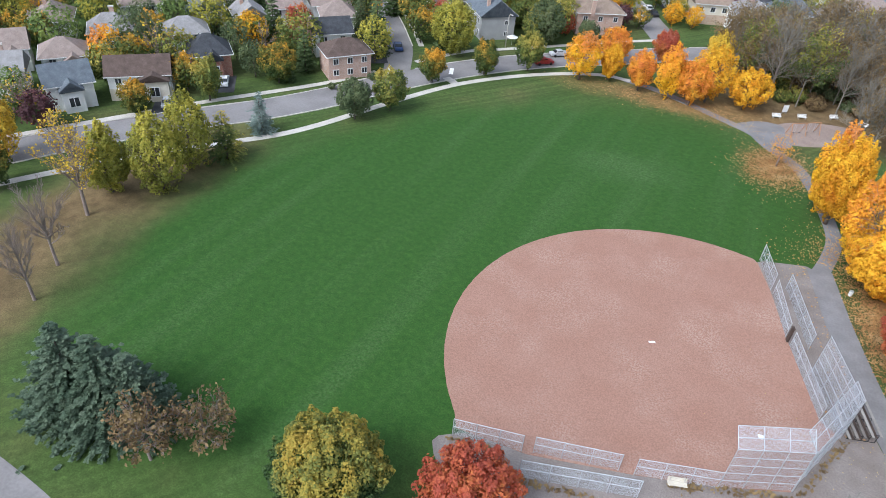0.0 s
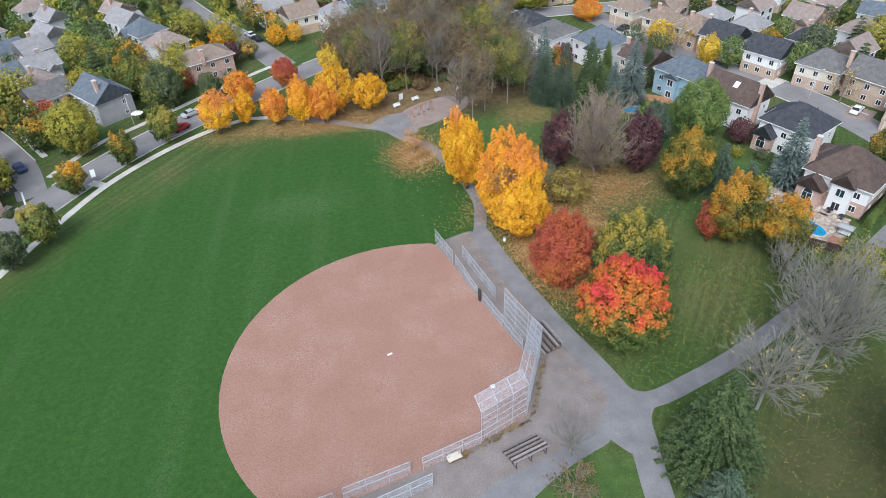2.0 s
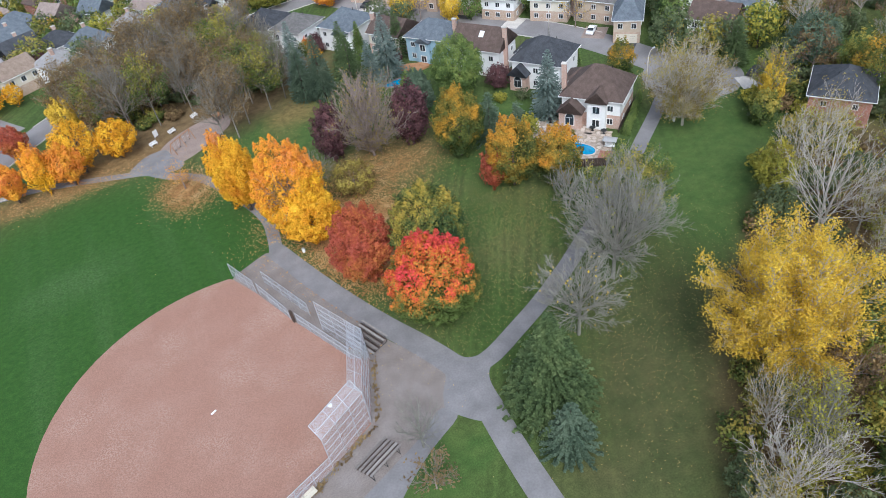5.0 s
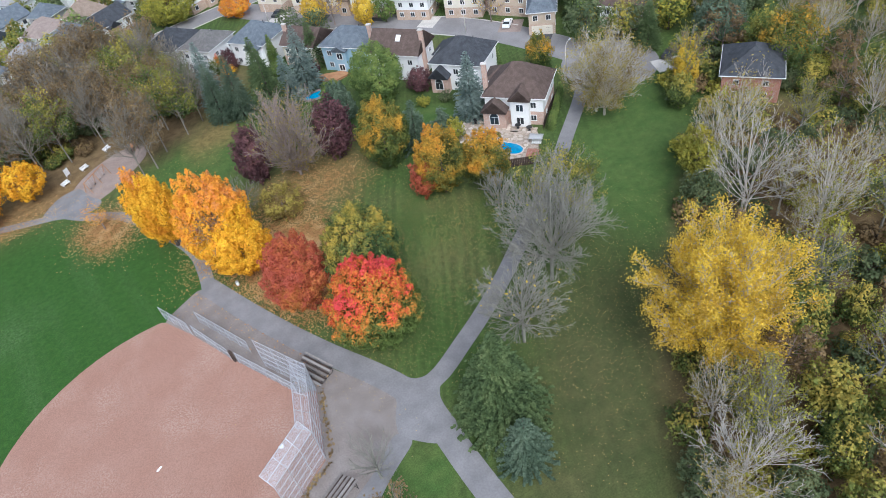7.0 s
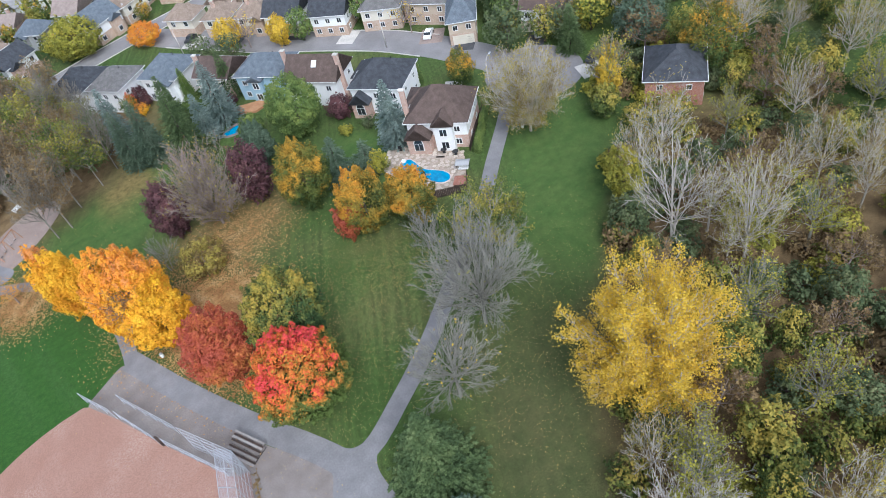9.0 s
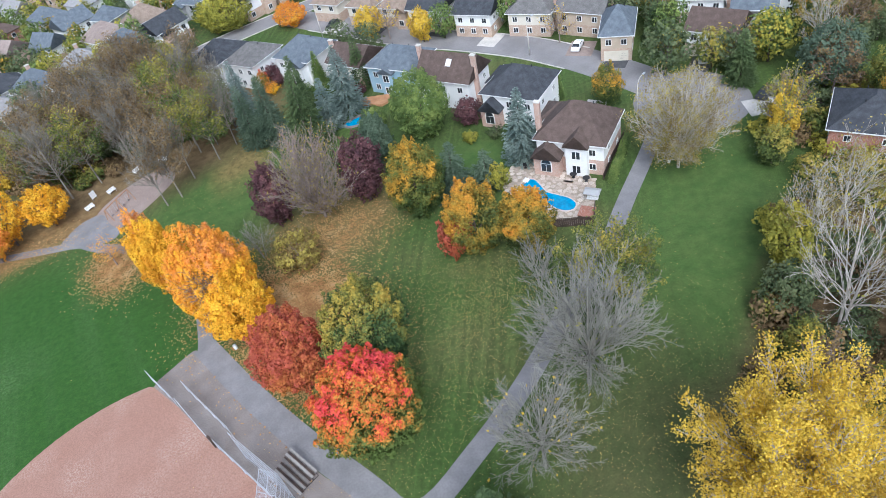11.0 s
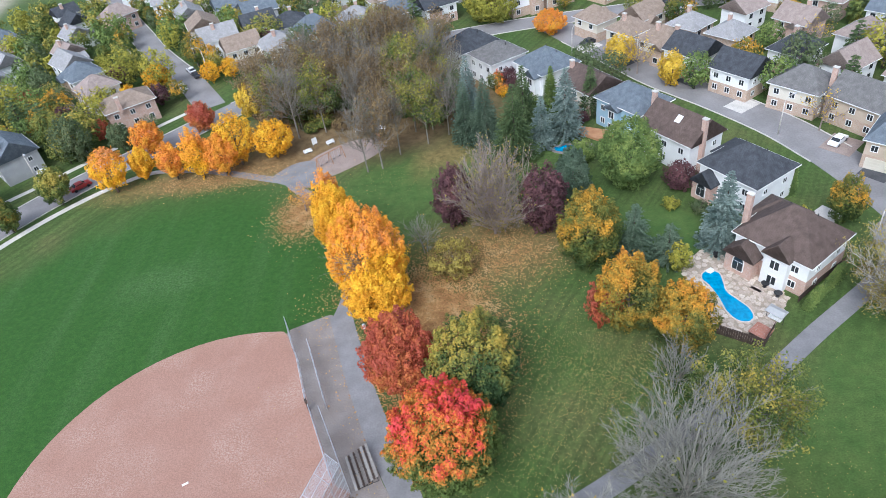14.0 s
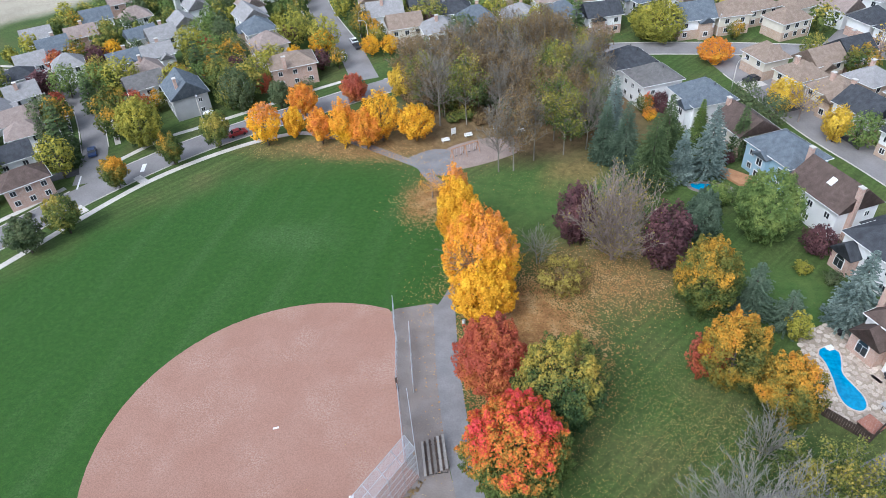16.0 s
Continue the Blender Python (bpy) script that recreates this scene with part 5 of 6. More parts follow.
spots_far = [(128, 95), (136, 97), (112, 183), (122, 172), (131, 160), (140, 150), (88, 213), (99, 222), (108, 204), (118, 212), (130, 200), (124, 188), (142, 178), (150, 165), (34, 216), (46, 218), (30, 230), (56, 222), (10, 228), (-8, 222), (-20, 230), (134, 222), (148, 196)]
house_rng = random.Random(5)
taken = []
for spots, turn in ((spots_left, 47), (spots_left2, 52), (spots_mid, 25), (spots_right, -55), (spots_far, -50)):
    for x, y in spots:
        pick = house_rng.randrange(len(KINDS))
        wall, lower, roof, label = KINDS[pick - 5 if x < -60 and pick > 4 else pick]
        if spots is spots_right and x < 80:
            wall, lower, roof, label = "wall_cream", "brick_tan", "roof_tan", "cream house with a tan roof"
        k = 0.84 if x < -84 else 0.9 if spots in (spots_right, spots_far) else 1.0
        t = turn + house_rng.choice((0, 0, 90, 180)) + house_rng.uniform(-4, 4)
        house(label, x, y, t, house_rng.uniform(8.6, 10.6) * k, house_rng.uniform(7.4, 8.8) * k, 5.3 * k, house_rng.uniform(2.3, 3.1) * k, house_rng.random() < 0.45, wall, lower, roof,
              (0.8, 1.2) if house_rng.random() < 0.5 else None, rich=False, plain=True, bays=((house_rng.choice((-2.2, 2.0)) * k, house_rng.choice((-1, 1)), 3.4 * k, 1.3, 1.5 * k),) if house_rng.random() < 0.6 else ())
        taken.append((x, y))
# the suburb goes on to the north in the same rows
for gx in range(-15, 17):
    for gy in range(0, 9):
        x = gx * 15 + (gy % 2) * 6 + house_rng.uniform(-2, 2)
        y = 232 + gy * 17 + house_rng.uniform(-2, 2) - abs(x) * 0.12
        if x < -95 or any((x - a) ** 2 + (y - b) ** 2 < 120 for a, b in taken):
            continue
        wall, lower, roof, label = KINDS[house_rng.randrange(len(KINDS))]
        me_turn = (-50 if x > 40 else 30) + house_rng.choice((0, 90)) + house_rng.uniform(-5, 5)
        root = tagged(new("house"), label, "house")
        root.matrix_world = pose(x, y, 0, 0, 0, me_turn)
        w, d = house_rng.uniform(9, 11), house_rng.uniform(7.5, 9)
        hip = house_rng.random() < 0.4
        child("wall", body_shape(w, d, -0.1, 5.2, 0 if hip else 2.7).mesh("wall", M[wall]), root)
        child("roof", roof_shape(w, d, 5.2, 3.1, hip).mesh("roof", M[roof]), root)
        for i in range(2):
            for side in (-1, 1):
                child("window", FAR_WIN_ME, root, pose(-w / 2 + w * (i + 0.5) / 2, side * (d / 2 + 0.04), 3.3, 0, 0, 0 if side < 0 else 180))
        taken.append((x, y))


# ---- woods, forest edge and the suburb's trees ----
def inside(poly, x, y):
    hit = False
    for (x0, y0), (x1, y1) in zip(poly, poly[1:] + poly[:1]):
        if (y0 > y) != (y1 > y) and x < (x1 - x0) * (y - y0) / (y1 - y0) + x0:
            hit = not hit
    return hit


def scatter(poly, gap, count, rng, clear=None):
    """Random places inside a polygon, at least gap apart."""
    xs, ys = [p[0] for p in poly], [p[1] for p in poly]
    out = []
    for _ in range(count * 40):
        x, y = rng.uniform(min(xs), max(xs)), rng.uniform(min(ys), max(ys))
        if inside(poly, x, y) and all((x - a) ** 2 + (y - b) ** 2 > gap * gap for a, b in out) and not (clear and clear(x, y)):
            out.append((x, y))
            if len(out) == count:
                break
    return out


def plant(protos, places, rng, low, high, group):
    """Copies of the given trees at the places, turned and scaled by chance."""
    for x, y in places:
        s = rng.uniform(low, high)
        t = copy_thing(rng.choice(protos), pose(x, y, 0, 0, 0, rng.uniform(0, 360)) @ Matrix.Diagonal((s * rng.uniform(0.88, 1.12), s * rng.uniform(0.88, 1.12), s, 1)))
        tagged(t, group=group)


wood_rng = random.Random(21)
WOODS = "bare trees of the wood"
wood_protos = [
    bare_tree("wood_tree", "tall bare grey tree in the wood", 8.6, 121.0, 16, 4.2, 201, (7, 5, 3), 22, "wood_twig", up=0.4, base=0.12, fine=0.02, stout=0.6),
    bare_tree("wood_tree", "tall bare grey-brown tree in the wood", 11.6, 121.8, 17, 4.0, 202, (7, 5, 3), 20, "wood_twig", "brown", 2600, up=0.4, base=0.12, fine=0.02, stout=0.6, fluff=0.5),
    bare_tree("wood_tree", "bare grey tree with thin olive leaves", 21.0, 129.7, 15, 4.2, 203, (6, 5, 3), 20, "wood_twig", "olive", 3600, up=0.4, base=0.15, fine=0.02, stout=0.6, fluff=0.6),
    bare_tree("wood_tree", "slim bare pale tree in the wood", 15.1, 126.5, 15, 3.4, 204, (6, 5, 3), 19, "wood_twig", "brown", 400, up=0.5, base=0.18, fine=0.02, stout=0.6, fluff=0.5),
    bare_tree("wood_tree", "brownish tree with dry leaves in the wood", -13.0, 141.0, 14, 4.4, 205, (5, 5, 3), 16, "wood_twig", "brown", 3000, up=0.5, base=0.12, fine=0.022, stout=0.6, fluff=0.5),
]
for t in wood_protos:
    tagged(t, group=WOODS)
plant(wood_protos, scatter([(-10, 138), (2, 140), (16, 138), (24, 128), (28, 134), (27, 152), (22, 168), (8, 176), (-10, 168), (-21, 155), (-17, 144)], 3.4, 68, wood_rng), wood_rng, 0.75, 1.15, WOODS)

for i, (x, y, h, r, leaf) in enumerate(((-9, 143, 11, 3.4, "olive"), (-15, 149, 12, 3.6, "olive"), (-3, 144, 13, 3.0, "brown"), (3, 150, 12, 3.4, "brown"), (10, 146, 12, 3.2, "brown"), (-8, 155, 14, 3.8, "olive"), (16, 152, 13, 3.0, "lime"), (-17, 158, 13, 3.6, "green"), (22, 146, 12, 2.8, "brown"), (4, 165, 14, 3.6, "olive"), (27, 140, 11, 2.6, "dark"))):
    tagged(leafy_tree("wood_tree", "thinning olive tree among bare trees", x, y, h, r, leaf, 250 + i, 900, 0.3, 0.12, gaps=0.55), group=WOODS)

FOREST = "mixed trees of the forest edge"
forest_protos = [
    bare_tree("forest_tree", "pale bare tree in tangled undergrowth", 86, 24, 15, 4.0, 211, (6, 4, 2), 18, "pale_twig", "tawny", 1500, up=0.5, fine=0.02, fork=0.3, size=0.13, fluff=0.4, stout=0.8),
    bare_tree("forest_tree", "bare grey tree in tangled undergrowth", 70, 16, 14, 3.8, 212, (6, 4, 3), 16, "twig", "lime", 1500, up=0.6, fine=0.022, size=0.14, fluff=0.4),
    leafy_tree("forest_tree", "yellow-green tree in the forest", 64, 14, 11, 3.4, "olive", 213, 1200, 0.34, 0.03, gaps=0.3),
    leafy_tree("forest_tree", "dull green tree in the forest", 84, 42, 7, 3.2, "dark", 214, 1200, 0.34, 0.02, gaps=0.25),
    leafy_tree("forest_tree", "olive green tree in the forest", 58, 6, 8, 3.2, "olive", 215, 1100, 0.34, 0.02, gaps=0.2),
    bare_tree("forest_tree", "brown tree with dry leaves in the forest", 68, 26, 10, 3.6, 216, (5, 4, 3), 12, "brown_twig", "brown", 1500, up=0.5, fine=0.028),
]
for t in forest_protos:
    tagged(t, group=FOREST)
FOREST_AREA = [(42, 13), (55, 23), (65, 31), (77, 41.5), (85, 49.5), (93, 60), (99, 66), (113, 66), (122, 78), (150, 88), (172, 70), (150, 30), (110, 12), (75, -8), (40, -16), (30, -6)]


def open_ground(x, y):
    """No tall tree stands by the yellow poplar or in the yard of the dark-roofed house."""
    ahead, aside = (110.5 - x) * 0.84 + (55.5 - y) * 0.54, (y - 55.5) * 0.84 - (x - 110.5) * 0.54
    return (x - 54.6) ** 2 + (y - 19.6) ** 2 < 16 or -8 < ahead < 21 and abs(aside) < 9


plant(forest_protos, scatter(FOREST_AREA, 4.4, 120, wood_rng, open_ground), wood_rng, 0.7, 1.05, FOREST)
shrub_protos = [
    bush("undergrowth", "tangled olive green undergrowth", 74, 39, 3.2, 2.6, "olive", 221, 480, 0.34),
    bush("undergrowth", "tangled brown undergrowth with dry leaves", 66, 32, 2.6, 2.6, "brown", 222, 480, 0.34),
    bush("undergrowth", "tangled dark green undergrowth", 58, 25, 3.0, 2.4, "dark", 223, 480, 0.34),
    bush("undergrowth", "yellowing bramble undergrowth beneath trees", 86, 50, 3.0, 2.6, "lime", 224, 480, 0.34),
]
plant(shrub_protos + shrub_protos[:2], scatter(FOREST_AREA, 3.0, 150, wood_rng, lambda x, y: y < -12 or x > 128), wood_rng, 0.7, 1.3, "forest undergrowth")
plant(shrub_protos[:3], scatter([(-12, 140), (0, 141), (14, 142), (27, 138), (26, 152), (20, 166), (6, 174), (-10, 166), (-20, 154), (-17, 146)], 3.4, 55, wood_rng), wood_rng, 0.7, 1.2, "wood undergrowth")

suburb_protos = [
    leafy_tree("suburb_tree", "round yellow tree in a garden", -110, 92, 8.5, 3.8, "yellow", 231, 620, 0.46),
    leafy_tree("suburb_tree", "round orange tree in a garden", -126, 68, 8, 3.6, "orange", 232, 620, 0.46),
    leafy_tree("suburb_tree", "olive green tree in a garden", -113, 74, 9, 4.2, "olive", 233, 620, 0.46),
    leafy_tree("suburb_tree", "olive green tree in a garden", -122, 92, 10, 4.4, "lime", 234, 620, 0.46),
    leafy_tree("suburb_tree", "dark green tree in a garden", -103, 121, 10, 4.2, "dark", 235, 620, 0.46),
    leafy_tree("suburb_tree", "green tree in a garden", -112, 139, 9, 4.2, "green", 236, 620, 0.46),
    conifer("suburb_tree", "dark green conifer in a garden", -100, 133, 11, 2.6, "spruce", 237, levels=10, size=0.6),
    leafy_tree("suburb_tree", "bright red tree in a garden", -126, 152, 7, 3.2, "red", 238, 620, 0.46),
    leafy_tree("suburb_tree", "maroon tree in a garden", -113, 44, 6.5, 3.0, "maroon", 239, 620, 0.46),
    bare_tree("suburb_tree", "bare street tree before houses", 70, 151.5, 8.5, 3.6, 240, (5, 4, 3), 12, "brown_twig", "gold", 200, up=0.5, fine=0.03),
    leafy_tree("suburb_tree", "rust-coloured tree in a garden", -118, 68, 8, 3.6, "rust", 241, 620, 0.46),
]
SUBURB = "trees of the suburb"
near_c, near_m = near_line(STREET_C, 5.5), near_line(ROAD, 6.0)
near_ab = [near_line(s, 5.0) for s in (STREET_A, STREET_B, STREET_D)]
big_houses = [(76.2, 82.2), (76.4, 101), (69.4, 115.2), (63.6, 128.4), (57, 139.4), (48.9, 150.4), (38.2, 158.6), (32, 167), (104.2, 107.6), (105.2, 119.6), (97.4, 128.7), (88.6, 138.5), (82, 149.8),
              (124.5, 105.5), (116.6, 93), (110.5, 55.5), (-87.4, 95.4), (-97, 102.8), (-111, 63.6), (-117.4, 53.2), (-108.8, 78.4), (-74.6, 137.6), (-54.4, 157.6), (-88.4, 140.4)]
every_house = taken + big_houses


def built_over(x, y):
    p = Vector((x, y, 0))
    return (x + 69) ** 2 + (y - 129) ** 2 < 130 or near_c(p) or near_m(p) or any(f(p) for f in near_ab) or any((x - a) ** 2 + (y - b) ** 2 < 56 for a, b in every_house)


WEST = [(-94, 80), (-84, 106), (-66, 134), (-48, 160), (-20, 185), (-60, 240), (-120, 250), (-150, 195), (-152, 150), (-175, 110), (-195, 20), (-130, 0), (-118, 40), (-106, 66)]
NORTH = [(-20, 178), (30, 192), (62, 196), (72, 172), (92, 130), (105, 98), (118, 74), (160, 90), (190, 200), (160, 330), (-60, 330), (-60, 230)]
garden_places = sorted(scatter(WEST, 4.7, 330, wood_rng, built_over) + scatter(NORTH, 4.7, 420, wood_rng, built_over), key=lambda p: (p[0] - 5) ** 2 + (p[1] - 20) ** 2)
green_ones = [suburb_protos[k] for k in (2, 2, 2, 3, 3, 4, 4, 5, 5, 6, 6, 6, 10, 10, 0, 10, 7, 8, 9, 9)]
plant(green_ones, garden_places[:270], wood_rng, 0.65, 1.15, SUBURB)
far_crowns = {}
far_np = np.random.default_rng(8)
for i, (x, y) in enumerate(garden_places[270:]):
    h = far_np.uniform(5, 9)
    leaf = ("olive", "green", "rust", "lime", "dark", "olive")[i % 6]
    far_crowns.setdefault(leaf, []).append(crown_leaves(far_np, h * 0.42, h / 2, h / 2, 420, 0.42) + (x, y, 0.3))
for leaf, parts in far_crowns.items():
    tagged(new("far_trees", quad_mesh("far_trees", np.concatenate(parts), M[leaf])), "distant garden trees in autumn colours among houses", "trees", "", "stuff")
leafy_tree("garden_tree", "slim yellow tree by a driveway", 100.8, 62.8, 10.6, 2.3, "gold", 260, 2200, 0.3, 0.04)
leafy_tree("forest_tree", "broad orange tree behind a dark house", 118.1, 53.2, 13.4, 5.6, "rust", 261, 3000, 0.34, 0.04)
# haze is put into this green tree by a greyer, bluer leaf colour
leafy_tree("forest_tree", "broad green tree greyed for haze beyond the turning circle", 119.2, 70.0, 11.6, 5.2, "blue_green", 262, 3000, 0.34, 0.04)
conifer("garden_tree", "dark green conifer beyond the turning circle", 110.5, 80.8, 10.6, 3.0, "spruce", 263)
plant([suburb_protos[9], suburb_protos[4], suburb_protos[5]], [(58, 152), (63, 146.5), (94, 133), (101, 139), (80, 141), (110, 113), (112, 101), (113.5, 106), (97, 118.5), (103, 92), (112, 84), (120, 84)], wood_rng, 0.8, 1.2, SUBURB)
# far fields' hedges and woods
far_quads = []
for i in range(260):
    x, y = far_np.uniform(-420, -180), far_np.uniform(40, 460)
    band = abs((x + 300) * 0.5 + (y - 260)) 
    if band < 60 or y < 150:
        continue
    h = far_np.uniform(4, 9)
    far_quads.append(crown_leaves(far_np, far_np.uniform(4, 8), h / 2, h / 2, 160, 0.9) + (x, y, 0))
tagged(new("far_wood", quad_mesh("far_wood", np.concatenate(far_quads), M["olive"])), "distant olive and brown wood beyond the houses", "wood", "", "stuff")

# fallen leaves
leaf_rng = np.random.default_rng(12)
PATH_LINE = np.array([(q.x, q.y) for way in (MAIN_PATH, BRANCH) for q in smooth_line(way, 1.0)])


def litter(label, leaf, heaps, size=0.13):
    """Fallen leaves lying flat: heaps of (x, y, spread x, spread y, count)."""
    parts = []
    for x, y, sx, sy, count in heaps:
        p = np.stack([leaf_rng.normal(x, sx, count), leaf_rng.normal(y, sy, count), leaf_rng.uniform(0.06, 0.1, count)], 1)
        p = p[np.hypot(p[:, None, 0] - PATH_LINE[None, :, 0], p[:, None, 1] - PATH_LINE[None, :, 1]).min(1) > 1.75]
        count = len(p)
        parts.append(turned_leaves(leaf_rng, p, np.tile((0, 0, 3.0), (count, 1)), size))
    tagged(new("fallen_leaves", quad_mesh("fallen_leaves", np.concatenate(parts), M[leaf])), label, "fallen leaves", "", "stuff")


litter("brown and orange fallen leaves on the grass", "fallen", [(19, 75, 3.2, 6.5, 13000), (24, 76, 4.5, 6.5, 12000), (22, 71, 4.5, 5.5, 12000), (27, 68, 3.5, 4, 3500), (12, 84, 4, 5, 2200), (33, 91, 6, 4, 3200), (-2.5, 108.4, 3.0, 4.0, 5000), (-24, 124, 9, 2.5, 1600)], 0.15)
litter("yellow fallen leaves on the grass", "fallen_yellow", [(10, 84, 4, 6, 1300), (19.5, 75, 2.8, 6, 4500), (46, 66, 6, 6, 2200), (50, 61, 6, 4, 1600), (36, 66, 12, 11, 3600), (30, 50, 9, 6, 2000), (-20, 122.5, 7, 2, 900), (-45, 121, 3, 1.6, 300), (47, 28, 10, 10, 1800), (60, 40, 12, 7, 1200), (20, 118, 9, 4, 500)], 0.066)


# ---- fences and backstop ----
def net_mesh(w, h):
    me = raw_mesh("chain_link", [(0, 0, 0), (w, 0, 0), (w, 0, h), (0, 0, h)], [(0, 1, 2, 3)], M["net"])
    uv = me.uv_layers.new(name="UVMap")
    for lp, c in zip(uv.data, ((0, 0), (w, 0), (w, h), (0, h))):
        lp.uv = c
    return me


def fence(label, a, b, h, rails=(0.55,), gap=2.6, bottom=0.05):
    """A chain-link fence: posts, rails and net."""
    a, b = Vector((*a, 0)), Vector((*b, 0))
    w, turn = (b - a).length, math.degrees(math.atan2(b.y - a.y, b.x - a.x))
    root = tagged(new("chain_link_fence"), label, "fence", "fences round the diamond")
    root.matrix_world = pose(a.x, a.y, 0, 0, 0, turn)
    n = max(1, round(w / gap))
    post = Shape().bar((0, 0, -0.1), (0, 0, h + 0.06), 0.045).mesh("post", M["steel"])
    for i in range(n + 1):
        child("post", post, root, pose(w * i / n, 0, 0))
    rail = Shape().bar((0, 0, 0), (w, 0, 0), 0.045).mesh("rail", M["steel"])
    for z in (1.0, *rails):
        child("rail", rail, root, pose(0, 0, h * z))
    child("chain_link", net_mesh(w, h - bottom), root, pose(0, 0.05, bottom))
    return root


def backstop_panel(label, a, b, h, hood, out, posts=3, rails=5):
    """A tall chain-link panel with a hood leaning over the field. out: metres by which the hood leans."""
    root = fence(label, a, b, h, tuple((i + 1) / rails for i in range(rails - 1)), (Vector(b) - Vector(a)).length / posts)
    root.name = "backstop_panel"
    tagged(root, category="backstop")
    w = (Vector(b) - Vector(a)).length
    ang = math.degrees(math.atan2(out, hood))
    top = pose(0, 0, h, -ang, 0, 0)
    ln = math.hypot(out, hood)
    child("hood_net", net_mesh(w, ln), root, top)
    for i in range(posts + 1):
        child("hood_post", Shape().bar((0, 0, 0), (0, 0, ln), 0.045).mesh("hood_post", M["steel"]), root, top @ pose(w * i / posts, 0, 0))
    for z in (0.5, 1.0):
        child("hood_rail", Shape().bar((0, 0, ln * z), (w, 0, ln * z), 0.045).mesh("hood_rail", M["steel"]), root, top)
    return root


LOW = "low chain-link fence on steel posts round the clay infield"
fence(LOW, (-23.3, 26.6), (-16.4, 28.6), 2.6)
fence(LOW, (-15.3, 29.1), (-7.2, 31.8), 2.6)
fence(LOW, (-5.7, 32.2), (1.9, 35.2), 2.6)
fence("chain-link fence behind the players' bench", (-15.4, 25.7), (-4.7, 29.8), 2.8)
fence("chain-link fence at the outfield end", (-0.5, 77.6), (1.9, 71.2), 2.8)
fence(LOW, (2.3, 70.6), (4.9, 62.3), 2.4)
fence(LOW, (5.6, 60.9), (9.9, 50.2), 2.4)
fence("chain-link fence behind the players' bench", (3.7, 72.8), (7.7, 61.6), 2.6)
backstop_panel("tall chain-link backstop panel with a leaning hood", (1.9, 35.3), (8.4, 38.9), 6.2, 1.6, 1.5)
backstop_panel("tall chain-link backstop panel behind home plate", (8.5, 39.0), (12.2, 48.8), 6.2, 1.6, 1.5, 4)
fence("tall chain-link wing of the backstop", (12.1, 49.0), (8.4, 57.6), 6.0, (0.2, 0.4, 0.6, 0.8), 3.1)
gate = new("wooden_gate_post", Shape().box(-0.25, -0.12, -0.1, 0.25, 0.12, 2.2).box(-0.3, -0.17, 2.2, 0.3, 0.17, 2.3).mesh("wooden_gate_post", M["dark_wood"]))
gate.matrix_world = pose(5.2, 61.7, 0, 0, 0, -69)
tagged(gate, "dark wooden post by the fence gap", "post")
weeds = []
for (x0, y0), (x1, y1) in (((1.5, 34.6), (8.8, 38.2)), ((9.0, 38.6), (12.8, 48.5)), ((-15.6, 25.0), (-8, 27.6)), ((-23.5, 25.9), (-18, 27.4)), ((-2.4, 32.9), (0.5, 34.1))):
    for i in range(70):
        s = random.random()
        weeds.append((x0 + (x1 - x0) * s + random.gauss(0, 0.22), y0 + (y1 - y0) * s + random.gauss(0, 0.22), random.uniform(0.08, 0.4)))
tagged(new("dry_weeds", quad_mesh("dry_weeds", turned_leaves(leaf_rng, np.array(weeds), np.tile((0, 0, 1.0), (len(weeds), 1)), 0.24), M["brown"])), "dry brown weeds and leaves along the fence foot", "weeds", "", "stuff")


def bleachers(label, x, y, turn, w=5.2, rows=5):
    """Open bleachers: steel frames, plank seats and footboards in rising rows."""
    root = tagged(new("bleachers"), label, "bleachers", "bleachers by the diamond")
    root.matrix_world = pose(x, y, 0, 0, 0, turn)
    plank = Shape().box(-w / 2, -0.15, 0, w / 2, 0.15, 0.05).mesh("seat_plank", M["wood"])
    foot = Shape().box(-w / 2, -0.12, 0, w / 2, 0.12, 0.04).mesh("foot_plank", M["dark_wood"])
    for i in range(rows):
        child("seat_plank", plank, root, pose(0, i * 0.7, 0.42 + i * 0.26))
        if i:
            child("foot_plank", foot, root, pose(0, i * 0.7 - 0.36, 0.16 + i * 0.26))
    for fx in (-w / 2 + 0.4, 0, w / 2 - 0.4):
        fr = Shape().bar((fx, -0.1, 0.03), (fx, rows * 0.7 - 0.6, 0.03), 0.04).bar((fx, -0.1, 0.2), (fx, (rows - 1) * 0.7 + 0.1, 0.36 + (rows - 1) * 0.26), 0.04)
        for i in range(rows):
            fr.bar((fx, i * 0.7, 0), (fx, i * 0.7, 0.42 + i * 0.26), 0.035)
        child("support_frame", fr.mesh("support_frame", M["paint_black"]), root)
    return root


bleachers("dark bleachers with weathered plank seats on gravel", 12.1, 51.3, -69)
bleachers("grey bleachers with weathered plank seats on gravel", 6.6, 34.6, 203)


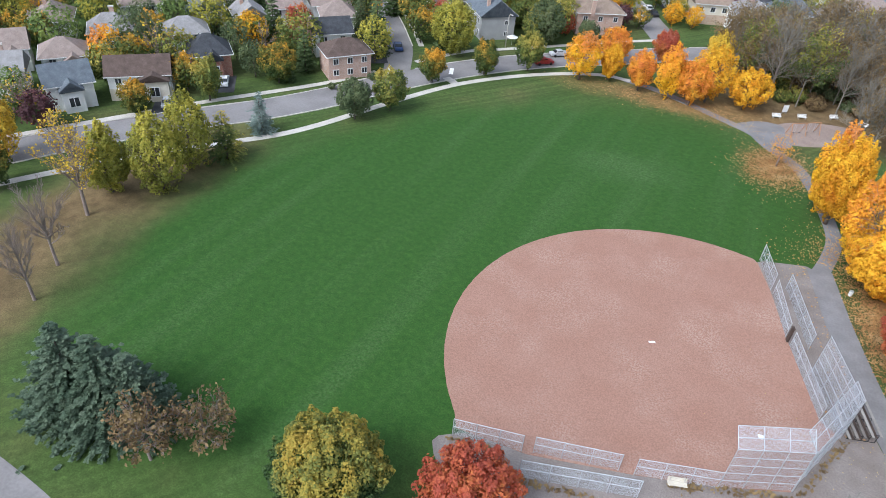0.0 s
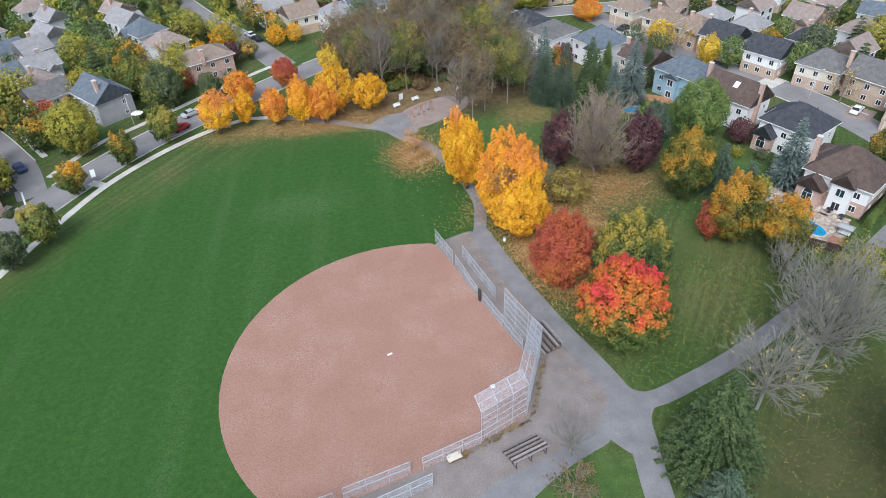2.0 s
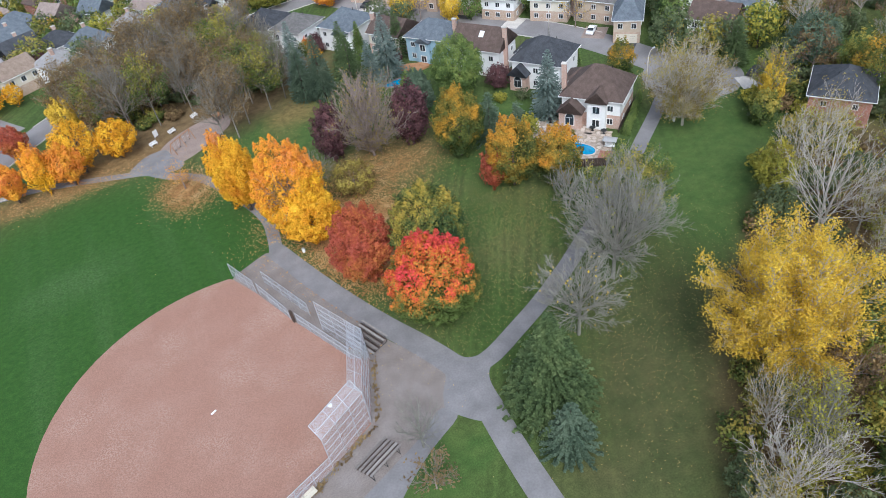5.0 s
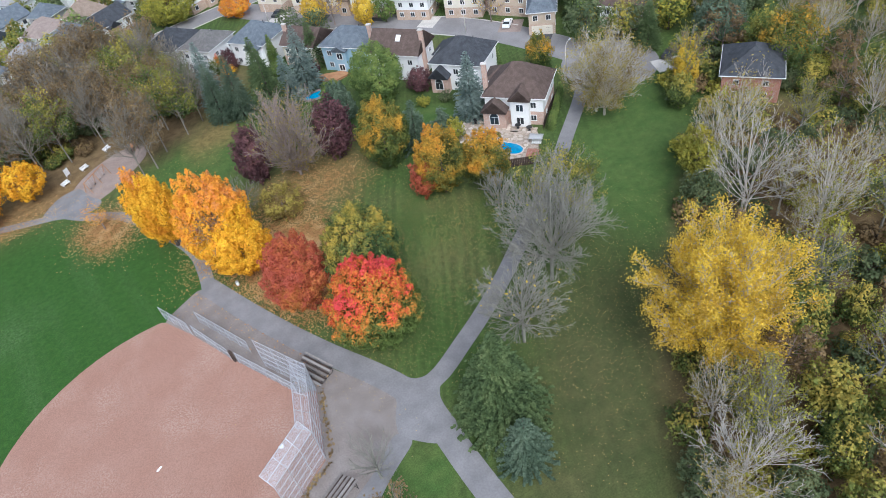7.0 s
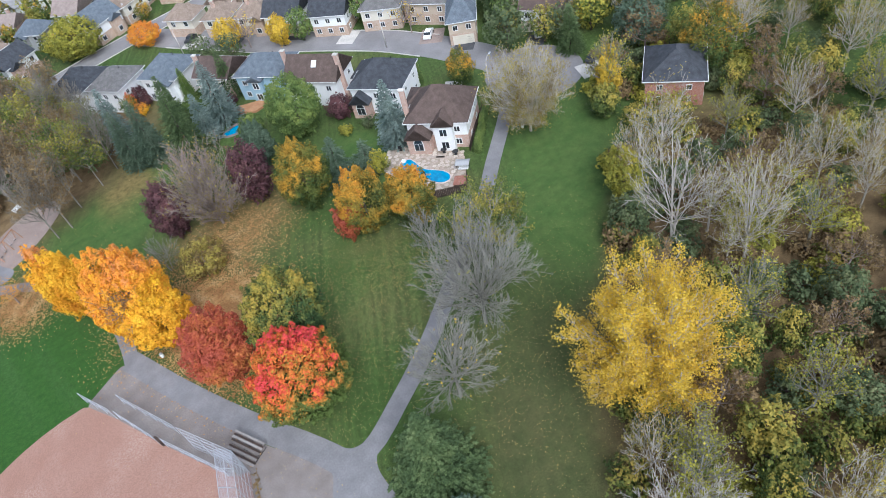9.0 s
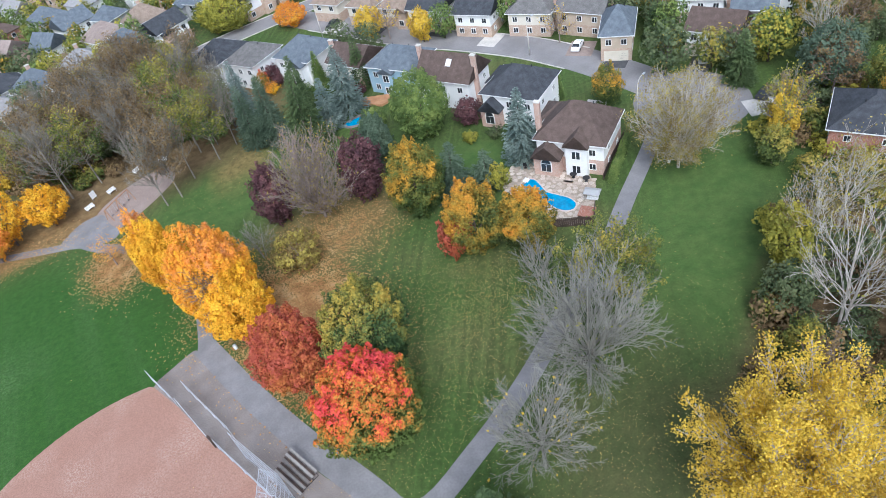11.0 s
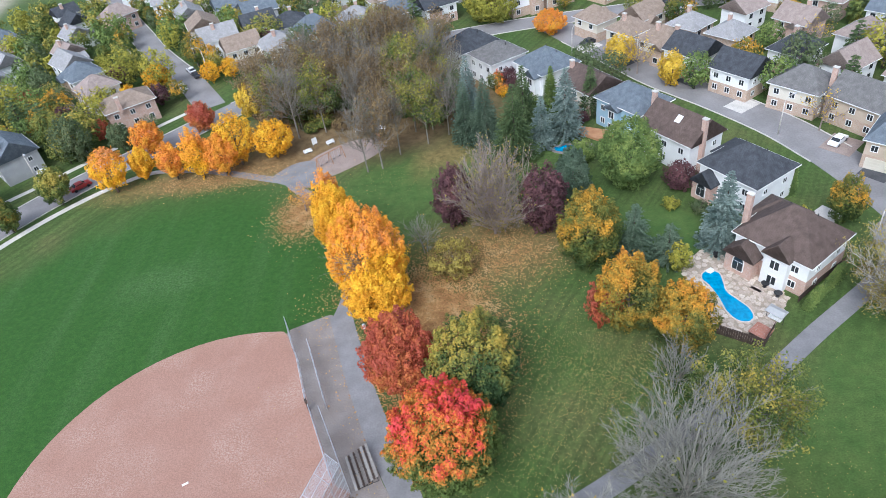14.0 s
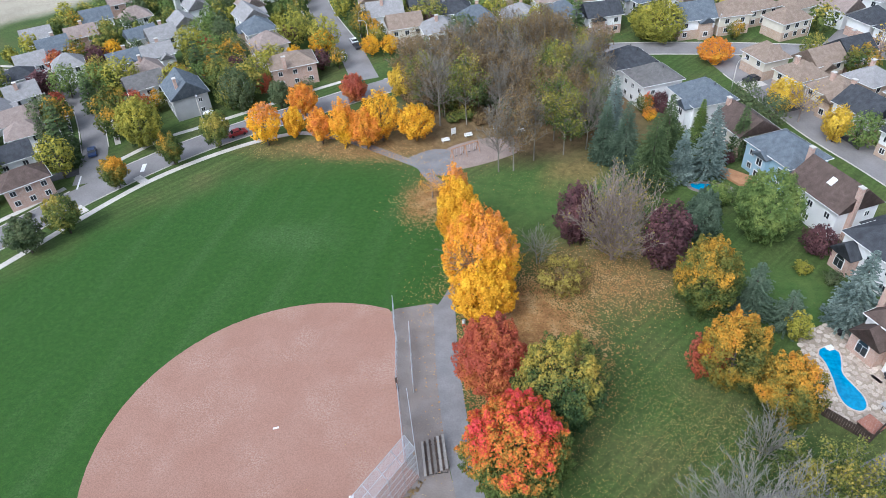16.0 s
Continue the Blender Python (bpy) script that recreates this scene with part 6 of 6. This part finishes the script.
def park_bench(label, x, y, turn, mat="wood", slats=4):
    root = tagged(new("park_bench"), label, "bench", "park benches")
    root.matrix_world = pose(x, y, 0, 0, 0, turn)
    slat = Shape().box(-0.95, -0.06, 0, 0.95, 0.06, 0.045).mesh("slat", M[mat])
    for i in range(slats):
        child("slat", slat, root, pose(0, -0.24 + i * 0.15, 0.45))
    for i in range(3):
        child("back_slat", slat, root, pose(0, 0.32 + i * 0.04, 0.58 + i * 0.15, 80))
    for fx in (-0.7, 0.7):
        child("leg", Shape().box(fx - 0.05, -0.25, 0, fx + 0.05, -0.18, 0.45).box(fx - 0.05, 0.2, 0, fx + 0.05, 0.3, 0.95).box(fx - 0.05, -0.25, 0.38, fx + 0.05, 0.3, 0.45).mesh("leg", M["concrete"]), root)
    return root


for x, y, t in ((-5.4, 131.2, 30), (-0.8, 134.2, 32), (5.0, 138.2, 36), (10.4, 138.0, -20)):
    park_bench("pale slatted park bench beside the playground", x, y, t, "white")
hb = park_bench("pale wooden bench beside the backstop fence", -1.7, 33.2, 22, "wall_cream")
sign = tagged(new("park_sign"), "white notice board on two posts by the wood", "sign")
sign.matrix_world = pose(-4.3, 134.2, 0, 0, 0, 40)
child("board", Shape().box(-0.6, -0.04, 0.5, 0.6, 0.04, 2.0).mesh("board", M["white"]), sign)
for fx in (-0.5, 0.5):
    child("post", Shape().box(fx - 0.05, 0.04, -0.1, fx + 0.05, 0.14, 2.1).mesh("post", M["wood"]), sign)


def swing_set(x, y, turn, bays=2):
    root = tagged(new("swing_set"), "wooden swing frame with hanging seats on sand", "swings")
    root.matrix_world = pose(x, y, 0, 0, 0, turn)
    w = 3.2 * bays
    child("top_beam", Shape().bar((-w / 2, 0, 2.5), (w / 2, 0, 2.5), 0.08).mesh("top_beam", M["deck"]), root)
    for i in range(bays + 1):
        for s in (-1, 1):
            child("leg", Shape().bar((0, s * 0.9, -0.05), (0, 0, 2.55), 0.07).mesh("leg", M["deck"]), root, pose(-w / 2 + 3.2 * i, 0, 0))
    for i in range(bays):
        for off in (-0.7, 0.7):
            cx = -w / 2 + 3.2 * (i + 0.5) + off
            seat = child("seat", Shape().box(-0.25, -0.1, 0, 0.25, 0.1, 0.05).mesh("seat", M["paint_black"]), root, pose(cx, 0, 0.5))
            for s in (-0.22, 0.22):
                child("chain", Shape().bar((s, 0, 0.05), (s, 0, 2.0), 0.015, n=4).mesh("chain", M["steel"]), seat)
    return root


swing_set(0.2, 126.4, 42, 2)
climb = tagged(new("climbing_frame"), "low climbing frame with a pale slide on sand", "playground frame")
climb.matrix_world = pose(9.6, 133.6, 0, 0, 0, 20)
for px, py in ((-0.8, -0.8), (0.8, -0.8), (0.8, 0.8), (-0.8, 0.8)):
    child("post", Shape().box(px - 0.07, py - 0.07, -0.05, px + 0.07, py + 0.07, 2.2).mesh("post", M["dark_wood"]), climb)
child("platform", Shape().box(-0.9, -0.9, 1.1, 0.9, 0.9, 1.2).mesh("platform", M["deck"]), climb)
child("slide", Shape().add([(-0.35, 0.9, 1.2), (0.35, 0.9, 1.2), (0.35, 3.2, 0.2), (-0.35, 3.2, 0.2), (-0.35, 0.9, 1.12), (0.35, 0.9, 1.12), (0.35, 3.2, 0.12), (-0.35, 3.2, 0.12)],
                             [(0, 1, 2, 3), (7, 6, 5, 4), (0, 4, 5, 1), (1, 5, 6, 2), (2, 6, 7, 3), (3, 7, 4, 0)]).mesh("slide", M["wall_cream"]), climb)


# ---- street lamps and cars ----
def street_lamp(x, y, turn, h=8.0):
    root = tagged(new("street_lamp"), "curved concrete street lamp beside the road", "street lamp", "street lamps")
    root.matrix_world = pose(x, y, 0, 0, 0, turn)
    sh = Shape().bar((0, 0, -0.1), (0, 0, h * 0.85), 0.13, 0.09, 8)
    arm = [(0, 0, h * 0.85), (0.25, 0, h * 0.94), (0.8, 0, h), (1.7, 0, h * 1.01)]
    for p, q in zip(arm, arm[1:]):
        sh.bar(p, q, 0.07, 0.06, 6)
    child("pole", sh.mesh("pole", M["concrete"], True), root)
    child("lamp_head", Shape().box(1.6, -0.14, h * 1.01 - 0.06, 2.3, 0.14, h * 1.01 + 0.09).mesh("lamp_head", M["steel"]), root)
    return root


for x, y, t in ((-90.4, 111.6, -40), (-60.7, 142.7, -45), (-41.6, 181.6, 215), (89.4, 118.8, 20), (89.9, 84.0, 20), (57.0, 165.0, 30), (-46.5, 188, 35), (55, 196, -90), (78, 197.5, -90), (100, 225, 30), (-67, 131, -45)):
    street_lamp(x, y, t)


def car(label, x, y, turn, colour, long=4.5):
    """A parked car: body with a glazed cabin, and wheels."""
    key = "car_" + label.split()[0]
    if key not in M:
        M[key] = material(key, [colour, tuple(min(1, c * 1.1) for c in colour)], 1.0, 0.35, 4, 0, spec=0.5)
    root = tagged(new("car"), label, "car", "parked cars")
    root.matrix_world = pose(x, y, 0.04, 0, 0, turn)
    a = long / 2
    prof = [(-a, 0.35), (-a, 0.8), (-a + 0.15, 0.92), (-a * 0.62, 0.96), (-a * 0.4, 1.42), (a * 0.22, 1.45), (a * 0.5, 0.98), (a * 0.95, 0.86), (a, 0.7), (a, 0.35)]
    n = len(prof)

    def shell(prof, half, tuck):
        v = [(px, -half + (tuck if pz > 1 else 0), pz) for px, pz in prof] + [(px, half - (tuck if pz > 1 else 0), pz) for px, pz in prof]
        k = len(prof)
        return Shape().add(v, [tuple(range(k)), tuple(range(2 * k - 1, k - 1, -1))] + [(i, k + i, k + (i + 1) % k, (i + 1) % k) for i in range(k)])
    child("body", shell(prof, 0.88, 0.16).mesh("body", M[key]), root)
    child("side_glass", Shape().add([(x_, s * 0.8, z_) for s in (-1, 1) for x_, z_ in ((-a * 0.55, 1.0), (a * 0.42, 1.02), (a * 0.18, 1.38), (-a * 0.36, 1.36))], [(0, 1, 2, 3), (7, 6, 5, 4), (0, 4, 5, 1), (3, 2, 6, 7), (0, 3, 7, 4), (1, 5, 6, 2)]).mesh("side_glass", M["glass"]), root)
    child("windscreen", Shape().add([(a * 0.24, -0.7, 1.44), (a * 0.24, 0.7, 1.44), (a * 0.51, 0.78, 1.0), (a * 0.51, -0.78, 1.0)], [(0, 1, 2, 3)]).mesh("windscreen", M["glass"]), root, pose(0.03, 0, 0.02))
    child("rear_window", Shape().add([(-a * 0.41, 0.7, 1.42), (-a * 0.41, -0.7, 1.42), (-a * 0.63, -0.78, 0.98), (-a * 0.63, 0.78, 0.98)], [(0, 1, 2, 3)]).mesh("rear_window", M["glass"]), root, pose(-0.03, 0, 0.02))
    tyre = Shape().bar((0, -0.11, 0), (0, 0.11, 0), 0.33, n=14).mesh("wheel", M["paint_black"])
    for wx in (-a * 0.62, a * 0.62):
        for wy in (-0.84, 0.84):
            child("wheel", tyre, root, pose(wx, wy, 0.33))
    return root


WHITE, BLACK, BLUE, SILVER, RED = (0.78, 0.78, 0.79), (0.03, 0.03, 0.035), (0.03, 0.06, 0.16), (0.45, 0.46, 0.48), (0.3, 0.03, 0.03)
car("blue car driving lane parked on a side street", -86.0, 113.4, 130, BLUE)
car("white car standing in a driveway", -102.4, 75.6, 130, WHITE)
car("silver car standing in a driveway", -103.6, 62.6, 130, SILVER)
car("white car parked at the kerb", -47.2, 184.0, 125, WHITE)
car("black car parked at the kerb", -44.8, 180.6, 125, BLACK)
car("white van parked at the kerb", -46.6, 173.4, 125, WHITE)
car("silver car standing on the road by the park", -54.4, 134.0, 45, SILVER)
car("white car standing in a paved driveway", 98.2, 113.6, 40, WHITE)
car("silver car standing in a driveway", 111.7, 91.4, 50, SILVER)
car("black car parked by the turning circle", 110.2, 74.6, 20, BLACK)
car("red car standing on the street by the park", -55.4, 126.9, 47, RED)
car("black car parked before a garage", 62.2, 171.5, -145, BLACK)
car("white car parked in a side street", 96.0, 214.0, 58, WHITE)


# ---- driveways, gardens, the pool ----
def drive(label, x, y, turn, w, ln, mat):
    d = plate("driveway", [(-ln / 2, -w / 2), (ln / 2, -w / 2), (ln / 2, w / 2), (-ln / 2, w / 2)], -0.1, 0.06, M[mat], label)
    d.matrix_world = pose(x, y, 0, 0, 0, turn)


drive("black asphalt driveway before a brick garage", 100.4, 103.2, 38, 4.6, 5.6, "blacktop")
drive("paved driveway with a parked car", 98.6, 112.8, 42, 5.5, 6.5, "sand")
drive("black asphalt driveway before a house", 111.4, 91.2, 32, 4.0, 8.0, "blacktop")
drive("pale concrete driveway beside the street", 108.6, 72.0, -25, 5.0, 8.0, "concrete")
drive("pale concrete driveway beside the street", 86.8, 92.4, 35, 4.0, 4.6, "concrete")
drive("black asphalt driveway before a house", -102.6, 75.2, 130, 5.0, 8.0, "blacktop")
drive("black asphalt driveway before a house", -103.8, 62.8, 130, 5.0, 8.0, "blacktop")
drive("black asphalt driveway behind the corner house", -87.2, 103.6, 40, 3.4, 8.0, "blacktop")
for i, (x, y) in enumerate(((62, 170), (68.5, 158.5), (81, 145.5), (87, 131.5), (64, 178), (-44, 192), (-52, 176.5), (-96, 141), (-102, 122))):
    drive("asphalt driveway before a house", x, y, 33 if x > 0 else -35, 4.4, 6.0, "blacktop" if i % 3 else "concrete")

PATIO = [(60.8, 83.2), (64.5, 86.6), (68.2, 87.2), (70.2, 83.6), (72.6, 78.6), (73.8, 74.6), (70.6, 70.4), (67.0, 66.6), (62.4, 69.4), (61.6, 75)]
plate("pool_patio", PATIO, -0.1, 0.04, M["joint"], "earthy joints of a flagstone pool patio")
POOL = [(62.6, 81.6), (63.8, 82.3), (65.2, 81.5), (65.2, 79.4), (65.0, 77.4), (66.0, 75.4), (66.9, 73.6), (66.9, 71.8), (65.8, 70.9), (64.4, 71.5), (63.6, 73.4), (63.4, 76.2), (62.9, 79.0), (62.3, 80.4)]
POOL = [(x + 0.9, y - 0.2) for x, y in POOL]
pool_line = [(v.x, v.y) for v in smooth_line(POOL + POOL[:1], 0.5)[:-1]]
pool = tagged(new("swimming_pool"), "kidney-shaped bright blue pool set in a stone patio", "pool")
child("water", Shape().slab(pool_line, -0.1, 0.1).mesh("water", M["water"]), pool, label="bright blue water")
ring, count = [], len(pool_line)
for i in range(count):
    dx, dy = Vector(pool_line[(i + 1) % count]) - Vector(pool_line[i - 1])
    out = Vector((dy, -dx)).normalized() * 0.09
    x, y = pool_line[i]
    ring += [(x - out.x, y - out.y, 0.0), (x - out.x, y - out.y, 0.16), (x + out.x, y + out.y, 0.16), (x + out.x, y + out.y, 0.0)]
cop = Shape().add(ring, [(4 * i + k, 4 * i + (k + 1) % 4, 4 * ((i + 1) % count) + (k + 1) % 4, 4 * ((i + 1) % count) + k) for i in range(count) for k in range(4)])
child("coping", cop.mesh("coping", M["concrete"]), pool, label="pale stone coping")
steps = child("pool_steps", Shape().box(-0.6, -0.35, 0, 0.6, 0.35, 0.16).box(-0.45, -0.6, 0, 0.45, -0.35, 0.12).mesh("pool_steps", M["white"]), pool, pose(64.9, 82.0, 0.02, 0, 0, 30))
stone_me = []
srng = random.Random(4)
for k in range(6):
    n = srng.randint(5, 7)
    pts = [((0.4 + 0.12 * srng.random()) * math.cos(6.28 * i / n + 0.3 * srng.random()), (0.4 + 0.12 * srng.random()) * math.sin(6.28 * i / n + 0.3 * srng.random())) for i in range(n)]
    stone_me.append(Shape().slab(pts, 0, 0.06).mesh("flagstone", M["stone"]))
patio_ob = bpy.data.objects["pool_patio"]
for x, y in scatter(PATIO, 0.74, 290, srng, lambda x, y: inside(POOL, x, y)):
    st = child("flagstone", srng.choice(stone_me), patio_ob, pose(x, y, 0.03, 0, 0, srng.uniform(0, 360)))
for i, (x, y, w) in enumerate(((69.6, 77.6, 1.6), (70.4, 76.2, 1.6))):
    tagged(new("stone_step", Shape().box(-w, -0.35, 0, w, 0.35, 0.2).mesh("stone_step", M["stone"])), "broad stone garden step by the pool", "step").matrix_world = pose(x, y, 0.02, 0, 0, -52)


def wood_fence(label, pts, h=1.7, mat="dark_wood"):
    root = tagged(new("garden_fence"), label, "fence")
    for (x0, y0), (x1, y1) in zip(pts, pts[1:]):
        a, b = Vector((x0, y0, 0)), Vector((x1, y1, 0))
        w, turn = (b - a).length, math.degrees(math.atan2(y1 - y0, x1 - x0))
        m = pose(x0, y0, 0, 0, 0, turn)
        n = max(2, int(w / 0.3))
        me = Shape().box(0.01, -0.02, 0.05, w / n - 0.02, 0.02, h).mesh("board", M[mat])
        for i in range(n):
            child("board", me, root, m @ pose(w * i / n, 0, 0))
        child("rail", Shape().box(0, 0.02, h * 0.75, w, 0.07, h * 0.75 + 0.08).mesh("rail", M[mat]), root, m)
    return root


wood_fence("dark timber fence at the pool's corner", [(61.8, 69.2), (66.9, 65.8), (69.4, 68.8)], 1.8)
wood_fence("dark timber fence beside the pool house", [(74.6, 73.6), (79.4, 77.4), (85.2, 81.4)], 1.3)
wood_fence("brown timber garden fence", [(-104.5, 106.5), (-112.5, 95.5)], 1.7, "deck")
shed = tagged(new("hot_tub"), "square hot tub with a red-brown cover", "hot tub")
shed.matrix_world = pose(67.4, 68.2, 0, 0, 0, -50)
child("tub", Shape().box(-1.1, -1.1, 0, 1.1, 1.1, 0.8).mesh("tub", M["dark_wood"]), shed)
child("cover", Shape().box(-1.2, -1.2, 0.8, 1.2, 1.2, 0.95).mesh("cover", M["brick_red"]), shed, label="red-brown tub cover")
gaz = tagged(new("patio_canopy"), "grey fabric canopy over a garden swing seat", "canopy")
gaz.matrix_world = pose(70.2, 70.6, 0, 0, 0, -50)
child("canopy", Shape().add([(-1.3, -0.9, 1.9), (1.3, -0.9, 1.9), (1.3, 0.9, 1.9), (-1.3, 0.9, 1.9), (-1.1, 0, 2.25), (1.1, 0, 2.25)], [(0, 1, 5, 4), (2, 3, 4, 5), (0, 4, 3), (1, 2, 5), (3, 2, 1, 0)]).mesh("canopy", M["wall_grey"]), gaz)
for px in (-1.2, 1.2):
    child("post", Shape().bar((px, 0, -0.02), (px, 0, 2.0), 0.04).mesh("post", M["paint_black"]), gaz)
child("seat", Shape().box(-0.9, -0.3, 0.45, 0.9, 0.3, 0.55).box(-0.9, 0.3, 0.45, 0.9, 0.38, 1.0).mesh("seat", M["white"]), gaz)
for x, y in ((72.4, 75.2), (69.0, 83.8), (71.4, 77.4), (66.8, 85.0)):
    tb = tagged(new("patio_table"), "small round dark patio table on flagstones", "table", "patio furniture")
    tb.matrix_world = pose(x, y, 0.09)
    child("tabletop", Shape().bar((0, 0, 0.7), (0, 0, 0.75), 0.6, n=16).mesh("tabletop", M["paint_black"]), tb)
    child("leg", Shape().bar((0, 0, 0), (0, 0, 0.7), 0.06, n=8).bar((0, 0, 0), (0, 0, 0.04), 0.3, n=12).mesh("leg", M["paint_black"]), tb)
for i in range(14):
    s = i / 13
    tagged(conifer("cedar_shrub", "slim green hedge cedar beside the path", 74.9 + 10.2 * s + 0.5, 72.4 + 8.6 * s, 2.4 + 0.5 * math.sin(i), 0.6, "green", 300 + i, levels=9, size=0.22, category="shrub"), group="hedge of cedars")
# the second pool and deck behind the blue house
deck = plate("timber_deck", [(52.4, 129.8), (58.2, 126.6), (59.6, 124.0), (55.6, 123.4), (52.2, 127)], -0.1, 0.5, M["deck"], "cedar deck behind the pale blue house")
p2 = [(49.0 + 2.4 * math.cos(6.28 * i / 24) + 0.4 * math.sin(12.5 * i / 24), 121.8 + 1.2 * math.sin(6.28 * i / 24)) for i in range(24)]
plate("pool_surround", [(50.4 + 4.4 * math.cos(6.28 * i / 24), 121.8 + 2.2 * math.sin(6.28 * i / 24)) for i in range(24)], -0.1, 0.05, M["gravel"], "grey stone surround of a garden pool")
pool2 = tagged(new("garden_pool", Shape().slab(p2, -0.1, 0.1).mesh("garden_pool", M["water"])), "small turquoise garden pool", "pool")
for x, y, r, leaf, seed in ((63.4, 98.6, 1.4, "lime", 320), (67.8, 96.6, 1.6, "dark", 321), (69.8, 94.2, 1.3, "olive", 322), (71.0, 103.6, 1.2, "green", 323), (60.8, 111.0, 2.2, "green", 324), (80.8, 94.6, 1.0, "green", 325), (83.4, 93.0, 1.1, "lime", 326),
                            (40.6, 150.8, 1.8, "maroon", 327), (38.4, 148.0, 1.9, "orange", 328), (44.2, 142.4, 1.7, "green", 329), (51.8, 134.2, 1.6, "dark", 330), (54.0, 131.8, 1.4, "maroon", 331), (47.0, 138.6, 2.2, "green", 332),
                            (-82.4, 88.4, 0.8, "dark", 333), (-84.4, 86.6, 0.8, "dark", 334), (-80.6, 95.4, 1.0, "dark", 335), (-64.8, 134.6, 1.2, "green", 336), (-48, 152.2, 2.2, "dark", 337)):
    bush("shrub", "rounded garden shrub beside a house", x, y, r * 1.5, r, leaf, seed, 500, 0.2)
umb = tagged(new("patio_umbrella"), "closed white patio umbrella before the grey house", "umbrella")
umb.matrix_world = pose(-66.4, 133.2, 0)
child("pole", Shape().bar((0, 0, 0), (0, 0, 2.4), 0.03).mesh("pole", M["steel"]), umb)
child("canopy", Shape().bar((0, 0, 1.9), (0, 0, 2.5), 1.4, 0.05, 8).mesh("canopy", M["white"]), umb)

litter_bin = tagged(new("litter_bin"), "small pale litter bin beside the path", "bin")
litter_bin.matrix_world = pose(11.6, 76.4, 0)
child("barrel", Shape().bar((0, 0, 0), (0, 0, 0.8), 0.24, 0.28, 12).mesh("barrel", M["white"]), litter_bin)
child("lid", Shape().bar((0, 0, 0.8), (0, 0, 0.95), 0.3, 0.14, 12).mesh("lid", M["wall_grey"]), litter_bin)
path_post = tagged(new("path_sign"), "small white sign on a post where the path meets the street", "sign")
path_post.matrix_world = pose(84.8, 71.8, 0, 0, 0, 40)
child("post", Shape().box(-0.05, -0.05, -0.1, 0.05, 0.05, 1.7).mesh("post", M["dark_wood"]), path_post)
child("board", Shape().box(-0.3, -0.09, 1.0, 0.3, -0.05, 1.7).mesh("board", M["white"]), path_post)
copy_thing(litter_bin, pose(85.4, 70.6, 0))
